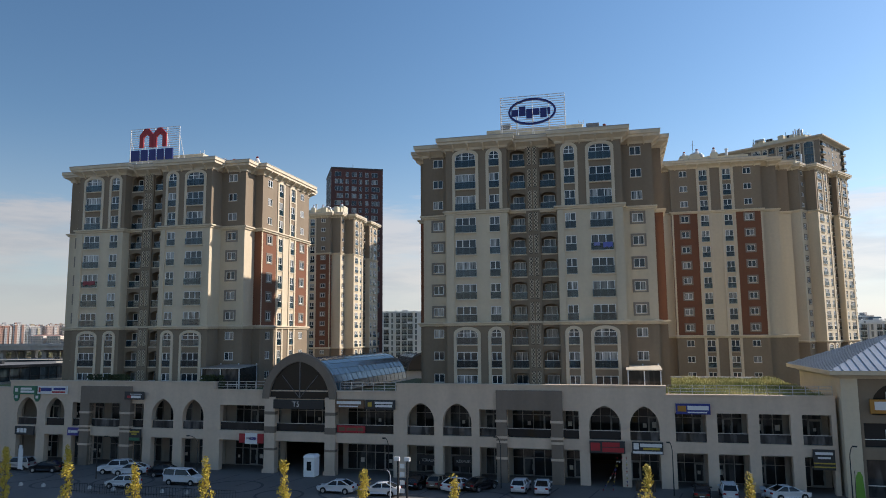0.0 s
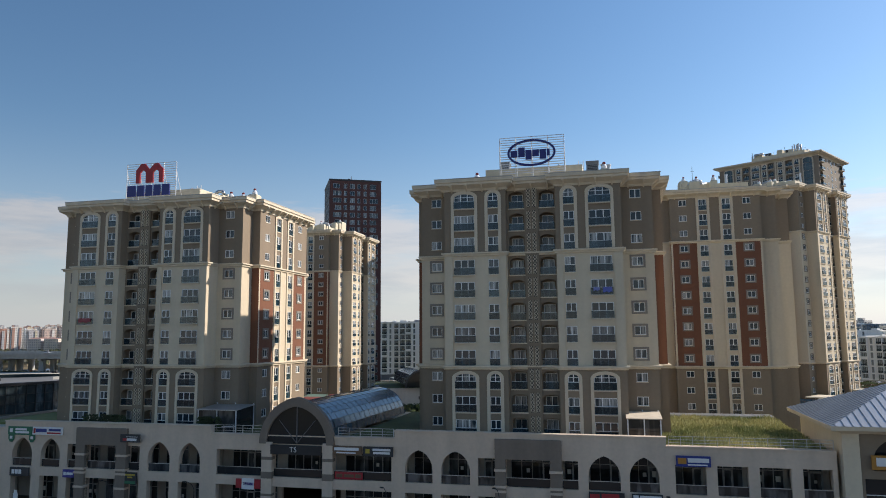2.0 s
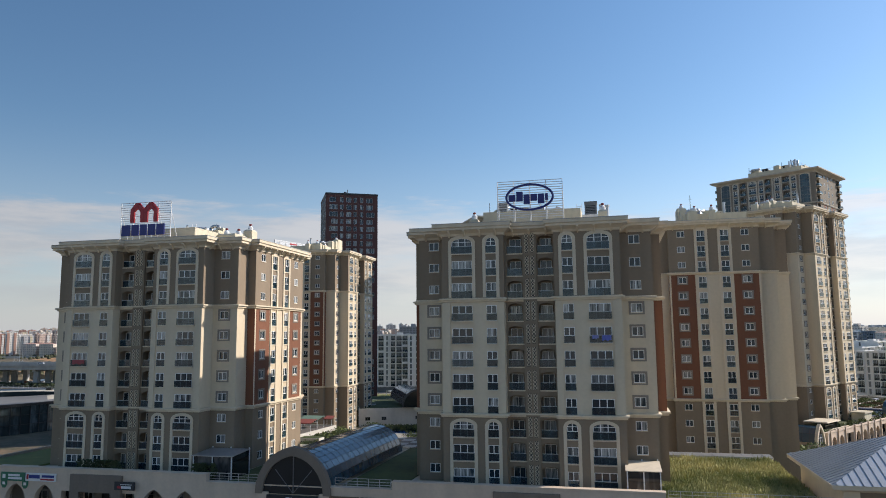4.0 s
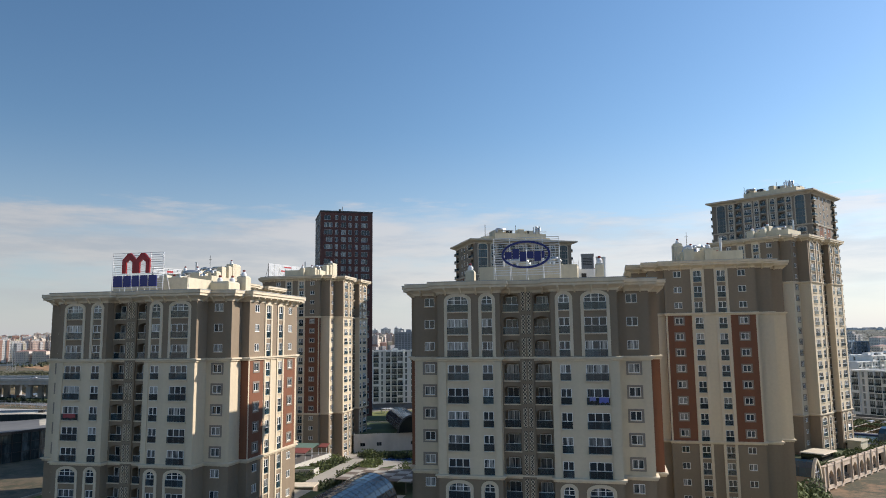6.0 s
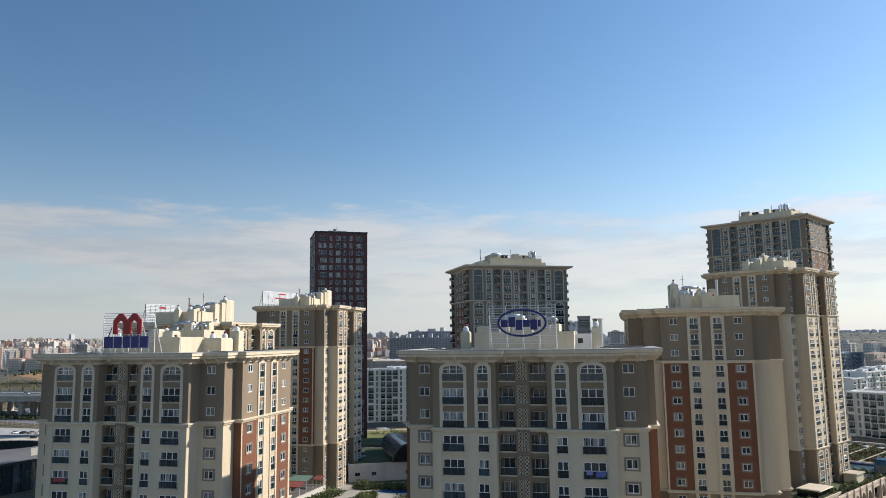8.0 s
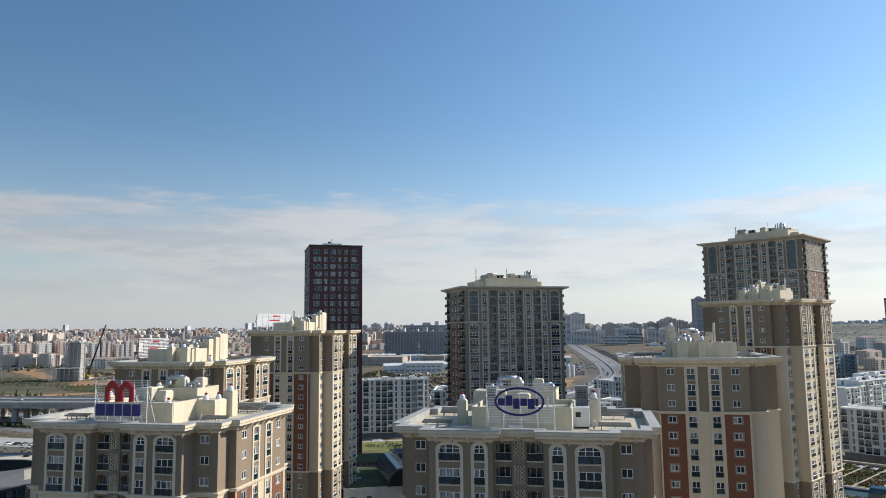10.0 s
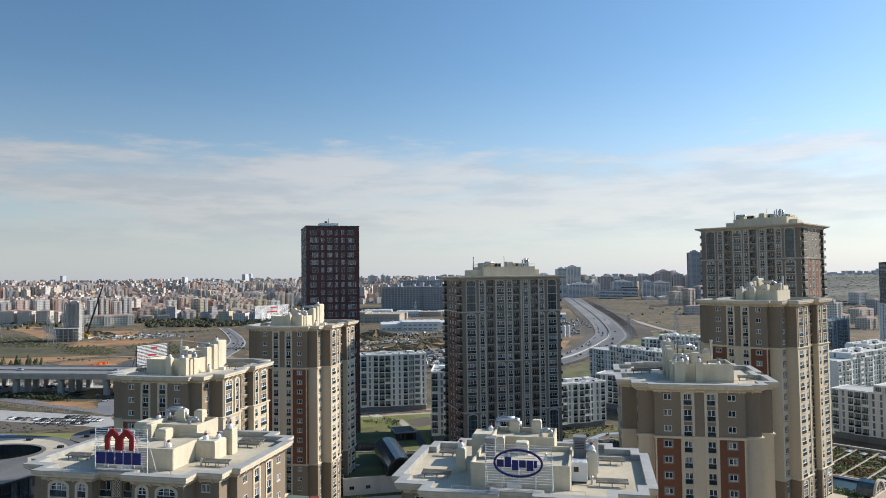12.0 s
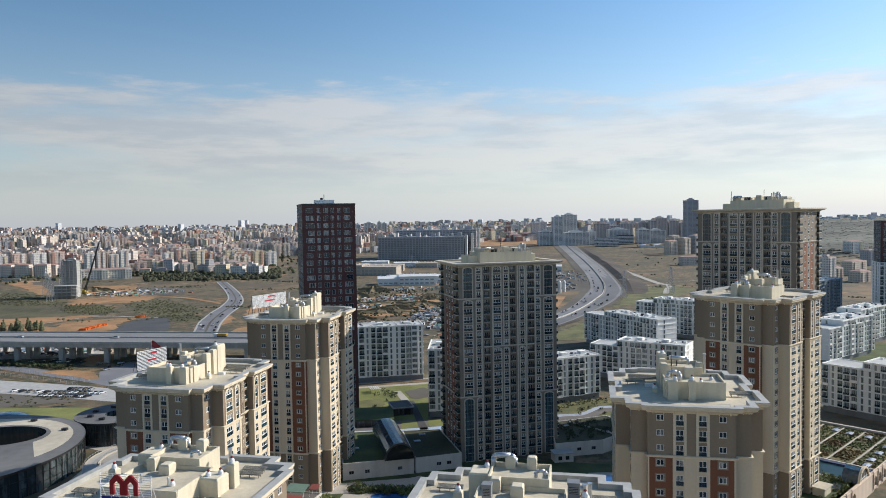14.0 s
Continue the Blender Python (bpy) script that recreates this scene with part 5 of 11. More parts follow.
# banded columns by the covered entrance
for x0, x1 in ((-46.7, -45.2), (-38.0, -36.6)):
    k = Shape(STONE)
    k.box(x0, x1, FACE - 0.4, FACE + 0.5, 0.0, 9.9)
    k.box(x0 - 0.15, x1 + 0.15, FACE - 0.55, FACE + 0.5, 0.0, 0.5)
    part("column", k, arcade)
    for z, h in ((2.95, 0.3), (5.2, 0.85), (7.6, 0.4)):
        k = Shape(BROWN)
        k.box(x0 - 0.02, x1 + 0.02, FACE - 0.42, FACE + 0.5, z, z + h)
        part("column_band", k, arcade)
# floors, ceilings and inner walls
s = Shape(INNER, STONE)
s.box(-102, 22.9, FACE + 0.9, 126.0, SLAB0, SLAB1)
part("floor_slab", s, arcade)
for u0, u1, par, bays in SECTIONS:
    s = Shape(ROOFSCR)
    top = DECK if par > 11 else 10.0
    s.box(u0, u1, FACE + 0.9, 126.0, 9.5, top)
    part("roof_deck", s, arcade)
s = Shape(INNER)
s.box(-102, 22.9, 125.6, 126.0, 0, 10.0)
s.box(-102.4, -102.0, FACE, 126.0, 0, 10.65)
part("rear_wall", s, arcade)
s = Shape(INNER)
for u0, u1, z0, z1 in ((-102, -45.95, 0.0, SLAB0), (-37.25, -4.85, 0.0, SLAB0), (0.35, 22.9, 0.0, SLAB0), (-102, 22.9, SLAB1, 9.5)):
    s.box(u0, u1, 93.25, 93.45, z0, z1)
part("gallery_wall", s, arcade)
notices = random.Random(19)
for a, b, arched in opening:
    for z0, z1, v in ((0.02, SLAB0 - 0.02, 93.0), (SLAB1, 9.48, 93.0)):
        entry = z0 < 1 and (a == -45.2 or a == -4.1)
        # entries end in a wall painted dark to pass for unlit depth
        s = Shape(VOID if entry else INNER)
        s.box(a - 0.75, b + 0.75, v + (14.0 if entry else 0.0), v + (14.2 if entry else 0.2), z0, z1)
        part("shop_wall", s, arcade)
        if entry:
            continue
        f = Shape(ALUFRAME)
        n = max(2, round((b - a) / 1.25))
        hi = min(z1, z0 + 3.4)
        for i in range(n + 1):
            x = a + (b - a) * i / n
            f.box(x - 0.045, x + 0.045, v - 0.14, v - 0.04, z0, hi)
        for z in (z0 + 0.04, z0 + 2.3, hi - 0.08):
            f.box(a, b, v - 0.14, v - 0.04, z, z + 0.08)
        fr = part("shop_front", f, arcade)
        for i in range(n):
            g = Shape(DARKGL)
            x0, x1 = a + (b - a) * i / n, a + (b - a) * (i + 1) / n
            g.poly([(x0, v - 0.06, z0), (x1, v - 0.06, z0), (x1, v - 0.06, hi), (x0, v - 0.06, hi)])
            part("shop_pane", g, fr)
        # a door leaf with its own frame and pull, and a few notices on the glass
        k = notices.randrange(n)
        x0, x1 = a + (b - a) * k / n, a + (b - a) * (k + 1) / n
        g = Shape(ALUFRAME)
        for q0, q1, r0, r1 in ((x0 + 0.05, x0 + 0.17, z0 + 0.02, z0 + 2.28), (x1 - 0.17, x1 - 0.05, z0 + 0.02, z0 + 2.28), (x0 + 0.05, x1 - 0.05, z0 + 2.16, z0 + 2.28), (x0 + 0.05, x1 - 0.05, z0 + 0.02, z0 + 0.25)):
            g.box(q0, q1, v - 0.2, v - 0.12, r0, r1)
        g.tube((x1 - 0.22, v - 0.26, z0 + 0.8), (x1 - 0.22, v - 0.26, z0 + 1.5), 0.025, 6)
        part("door_leaf", g, fr)
        for k in range(n):
            if notices.random() < 0.22:
                x = a + (b - a) * (k + notices.uniform(0.2, 0.5)) / n
                g = Shape(PAPER)
                q = notices.uniform(0.3, 0.6)
                g.box(x, x + q, v - 0.075, v - 0.068, z0 + 1.0, z0 + 1.0 + q * 1.2)
                part("notice", g, fr, None, "pasted paper notice")
    g = Shape(DARKGL, GALV)
    g.box(a, b, FACE + 0.3, FACE + 0.33, SLAB1 + 0.02, SLAB1 + 1.02)
    g.box(a, b, FACE + 0.27, FACE + 0.36, SLAB1 + 1.02, SLAB1 + 1.09, 1)
    part("glass_balustrade", g, arcade)

# glazed barrel vault over the covered street
vault = thing("glass_vault", on_grid(-41.75, FACE - 0.2, 9.6), "blue glazed barrel vault with brown stone front arch", "glass roof")


def vault_parts(root, half, rise, length, bend, rows, around, pane=VAULTGL):
    def at(i, j):
        ang = math.pi * (0.04 + 0.92 * i / around)
        y = length * j / rows
        return (half * math.cos(ang) + bend * (j / rows) ** 2, y, rise * math.sin(ang) ** 0.82)

    for j in range(rows):
        for i in range(around):
            g = Shape(pane)
            q = [Vector(at(i, j)), Vector(at(i, j + 1)), Vector(at(i + 1, j + 1)), Vector(at(i + 1, j))]
            c = sum(q, Vector()) / 4
            g.poly([p + (c - p) * 0.02 for p in q][::-1])
            part("vault_pane", g, root)
    f = Shape(DARKMET)
    for j in range(rows + 1):
        for i in range(around):
            f.tube(at(i, j), at(i + 1, j), 0.04, 4)
    for i in range(around + 1):
        for j in range(rows):
            f.tube(at(i, j), at(i, j + 1), 0.035, 4)
    part("vault_frame", f, root)


vault_parts(vault, 4.9, 5.4, 31.0, 0.6, 16, 14)
s = Shape(BROWN)
outer, inner = arch(10.6, 6.2, 6.1, 12, True), arch(8.6, 5.0, 4.9, 12, True)
for i in range(len(outer) - 1):
    a, b, c, d = inner[i], outer[i], outer[i + 1], inner[i + 1]
    for y, flip in ((-0.3, 1), (0.5, 0)):
        q = [(a[0], y, a[1]), (b[0], y, b[1]), (c[0], y, c[1]), (d[0], y, d[1])]
        s.poly(q[::-1] if flip else q)
    s.poly([(b[0], -0.3, b[1]), (b[0], 0.5, b[1]), (c[0], 0.5, c[1]), (c[0], -0.3, c[1])])
    s.poly([(a[0], -0.3, a[1]), (d[0], -0.3, d[1]), (d[0], 0.5, d[1]), (a[0], 0.5, a[1])])
part("front_arch", s, vault)
g = Shape(DARKGL)
g.poly([(x, 0.1, z) for x, z in reversed(inner)])
part("front_glass", g, vault)
s = Shape(FRAMES)
s.box(-0.06, 0.06, 0.0, 0.12, 0.2, 5.0)
s.tube((0, 0.05, 0.2), (2.6, 0.05, 3.2), 0.05)
s.tube((0, 0.05, 0.2), (-2.6, 0.05, 3.2), 0.05)
part("front_mullion", s, vault)
s = Shape(DARKMET)
s.box(-3.6, 3.6, -0.35, -0.1, -1.2, 0.0)
part("fascia", s, vault, None, "dark fascia board")


def words(text, size, m, material, parent, name="lettering", depth=0.03):
    cu = bpy.data.curves.new(name, "FONT")
    cu.body, cu.size, cu.extrude, cu.align_x, cu.align_y = text, size, depth, "CENTER", "CENTER"
    cu.materials.append(material)
    ob = new(name, cu)
    bpy.context.view_layer.update()
    me = bpy.data.meshes.new_from_object(ob.evaluated_get(bpy.context.evaluated_depsgraph_get()))
    me.name = name
    bpy.data.objects.remove(ob)
    return part(name, me, parent, m)


SIGNWHITE = mat("white_sign_face", (0.75, 0.75, 0.74), 0.5, var=0.04, bump=0.0)
words("T5", 0.95, pose(-0.3, -0.4, -0.6, 90, 0, 0), SIGNWHITE, vault)

# lawn and wild grass deck, hipped corner pavilion
pav = thing("corner_pavilion", on_grid(0, 0), "pale corner pavilion with grey metal hipped roof", "pavilion")
s = Shape(CREAM, TAUPE)
facade(s, (23.3, 106.0), (23.3, 87.6), 0.0, 13.3, [], plain(0))
facade(s, (23.3, 87.6), (25.0, 87.6), 0.0, 13.3, [], plain(0))
hol = [(3.9, 8.9, 5.2, 3.4, 0.6, 2.6, True), (3.6, 5.4, 6.4, 2.6, 0.6, 0.0, False), (3.6, 0.02, 6.4, 4.1, 0.6, 0.0, False),
       (13.0, 8.9, 5.2, 3.4, 0.6, 2.6, True), (12.8, 5.4, 6.4, 2.6, 0.6, 0.0, False), (12.8, 0.02, 6.4, 4.1, 0.6, 0.0, False)]
at = facade(s, (25.0, 87.9), (47.0, 87.9), 0.0, 13.3, hol, plain(1), None)
facade(s, (47.0, 87.6), (47.0, 106.0), 0.0, 13.3, [], plain(0))
facade(s, (47.0, 106.0), (23.3, 106.0), 0.0, 13.3, [], plain(0))
part("wall", s, pav)
for c, zb, w, h, dep, rise, pt in hol:
    g = Shape(DARKGL)
    g.poly([(25 + c - w / 2, 88.5, zb), (25 + c + w / 2, 88.5, zb), (25 + c + w / 2, 88.5, zb + h), (25 + c - w / 2, 88.5, zb + h)])
    pane = part("window", g, pav)
    f = Shape(PVC)
    for x in (-0.9, 0.0, 0.9):
        f.box(25 + c + x - 0.06, 25 + c + x + 0.06, 88.38, 88.48, zb, zb + h * 0.72)
    f.box(25 + c - w / 2, 25 + c + w / 2, 88.36, 88.46, zb + h * 0.3, zb + h * 0.3 + 0.08)
    part("window_frame", f, pane)
METALROOF = mat("grey_seamed_metal", (0.42, 0.44, 0.46), 0.45, 0.5, var=0.08, bump=0.05)
s = Shape(CREAM)
eave = [(22.0, 86.2), (48.4, 86.2), (48.4, 107.4), (22.0, 107.4)]
ring(s, [(23.3, 87.6), (47.0, 87.6), (47.0, 106.0), (23.3, 106.0)], ((0.0, 12.8), (0.4, 13.1), (1.3, 13.25), (1.35, 13.7), (0.0, 13.9)))
part("eave", s, pav)
s = Shape(METALROOF)
r0, r1 = (32.5, 96.8, 18.0), (38.0, 96.8, 18.0)
e = [(x, y, 13.72) for x, y in eave]
for q in ((e[0], e[1], r1, r0), (e[2], e[3], r0, r1)):
    s.poly(q)
s.poly((e[1], e[2], r1))
s.poly((e[3], e[0], r0))
roof_pav = part("roof", s, pav)
for k in range(30):
    f = Shape(METALROOF)
    t = (k + 0.5) / 30
    x = 22.0 + 26.4 * t
    if x < 32.5:
        z = (x - 22.0) / 10.5
    elif x > 38.0:
        z = (48.4 - x) / 10.4
    else:
        z = 1.0
    f.tube((x, 86.2, 13.76), (x, 86.2 + 10.6 * z, 13.76 + 4.28 * z), 0.05, 4)
    part("roof_seam", f, roof_pav)
for k in range(22):
    f = Shape(METALROOF)
    y = 86.2 + 21.2 * (k + 0.5) / 22
    z = 1 - abs(y - 96.8) / 10.6
    f.tube((22.0, y, 13.76), (22.0 + 10.5 * z, y, 13.76 + 4.28 * z), 0.05, 4)
    part("roof_seam", f, roof_pav)


# ---- ground, roads and planting ----
def rise_of(x, y):
    t = min(max((math.hypot(x, y) - 1100.0) / 3800.0, 0.0), 1.0)
    return 60.0 * t * t * (3.0 - 2.0 * t)


def field_material():
    """Bare brown earth, straw-coloured grass and dark scrub in ragged patches."""
    m = bpy.data.materials.new("dry_fields")
    m.use_nodes = True
    n, l = m.node_tree.nodes, m.node_tree.links
    b = n["Principled BSDF"]
    b.inputs["Roughness"].default_value = 0.95
    co = n.new("ShaderNodeTexCoord")

    def patches(scale, detail, rough, lo, hi):
        t = n.new("ShaderNodeTexNoise")
        t.inputs["Scale"].default_value, t.inputs["Detail"].default_value, t.inputs["Roughness"].default_value = scale, detail, rough
        l.new(co.outputs["Object"], t.inputs[0])
        r = n.new("ShaderNodeMapRange")
        r.inputs[1].default_value, r.inputs[2].default_value = lo, hi
        l.new(t.outputs[0], r.inputs[0])
        return r.outputs[0]

    def blend(f, a, c):
        x = n.new("ShaderNodeMix")
        x.data_type = "RGBA"
        l.new(f, x.inputs[0])
        for k, val in ((6, a), (7, c)):
            if isinstance(val, tuple):
                x.inputs[k].default_value = (*val, 1)
            else:
                l.new(val, x.inputs[k])
        return x.outputs[2]

    def times(a, c):
        q = n.new("ShaderNodeMath")
        q.operation, q.use_clamp = "MULTIPLY", True
        l.new(a, q.inputs[0])
        l.new(c, q.inputs[1])
        return q.outputs[0]

    soil = blend(patches(0.006, 7.0, 0.6, 0.42, 0.62), (0.175, 0.122, 0.074), (0.27, 0.155, 0.082))
    grass = blend(patches(0.03, 9.0, 0.75, 0.46, 0.58), soil, (0.165, 0.135, 0.072))
    grass = blend(patches(0.011, 8.0, 0.68, 0.47, 0.57), grass, (0.115, 0.088, 0.056))
    grass = blend(patches(0.016, 6.0, 0.6, 0.60, 0.66), grass, (0.32, 0.185, 0.095))
    scrub = times(patches(0.0045, 5.0, 0.6, 0.36, 0.46), patches(0.09, 9.0, 0.8, 0.45, 0.55))
    l.new(blend(scrub, grass, (0.06, 0.058, 0.03)), b.inputs["Base Color"])
    return m


FIELD = field_material()
ASPHALT = mat("asphalt", (0.075, 0.076, 0.08), 0.9, var=0.15, grain=0.6, bump=0.05)
HIGHWAY = mat("pale_motorway_surface", (0.235, 0.23, 0.225), 0.9, var=0.12, grain=0.1, bump=0.0)
LANES = mat("darker_carriageway", (0.15, 0.152, 0.158), 0.9, var=0.14, grain=0.08, bump=0.0)
EARTH = mat("orange_earth", (0.40, 0.205, 0.09), 0.95, var=0.2, grain=0.5, bump=0.0, col2=(0.17, 0.115, 0.06))
ROADGREY = mat("worn_grey_road", (0.19, 0.19, 0.2), 0.9, var=0.15, grain=0.1, bump=0.0)
SCRUBG = mat("olive_scrub", (0.105, 0.09, 0.044), 0.95, var=0.3, grain=0.3, bump=0.0, col2=(0.034, 0.036, 0.016))
BANK = mat("grey_brown_bank", (0.12, 0.105, 0.085), 0.95, var=0.25, grain=0.08, bump=0.0)
PAVING = mat("grey_stone_paving", (0.155, 0.14, 0.128), 0.85, var=0.1, grain=1.5, bump=0.1)
PAVEDARK = mat("dark_paving_band", (0.07, 0.067, 0.067), 0.85, var=0.1, grain=1.5)
LAWN = mat("lawn", (0.065, 0.088, 0.026), 0.95, var=0.3, grain=1.2, bump=0.3, col2=(0.03, 0.042, 0.014))
SUNLAWN = mat("short_sunlit_grass", (0.20, 0.20, 0.06), 0.95, var=0.2, grain=0.6, bump=0.3, col2=(0.10, 0.12, 0.035))
DRYLAWN = mat("dry_lawn", (0.155, 0.145, 0.058), 0.95, var=0.25, grain=0.8, bump=0.3, col2=(0.05, 0.062, 0.022))
SHRUB = mat("shrub_leaves", (0.055, 0.075, 0.026), 0.8, var=0.3, grain=2.0, bump=0.2, rand=0.3)
PATHWAY = mat("pale_path", (0.42, 0.385, 0.33), 0.9, var=0.1, grain=0.8)
POOL = mat("blue_pool_water", (0.02, 0.10, 0.30), 0.08, var=0.1, grain=0.6, bump=0.05)
RINGGREY = mat("grey_roof_felt", (0.15, 0.148, 0.145), 0.9, var=0.2, grain=0.3)
CONCRETE = mat("concrete", (0.42, 0.41, 0.385), 0.85, var=0.1, grain=0.5, stain=0.3)

xs = sorted({*[-4900 + 245 * i for i in range(41)], *[-1200 + 60 * i for i in range(41)]})
ys = sorted({-400, -100, *[100 * i for i in range(13)], *[1200 + 150 * i for i in range(25)], 4900})
gs = Shape(FIELD)
gs.v = [(x, y, rise_of(x, y)) for y in ys for x in xs]
for j in range(len(ys) - 1):
    for i in range(len(xs) - 1):
        k = j * len(xs) + i
        gs.f.append((k, k + 1, k + len(xs) + 1, k + len(xs)))
        gs.m.append(0)
tagged(part("ground", gs, None, None, "", True), "brown dry fields with olive scrub and bare earth", "ground", "", "structure")


def sheet(name, pts, z, material, label, category="ground", kind="structure"):
    s = Shape(material)
    s.poly([(x, y, z + rise_of(x, y)) for x, y in pts])
    return tagged(part(name, s), label, category, "", kind)


def strip(name, left, right, z, material, label, category="road", kind="structure"):
    s = Shape(material)
    for (a, b), (c, d) in zip(zip(left, right), zip(left[1:], right[1:])):
        s.poly([(*a, z + rise_of(*a)), (*b, z + rise_of(*b)), (*d, z + rise_of(*d)), (*c, z + rise_of(*c))])
    return tagged(part(name, s), label, category, "", kind)


def uv(u, v):
    q = GRID @ Vector((u, v, 0))
    return (q.x, q.y)


sheet("pavement", [uv(-140, 55), uv(80, 55), uv(80, FACE + 15), uv(-140, FACE + 15)], 0.036, PAVING, "grey stone paving of the forecourt in shade", "pavement")
sheet("road", [uv(-240, 8), uv(160, 8), uv(160, 55), uv(-240, 55)], 0.03, ASPHALT, "dark asphalt street before the arcade", "road")
# dark curved bands in the paving
for k in range(15):
    u, v, r = -84 + 7.6 * k, 77.5 + (1.6 if k % 2 else -1.2), 3.4 if k % 2 else 2.5
    s = Shape(PAVEDARK)
    for i in range(28):
        a0, a1 = 2 * math.pi * i / 28, 2 * math.pi * (i + 1) / 28
        s.poly([(*uv(u + q * math.cos(a), v + q * math.sin(a)), 0.048) for q, a in ((r, a0), (r + 0.35, a0), (r + 0.35, a1), (r, a1))])
    tagged(part("paving_band", s), "dark curved stone band laid in the paving", "paving", "paving bands", "structure")
for k in range(26):
    u = -92 + 4.6 * k
    s = Shape(PAVEDARK)
    s.poly([(*uv(a, b), 0.044) for a, b in ((u, 79.6), (u + 0.18, 79.6), (u + 1.6, 86.5), (u + 1.42, 86.5))])
    tagged(part("parking_line", s), "dark slanting parking line", "marking", "parking lines", "structure")

# motorway, slip road, fields of bare earth
HL = [(35.9, 552.5), (80, 587.5), (131.0, 656.3), (160.7, 716.9), (192.4, 802.4), (222.7, 897.8), (265.6, 1102.7), (324.6, 1454.2), (380, 1825.0), (417.3, 2087.4)]
HR = [(37.7, 518.2), (76, 542), (119.1, 584.7), (156.8, 645.3), (193.7, 711.3), (223.9, 777.3), (255.3, 872.0), (319.5, 1185.6), (376.1, 1529.0), (440, 1925.0)]


def glide(pts, n=6):
    """A smooth line through the points."""
    out = []
    for i in range(len(pts) - 1):
        p = [Vector(pts[max(i - 1, 0)]), Vector(pts[i]), Vector(pts[i + 1]), Vector(pts[min(i + 2, len(pts) - 1)])]
        for k in range(n):
            t = k / n
            q = 0.5 * (2 * p[1] + (p[2] - p[0]) * t + (2 * p[0] - 5 * p[1] + 4 * p[2] - p[3]) * t * t + (3 * p[1] - p[0] - 3 * p[2] + p[3]) * t ** 3)
            out.append((q.x, q.y))
    return out + [tuple(pts[-1])]


HL, HR = glide(HL), glide(HR)
strip("verge", [(x - 7 - 0.004 * y, y) for x, y in HL], [(x + 4, y) for x, y in HR], 0.55, BANK, "dark grey-brown embankment along the motorway", "verge")
strip("road", HL, HR, 1.0, HIGHWAY, "pale wide motorway curving to the skyline")


def across(q):
    """A line along the motorway, q from its left (0) to its right edge (1)."""
    return [(a[0] + (b[0] - a[0]) * q, a[1] + (b[1] - a[1]) * q) for a, b in zip(HL, HR)]


strip("road", across(0.57), across(0.93), 1.06, LANES, "darker worn lanes of the far carriageway")
strip("road", across(0.14), across(0.44), 1.06, ROADGREY, "grey worn lanes of the near carriageway")
strip("verge", across(0.48), across(0.53), 1.12, BANK, "bare earth strip between the carriageways", "verge")
s = Shape(CONCRETE)
line = across(0.505)
for a, b in zip(line, line[1:]):
    za, zb = rise_of(*a) + 1.1, rise_of(*b) + 1.1
    for dx in (-0.35, 0.35):
        s.poly([(a[0] + dx, a[1], za), (b[0] + dx, b[1], zb), (b[0] + dx * 0.4, b[1], zb + 1.1), (a[0] + dx * 0.4, a[1], za + 1.1)])
    s.poly([(a[0] - 0.14, a[1], za + 1.1), (a[0] + 0.14, a[1], za + 1.1), (b[0] + 0.14, b[1], zb + 1.1), (b[0] - 0.14, b[1], zb + 1.1)])
tagged(part("median_barrier", s), "pale concrete barrier between the carriageways", "barrier", "", "structure")
# the cutting: a steep dark bank right of the road that falls off gently behind
s = Shape(mat("dark_earth_cutting", (0.085, 0.066, 0.05), 0.95, var=0.3, grain=0.12, bump=0.0), FIELD)
rim = [(x, y) for x, y in HR if y > 800]
rnd = random.Random(12)
crest = [(x + 13 + rnd.uniform(-1.5, 1.5), y, 4.6 * min(1.0, i / 6, (len(rim) - 1 - i) / 6) + 0.5 + rnd.uniform(-0.3, 0.3)) for i, (x, y) in enumerate(rim)]
for i in range(len(rim) - 1):
    a, b = rim[i], rim[i + 1]
    c, d = crest[i], crest[i + 1]
    za, zb = rise_of(*a), rise_of(*b)
    s.poly([(a[0] + 3, a[1], za + 0.4), (b[0] + 3, b[1], zb + 0.4), (d[0], d[1], zb + d[2]), (c[0], c[1], za + c[2])][::-1])
    s.poly([(c[0], c[1], za + c[2]), (d[0], d[1], zb + d[2]), (d[0] + 26, d[1], rise_of(d[0] + 26, d[1]) - 0.5), (c[0] + 26, c[1], rise_of(c[0] + 26, c[1]) - 0.5)][::-1])
tagged(part("road_cutting", s), "dark steep earth cutting along the motorway", "bank", "", "structure")
WL = glide([(-176, 540), (-187.9, 601.2), (-198.4, 647.8), (-207.0, 714.1), (-211.9, 771.3), (-224.7, 849.5), (-252.9, 941.7), (-273, 1000), (-305, 1090)])
WR = glide([(-156, 534), (-166.8, 594.9), (-176.8, 644.6), (-184.3, 702.7), (-189.7, 762.4), (-201.6, 827.8), (-225.9, 909.9), (-252, 985), (-288, 1084)])
strip("road", WL, WR, 0.3, ROADGREY, "grey dual road winding through the fields")
for side, keep in ((WL, 0.4), (WR, -0.4)):
    strip("kerb", [(x - 0.9 + keep, y) for x, y in side], [(x + 0.9 + keep, y) for x, y in side], 0.42, CONCRETE, "pale concrete edge of the winding road", "kerb")
WM = [((a[0] + b[0]) / 2, (a[1] + b[1]) / 2) for a, b in zip(WL, WR)]
strip("verge", [(x - 1.0, y) for x, y in WM], [(x + 1.0, y) for x, y in WM], 0.42, BANK, "grey-brown median of the winding road", "verge")
TRACK = glide([(-385, 610), (-353, 633), (-347, 652), (-335, 682), (-312, 708), (-274, 696), (-250, 690)])
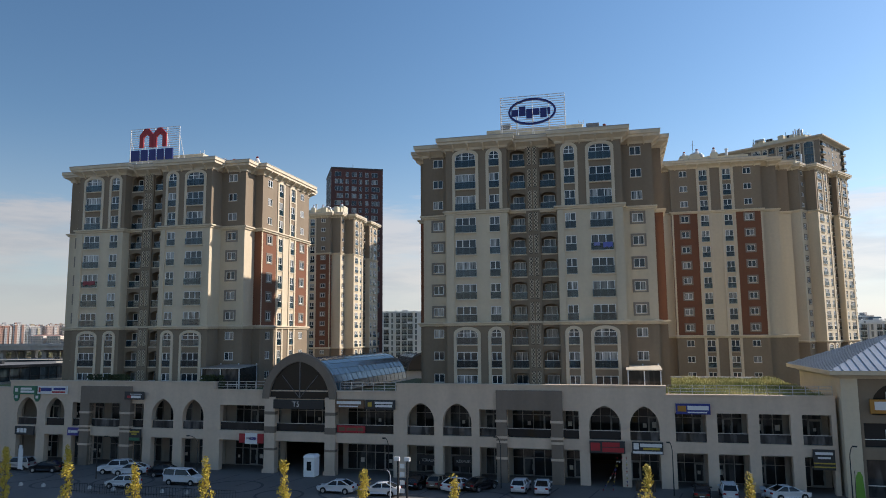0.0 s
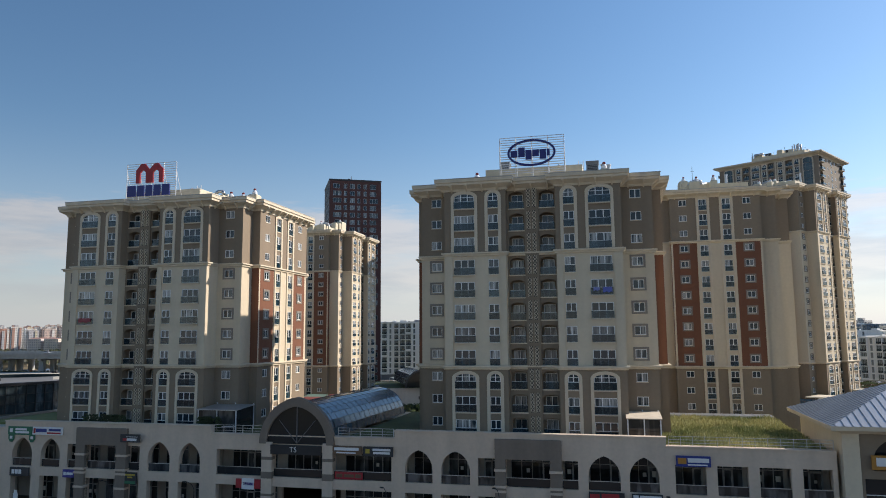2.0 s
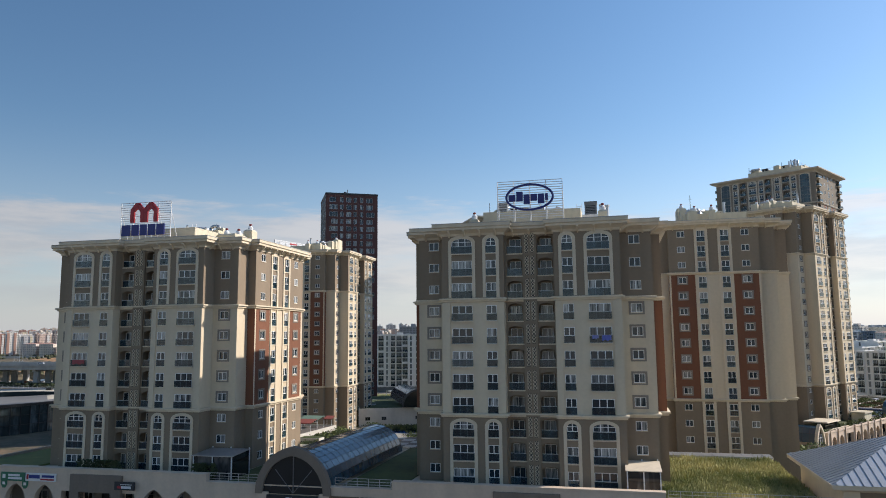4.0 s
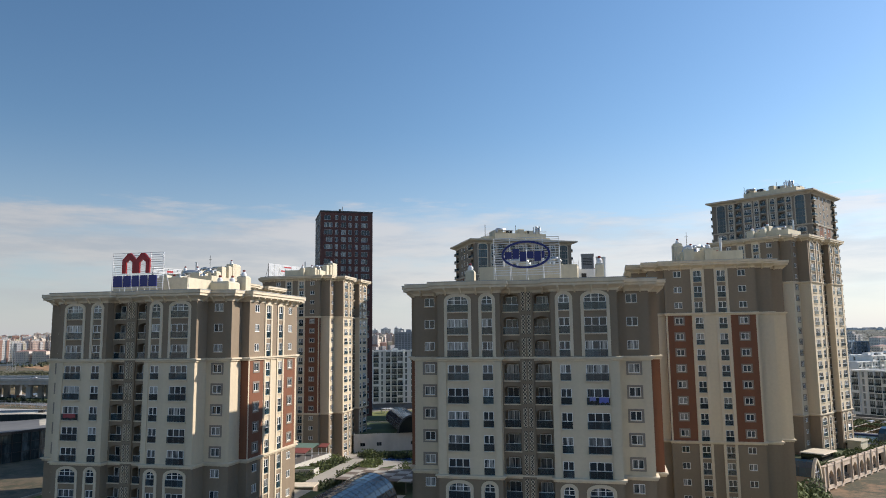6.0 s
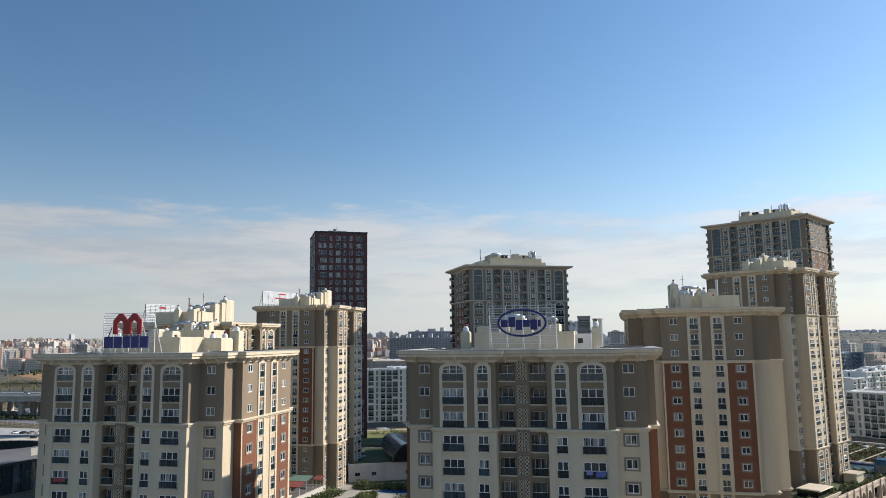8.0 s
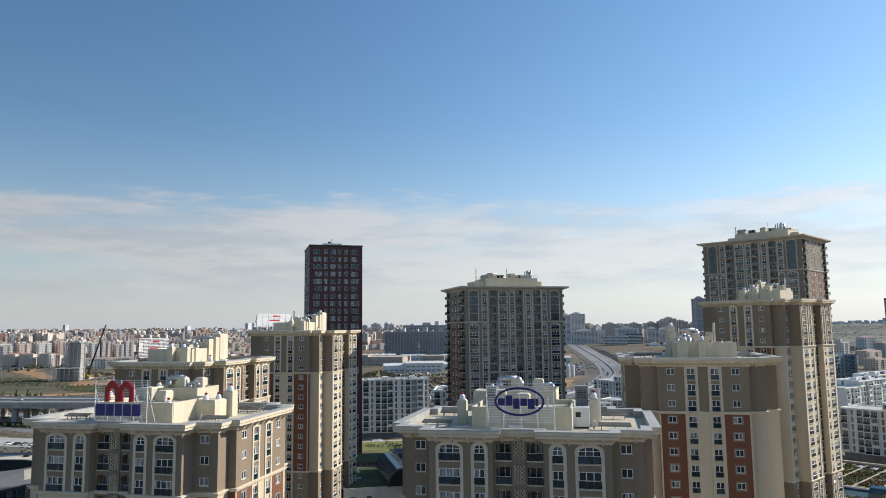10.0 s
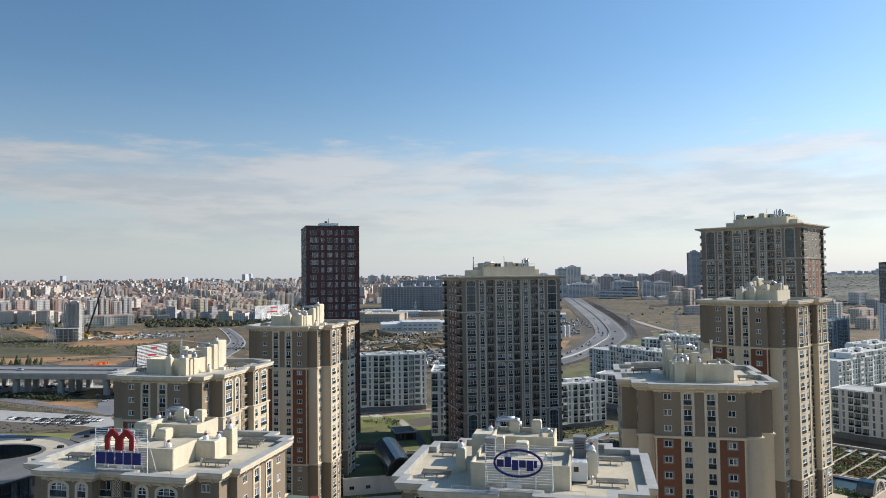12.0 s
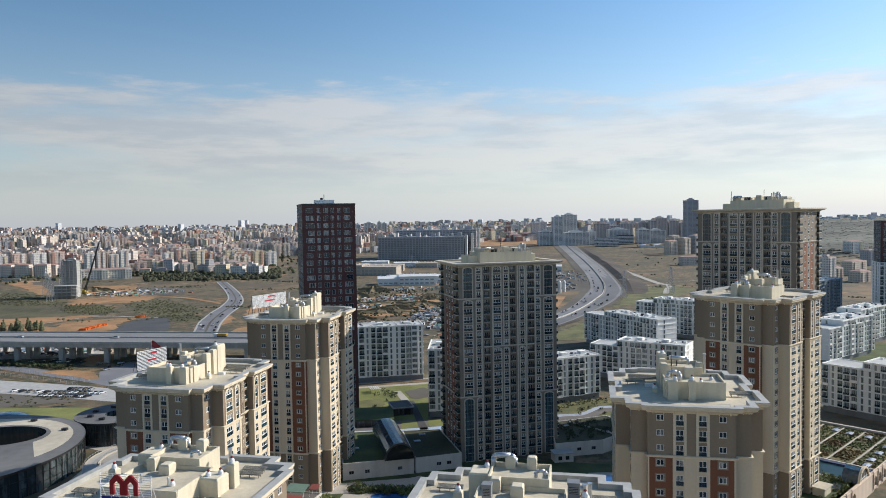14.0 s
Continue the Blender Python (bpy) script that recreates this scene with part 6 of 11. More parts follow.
strip("path", [(x, y - 1.8) for x, y in TRACK], [(x, y + 1.8) for x, y in TRACK], 0.34, PATHWAY, "pale site track along the earth bank", "path")
TRACK = glide([(-416, 862), (-369, 882), (-327, 887), (-279, 865), (-219, 797)])
strip("path", [(x, y - 5) for x, y in TRACK], [(x, y + 5) for x, y in TRACK], 0.34, EARTH, "sandy track across the fields", "path")
for TRACK, wide in (([(371, 1338), (346, 1176), (332, 1041), (323, 930), (326, 902), (305, 850), (288, 806)], 4.5), ([(262, 901), (298, 900), (323, 922)], 3.0), ([(323, 930), (380, 960), (460, 985)], 3.0), ([(332, 1041), (300, 1000), (284, 960)], 2.5)):
    TRACK = glide(TRACK)
    strip("path", [(x - wide, y - 2) for x, y in TRACK], [(x + wide, y + 2) for x, y in TRACK], 0.5, PATHWAY, "pale worn track across the brown field", "path")


def ragged(corners, seed, wild):
    """An uneven closed outline round the corners."""
    rnd = random.Random(seed)
    return [(x + rnd.uniform(-wild, wild), y + rnd.uniform(-wild, wild)) for x, y in glide(corners + corners[:1], 5)[:-1]]


SCRUBS = ([(-561, 972), (-503, 946), (-416, 848), (-408, 814), (-470, 814), (-540, 880)], [(-392, 792), (-369, 813), (-331, 781), (-309, 722), (-353, 738)], [(-341, 835), (-310, 859), (-246, 781), (-203, 672), (-218, 655), (-280, 726)])
sheet("scrubland", ragged([(-660, 1010), (-520, 985), (-430, 880), (-398, 770), (-345, 725), (-430, 712), (-600, 770)], 44, 8), 0.1, SCRUBG, "dark brown-olive hillside below the city", "scrub")
for k, q in enumerate(SCRUBS):
    sheet("scrubland", ragged(q, 40 + k, 6), 0.15, SCRUBG, "dark olive scrub on the slope", "scrub")
sheet("bare_earth", ragged([(-312, 612), (-330, 664), (-322, 673), (-274, 690), (-272, 655), (-262, 612)], 51, 3), 0.2, EARTH, "orange earth bank by the asphalt lot")
sheet("parking_ground", [(-259, 606), (-266, 657), (-258, 682), (-240, 684), (-228, 660), (-210, 602)], 0.3, ASPHALT, "dark asphalt lot in the fields")
sheet("bare_earth", ragged([(-430, 590), (-330, 575), (-215, 585), (-205, 600), (-270, 612), (-330, 640), (-430, 650)], 52, 4), 0.12, EARTH, "orange bare earth beyond the viaduct")
for k, (q, lab) in enumerate((([(-420, 700), (-349, 712), (-318, 716), (-330, 690), (-345, 668), (-400, 664)], "long orange earth bank above the track"),
                              ([(-660, 1150), (-626, 1180), (-560, 1090), (-492, 990), (-470, 938), (-500, 952), (-545, 1010), (-600, 1080)], "orange earth slope beside the building shell"),
                              ([(-448, 960), (-476, 1050), (-440, 1060), (-400, 1040), (-354, 925), (-362, 905), (-390, 905)], "orange dug earth behind the building site"),
                              ([(-412, 880), (-340, 905), (-318, 880), (-327, 833), (-387, 812), (-405, 835)], "orange earth apron below the building site"),
                              ([(-190, 610), (-176, 600), (-168, 640), (-178, 690), (-188, 690), (-196, 640)], "orange earth beside the winding road"),
                              ([(-160, 560), (-150, 640), (-168, 700), (-176, 760), (-150, 740), (-130, 640), (-135, 560)], "orange verge between road and lots"))):
    sheet("bare_earth", ragged(q, 60 + k, 5), 0.14 + 0.015 * k, EARTH, lab)
sheet("dark_slope", ragged([(-608, 1138), (-571, 1160), (-500, 1030), (-466, 956), (-486, 972), (-540, 1050)], 71, 4), 0.3, BANK, "dark dug slope behind the building shell")
sheet("site_yard", ragged([(-400, 1035), (-325, 990), (-303, 909), (-350, 915)], 72, 4), 0.28, BANK, "grey yard with machines and stacked goods")
s = Shape(CONCRETE)
s.box(-52, 52, -0.6, 0.6, 0, 4)
tagged(part("site_wall", s, None, pose(-700, 1178, 0.6, 0, 0, 4)), "long pale concrete wall at the edge of the fields", "wall", "", "structure")
sheet("bare_earth", ragged([(-60, 660), (20, 690), (30, 780), (14, 860), (-40, 850), (-70, 780)], 54, 6), 0.12, EARTH, "sandy building ground by the motorway")
sheet("bare_earth", [(95, 690), (140, 700), (170, 800), (120, 830)], 0.12, EARTH, "sandy verge by the motorway")
sheet("site_yard", [(-2, 570), (30, 585), (40, 720), (20, 740), (-4, 650)], 0.2, BANK, "grey lot crowded with parked vehicles")
sheet("site_yard", [(160, 860), (206, 850), (248, 1020), (272, 1180), (214, 1180), (196, 1040)], 0.2, BANK, "grey vehicle yard beside the motorway")
sheet("grassland", ragged([(255, 876), (305, 893), (345, 870), (305, 799), (242, 733), (196, 690), (206, 715), (236, 790)], 73, 4), 0.2, DRYLAWN, "olive grass patch in the brown field", "grass")
sheet("grassland", ragged([(82, 520), (118, 560), (150, 605), (190, 660), (215, 655), (175, 560), (128, 516)], 74, 2), 0.2, DRYLAWN, "dry grass between motorway and white blocks", "grass")
sheet("bare_earth", [(150, 2050), (420, 2020), (460, 2350), (120, 2400)], 0.5, EARTH, "sandy mound by the motorway")
sheet("parking_ground", [(-300, 384), (-226, 389), (-189, 377), (-150, 362), (-150, 386), (-192, 404), (-245, 422), (-300, 440)], 0.08, CONCRETE, "pale concrete car park", "car park")
sheet("parking_ground", [(-420, 487), (-240, 489), (-222, 489), (-214, 512), (-250, 530), (-420, 545)], 0.12, CONCRETE, "pale yard with vehicles behind the viaduct", "car park")
sheet("bare_earth", ragged([(-226, 492), (-212, 508), (-203, 486), (-207, 462), (-219, 466)], 75, 1.5), 0.16, EARTH, "orange earth slope beneath the viaduct")
sheet("bare_earth", ragged([(-240, 446), (-211, 446), (-194, 432), (-190, 419), (-222, 436)], 76, 1.2), 0.16, EARTH, "orange earth strip by the fence")
sheet("grassland", [(-300, 440), (-207, 411), (-190, 405), (-245, 424), (-300, 442)], 0.14, DRYLAWN, "narrow dry grass strip along the car park", "grass")
sheet("bare_earth", [(-300, 382), (-226, 388), (-187, 376), (-176, 367), (-210, 359), (-300, 360)], 0.07, BANK, "grey-brown soil strip before the car park")
sheet("lawn", [(-330, 300), (-110, 310), (-112, 350), (-330, 366)], 0.06, SUNLAWN, "green lawn round the circular buildings", "lawn")
sheet("road", [(-330, 484), (-264, 455), (-186, 409), (-174, 400), (-130, 396), (-130, 436), (-190, 470), (-196, 440), (-188, 421), (-254, 462), (-330, 494)], 0.1, ROADGREY, "asphalt street under the viaduct", "road")
sheet("lawn", [(-62, 312), (-14, 316), (4, 317), (5, 388), (-62, 380)], 0.1, SUNLAWN, "sunlit yellow-green lawn between apartment blocks", "lawn")
sheet("path", [(-60, 383), (24, 402), (24, 405), (-60, 387)], 0.16, PATHWAY, "pale path before the far block", "path")
sheet("path", [(-60, 374), (24, 390), (24, 394), (-60, 378)], 0.17, PATHWAY, "pale sandy path across the lawn edge", "path")
sheet("pavement", [(-40, 284), (14, 284), (13, 318), (-40, 314)], 0.12, PAVING, "paved strip behind the terraces", "pavement")
sheet("lawn", [(-8, 303), (0, 303), (0, 315), (-8, 315)], 0.16, SUNLAWN, "small sunlit lawn by the walk", "lawn")
sheet("lawn", [(4, 306), (12, 306), (13, 316), (4, 316)], 0.16, SUNLAWN, "small sunlit lawn beside the tower", "lawn")
sheet("path", [(0.3, 301), (4, 301), (-2.6, 351), (-5.4, 350)], 0.2, PAVEDARK, "dark sloping walk beside the lawn", "path")
sheet("path", [(-13, 371), (-9.6, 372), (-4.6, 351), (-8, 348)], 0.2, PATHWAY, "pale path slab across the lawn", "path")
sheet("planted_plot", ragged([(-7, 371), (4, 377), (5, 358), (-3.5, 355)], 81, 0.6), 0.19, BANK, "dark dug plot with low plants", "garden plot")
sheet("planted_plot", ragged([(-30, 352), (-20, 356), (-17, 343), (-28, 340)], 82, 0.8), 0.17, DRYLAWN, "worn brown patch in the lawn", "garden plot")
sheet("pool", [(-40, 298), (-12, 299), (9, 301), (13, 302), (13, 306.5), (-12, 302.5), (-40, 301.5)], 0.2, mat("light_blue_play_surface", (0.36, 0.46, 0.58), 0.8, var=0.08, grain=0.6), "light blue paved strip behind the terraces", "paved strip")
sheet("lawn", [(40, 320), (150, 300), (170, 330), (50, 352)], 0.1, DRYLAWN, "sunlit lawn before the white blocks", "lawn")
sheet("path", [(40, 316), (150, 294), (151, 298), (40, 321)], 0.18, PATHWAY, "pale path along the terraces", "path")
sheet("road", [(170, 372), (420, 322), (420, 300), (170, 345)], 0.1, ASPHALT, "estate street in shade", "road")
sheet("lawn", [(240, 395), (420, 370), (420, 440), (240, 500)], 0.09, LAWN, "green strips between white blocks", "lawn")
sheet("courtyard", [uv(-135, 126), uv(48, 126), uv(48, 262), uv(-135, 262)], 0.05, LAWN, "planted courtyard with lawn and paths", "courtyard")
# courtyard walks
for pts in (([uv(-84, 190), uv(-78, 190), uv(-44, 240), uv(-52, 243)]), ([uv(-64, 205), uv(-30, 199), uv(-30, 207), uv(-64, 213)]), ([uv(-80, 226), uv(-30, 236), uv(-31, 240), uv(-81, 230)]),
            ([uv(-30, 215), uv(30, 226), uv(30, 231), uv(-31, 221)])):
    sheet("path", pts, 0.09, PATHWAY, "pale curved garden path", "path")


def disc(name, cx, cy, rx, ry, z, material, label, category, n=36, turn=0.0):
    s = Shape(material)
    c, t = math.cos(turn), math.sin(turn)
    s.poly([(cx + rx * math.cos(2 * math.pi * i / n) * c - ry * math.sin(2 * math.pi * i / n) * t, cy + rx * math.cos(2 * math.pi * i / n) * t + ry * math.sin(2 * math.pi * i / n) * c, z) for i in range(n)])
    return tagged(part(name, s), label, category, "", "structure")


for cx, cy, rx, ry in ((-7.0, 229.5, 9.5, 3.2), (-13.0, 203.5, 6.0, 4.6), (62.0, 236.0, 17.0, 6.0)):
    disc("path", cx, cy, rx + 3.5, ry + 3.0, 0.105, PATHWAY, "pale paved walk round the garden pool", "path")
    disc("pool_rim", cx, cy, rx + 1.2, ry + 1.2, 0.12, PATHWAY, "pale stone rim of the garden pool", "pool rim")
    disc("pool", cx, cy, rx, ry, 0.16, POOL, "blue oval garden pool", "pool")

# white retaining walls and green terraces
WHITEPLAST = mat("white_garden_wall", (0.58, 0.55, 0.49), 0.9, var=0.08, grain=1.0, stain=0.3)


def terrace(pts, h, label, top):
    root = thing("terrace", pose(0, 0, 0), label, "terrace")
    s = Shape(WHITEPLAST)
    s.prism(pts, 0.0, h - 0.25, 0, top=False, bottom=False)
    s.prism(pts, h - 0.25, h + 0.35, 0, top=False, bottom=False)
    ring(s, pts, ((0.0, h + 0.35), (-0.3, h + 0.351), (-0.3, h - 0.3)))
    part("retaining_wall", s, root)
    g = Shape(top)
    c = Vector((sum(p[0] for p in pts) / len(pts), sum(p[1] for p in pts) / len(pts)))
    g.poly([(*(Vector(p) + (c - Vector(p)) * 0.01), h) for p in pts])
    part("planted_bed", g, root)
    return root


# brown-green planting, its colour darkened for the shade of the slab tower
SHADEBED = mat("shade_darkened_bed", (0.062, 0.058, 0.026), 0.95, var=0.35, grain=0.9, bump=0.3, col2=(0.026, 0.03, 0.013))
WELLLIT = mat("cool_white_lid", (0.36, 0.40, 0.46), 0.6, var=0.08, grain=1.0)
first = terrace([(-27.0, 244.5), (-2.2, 249.5), (-7.5, 283.0), (-31.0, 281.0)], 5.6, "white walled terrace with dark lawn", LAWN)
second = terrace([(-1.6, 249.8), (15.2, 254.0), (8.4, 284.0), (-6.9, 283.0)], 5.2, "white walled planted terrace beside the glass vault", SHADEBED)
third = terrace([(51.0, 262.0), (70.0, 265.0), (90.0, 281.0), (80.0, 298.0), (55.0, 290.0)], 5.0, "white walled terrace with brown bed darkened for shade", SHADEBED)
# small dark windows in the walls, pale lids and a cross wall on the beds
for root, a, b, spots in ((first, (-27.0, 244.5), (-2.2, 249.5), (0.12, 0.34, 0.8)), (second, (-1.6, 249.8), (15.2, 254.0), (0.5, 0.72)), (third, (51.0, 262.0), (70.0, 265.0), (0.2, 0.5, 0.8))):
    d = Vector((b[0] - a[0], b[1] - a[1]))
    for q in spots:
        s = Shape(DARKGL, FRAMES)
        s.box(-0.8, 0.8, -0.06, 0.05, 2.0, 3.1)
        s.box(-0.05, 0.05, -0.1, 0.0, 2.0, 3.1, 1)
        part("window", s, root, pose(a[0] + d.x * q, a[1] + d.y * q, 0, 0, 0, math.degrees(math.atan2(d.y, d.x))))
for root, x, y, z in ((first, -24, 262, 5.6), (first, -27, 275, 5.6), (second, 1, 278, 5.2), (second, -1, 270, 5.2), (third, 60, 285, 5.0), (third, 74, 276, 5.0)):
    s = Shape(WELLLIT)
    s.box(-1.3, 1.3, -0.7, 0.7, 0, 0.35)
    part("roof_hatch", s, root, pose(x, y, z, 0, 0, 10), "pale roof hatch")
s = Shape(WHITEPLAST)
s.box(0, 26, -0.2, 0.2, 0, 0.7)
part("cross_wall", s, third, pose(62.0, 291.0, 4.7, 0, 0, -52))
kiosk = thing("garden_kiosk", pose(53, 259, 0, 0, 0, 6), "small white flat-roofed service house by the pool", "kiosk")
s = Shape(WHITEPLAST)
s.box(-3.6, 3.6, -2.4, 2.4, 0, 3.1)
part("wall", s, kiosk)
s = Shape(CONCRETE)
s.box(-3.9, 3.9, -2.7, 2.7, 3.1, 3.4)
part("roof", s, kiosk)
s = Shape(DARKGL)
for x in (-2.2, 0.6):
    s.box(x, x + 1.4, -2.46, -2.4, 0.9, 2.3)
part("window", s, kiosk)
WAVE = [(58 + 3.2 * k, 310 + 1.75 * k + 2.2 * math.sin(k * 0.9)) for k in range(13)]
strip("path", [(x, y) for x, y in WAVE], [(x + 1.5, y - 5.5) for x, y in WAVE], 0.2, PAVING, "pale wavy promenade behind the terrace", "path")
strip("path", [(x - 1.0, y + 3.4) for x, y in WAVE], [(x, y) for x, y in WAVE], 0.22, WELLLIT, "light blue edge of the wavy promenade", "path")
sheet("path", [(-34, 232), (-6, 234.5), (2, 243), (0, 247), (-4, 245), (-34, 241)], 0.12, PATHWAY, "pale paved garden walk below the terrace", "path")
vault2 = thing("glass_vault", pose(-7.0, 246.5, 6.0, 0, 0, 11.0), "dark green glazed barrel vault on the terrace", "glass roof")
vault_parts(vault2, 5.2, 5.6, 35.0, 0.0, 12, 8, DARKVAULT)
s = Shape(FACADEGREY)
outer, inner = arch(11.0, 6.2, 6.0, 10), arch(10.0, 5.6, 5.4, 10)
for i in range(len(outer) - 1):
    a, b, c, d = inner[i], outer[i], outer[i + 1], inner[i + 1]
    s.poly([(a[0], -0.3, a[1]), (b[0], -0.3, b[1]), (c[0], -0.3, c[1]), (d[0], -0.3, d[1])][::-1])
    s.poly([(b[0], -0.3, b[1]), (b[0], 0.3, b[1]), (c[0], 0.3, c[1]), (c[0], -0.3, c[1])])
part("front_arch", s, vault2)
g = Shape(DARKGL)
g.poly([(x, 0.0, z) for x, z in reversed(inner)])
part("front_glass", g, vault2)
house = thing("garden_pavilion", pose(-8.6, 331.0, 0, 0, 0, 14), "low dark pavilion with flat grey roof", "pavilion")
s = Shape(FACADEGREY, CONCRETE, DARKGL)
s.box(-4.6, 4.6, -6, 6, 0, 3.4)
part("wall", s, house)
s = Shape(CONCRETE)
ring(s, [(-5, -6.4), (5, -6.4), (5, 6.4), (-5, 6.4)], ((0.0, 3.4), (0.0, 3.9), (-0.35, 3.9), (-0.35, 3.5)))
part("roof_rim", s, house)
s = Shape(RINGGREY)
s.box(-4.7, 4.7, -6.1, 6.1, 3.4, 3.6)
part("roof", s, house)
for x in (-3.4, 0.2):
    s = Shape(DARKGL)
    s.box(x, x + 3.0, -6.06, -6.0, 0.5, 2.9)
    part("window", s, house)
wing = thing("garden_pavilion", pose(-21.5, 318.0, 0, 0, 0, 4), "long low glazed pavilion with a green roof", "pavilion")
s = Shape(FACADEGREY)
s.box(-9.5, 9.5, -10, 10, 0, 3.0)
part("wall", s, wing)
s = Shape(LAWN)
s.box(-9.8, 9.8, -10.3, 10.3, 3.0, 3.35)
part("green_roof", s, wing, None, "dark green planted roof")
for k in range(6):
    s = Shape(DARKGL, FRAMES)
    s.box(-9.2 + 3.1 * k, -6.5 + 3.1 * k, -10.06, -10.0, 0.2, 2.7)
    part("window", s, wing)
frm = thing("white_frame", pose(-23.5, 371.0, 0.1, 0, 0, 20), "white slatted garden frame on the lawn", "garden frame")
for k in range(6):
    s = Shape(WHITEMET)
    s.box(-2.4 + 0.9 * k, -2.0 + 0.9 * k, -3.6, 3.6, 2.2, 2.35)
    part("slat", s, frm)
for x in (-2.4, 2.2):
    for y in (-3.4, 3.4):
        s = Shape(WHITEMET)
        s.box(x - 0.1, x + 0.1, y - 0.1, y + 0.1, 0, 2.2)
        part("post", s, frm)

# pergola of pale and brown squares
perg = thing("pergola", on_grid(-68.6, 171.7, 0), "pergola with chequered pale roof panels", "pergola")
PANELDARK = mat("brown_roof_panel", (0.16, 0.12, 0.09), 0.8, var=0.1)
for i in range(6):
    for j in range(5):
        s = Shape(PATHWAY if (i + j) % 2 else PANELDARK)
        s.box(i * 3.3, i * 3.3 + 3.16, j * 3.3, j * 3.3 + 3.16, 3.0, 3.14)
        part("roof_panel", s, perg)
        if j in (0, 4):
            s = Shape(BROWN)
            s.box(i * 3.3 + 1.5, i * 3.3 + 1.7, j * 3.3 + 1.5, j * 3.3 + 1.7, 0, 3.0)
            part("post", s, perg)
for i in range(7):
    s = Shape(BROWN)
    s.box(i * 3.3 - 0.16, i * 3.3 - 0.02, -0.2, 16.7, 2.8, 3.05)
    part("beam", s, perg)

# raised terrace with canopies between two towers
terrace([uv(-88.0, 186.5), uv(-86.0, 212.5), uv(-101.0, 212.5), uv(-101.0, 186.5)], 2.5, "white walled raised terrace with garden canopies", PAVING)
CANOPYG = mat("green_canopy_sheet", (0.16, 0.25, 0.20), 0.6, var=0.1, bump=0.05)
CANOPYR = mat("faded_red_canopy", (0.28, 0.075, 0.06), 0.7, var=0.12, bump=0.05)
for u, v, w, d, m, lab in ((-93.0, 209.0, 3.4, 2.6, CANOPYG, "pale green sloping garden canopy on posts"), (-90.6, 200.0, 2.6, 2.4, CANOPYR, "faded red garden canopy on posts"),
                           (-87.6, 210.6, 1.4, 1.4, CANOPYR, "small red canopy over a doorway")):
    root = thing("garden_canopy", on_grid(u, v, 2.5), lab, "canopy", "garden canopies")
    s = Shape(m)
    for z in (2.5, 2.42):
        q = [(-w, -d, z), (w, -d, z), (w, d, z + 0.7), (-w, d, z + 0.7)]
        s.poly(q if z > 2.45 else q[::-1])
    s.box(-w, w, -d - 0.04, -d, 2.3, 2.5)
    part("sheet", s, root)
    for x in (-w + 0.1, w - 0.1):
        for y in (-d + 0.1, d - 0.1):
            s = Shape(WHITEMET)
            s.box(x - 0.05, x + 0.05, y - 0.05, y + 0.05, 0, 2.4 + (0.65 if y > 0 else 0))
            part("post", s, root)
box = thing("planter_box", on_grid(-84.5, 190.6), "cream walled planter beside the garden walk", "planter")
s = Shape(WHITEPLAST)
s.box(-3.2, 3.0, -1.8, 1.8, 0, 2.0)
part("wall", s, box)
s = Shape(LAWN)
s.box(-2.9, 2.7, -1.5, 1.5, 2.0, 2.15)
part("soil", s, box)
hut = thing("garden_hut", on_grid(-74.0, 165.0, 0, 10), "small dark hut with cream sloping roof", "hut")
s = Shape(BROWN)
s.box(-3.0, 3.0, -2.4, 2.4, 0, 2.7)
part("wall", s, hut)
s = Shape(TRIM)
s.prism([(-3.3, -2.7), (3.3, -2.7), (3.3, 2.7), (-3.3, 2.7)], 2.7, 2.95)
part("roof", s, hut)
s = Shape(CANOPYR)
s.box(-5.8, -3.35, -2.2, 2.2, 2.6, 2.8)
part("side_roof", s, hut)
sheet("path", [uv(-81.0, 168.0), uv(-74.5, 168.0), uv(-75.0, 214.0), uv(-81.5, 214.0)], 0.13, PATHWAY, "pale stone garden walk", "path")
sheet("path", [uv(-81.0, 214.0), uv(-30.0, 216.0), uv(-30.0, 220.5), uv(-81.0, 219.5)], 0.13, PATHWAY, "pale walk along the retaining wall", "path")

# wild grass on the arcade deck
GRASSMAT = mat("tall_grass", (0.52, 0.46, 0.22), 0.9, var=0.2, grain=1.4, bump=0.0, col2=(0.085, 0.14, 0.025))
deck = Shape(DRYLAWN)
deck.box(5.0, 22.8, FACE + 1.0, 121.0, 10.0, 10.45)
tagged(part("planted_deck", deck, None, on_grid(0, 0)), "planted roof deck over the arcade", "roof garden", "", "structure")
rnd = random.Random(4)
gr = Shape(GRASSMAT)
for k in range(24000):
    u, v = rnd.uniform(5.1, 22.6), rnd.uniform(FACE + 1.3, 120.8)
    clump = noise.noise(Vector((u * 0.35, v * 0.35, 2.0)))
    h = rnd.uniform(0.15, 0.42) * (1.25 + 1.3 * clump) + (0.2 if v > 101 else 0.0)
    a, lean = rnd.uniform(0, 6.28), rnd.uniform(0.05, 0.35)
    w = rnd.uniform(0.05, 0.12)
    c, q = math.cos(a), math.sin(a)
    gr.poly([(u - w * q, v + w * c, 10.45), (u + w * q, v - w * c, 10.45), (u + lean * c * h, v + lean * q * h, 10.45 + h)])
tagged(part("wild_grass", gr, None, on_grid(0, 0)), "tall yellow-green wild grass on the roof deck", "grass", "", "stuff")
s = Shape(SUNLAWN)
s.box(-101.6, -89.6, 97.0, 125.0, 10.0, 10.3)
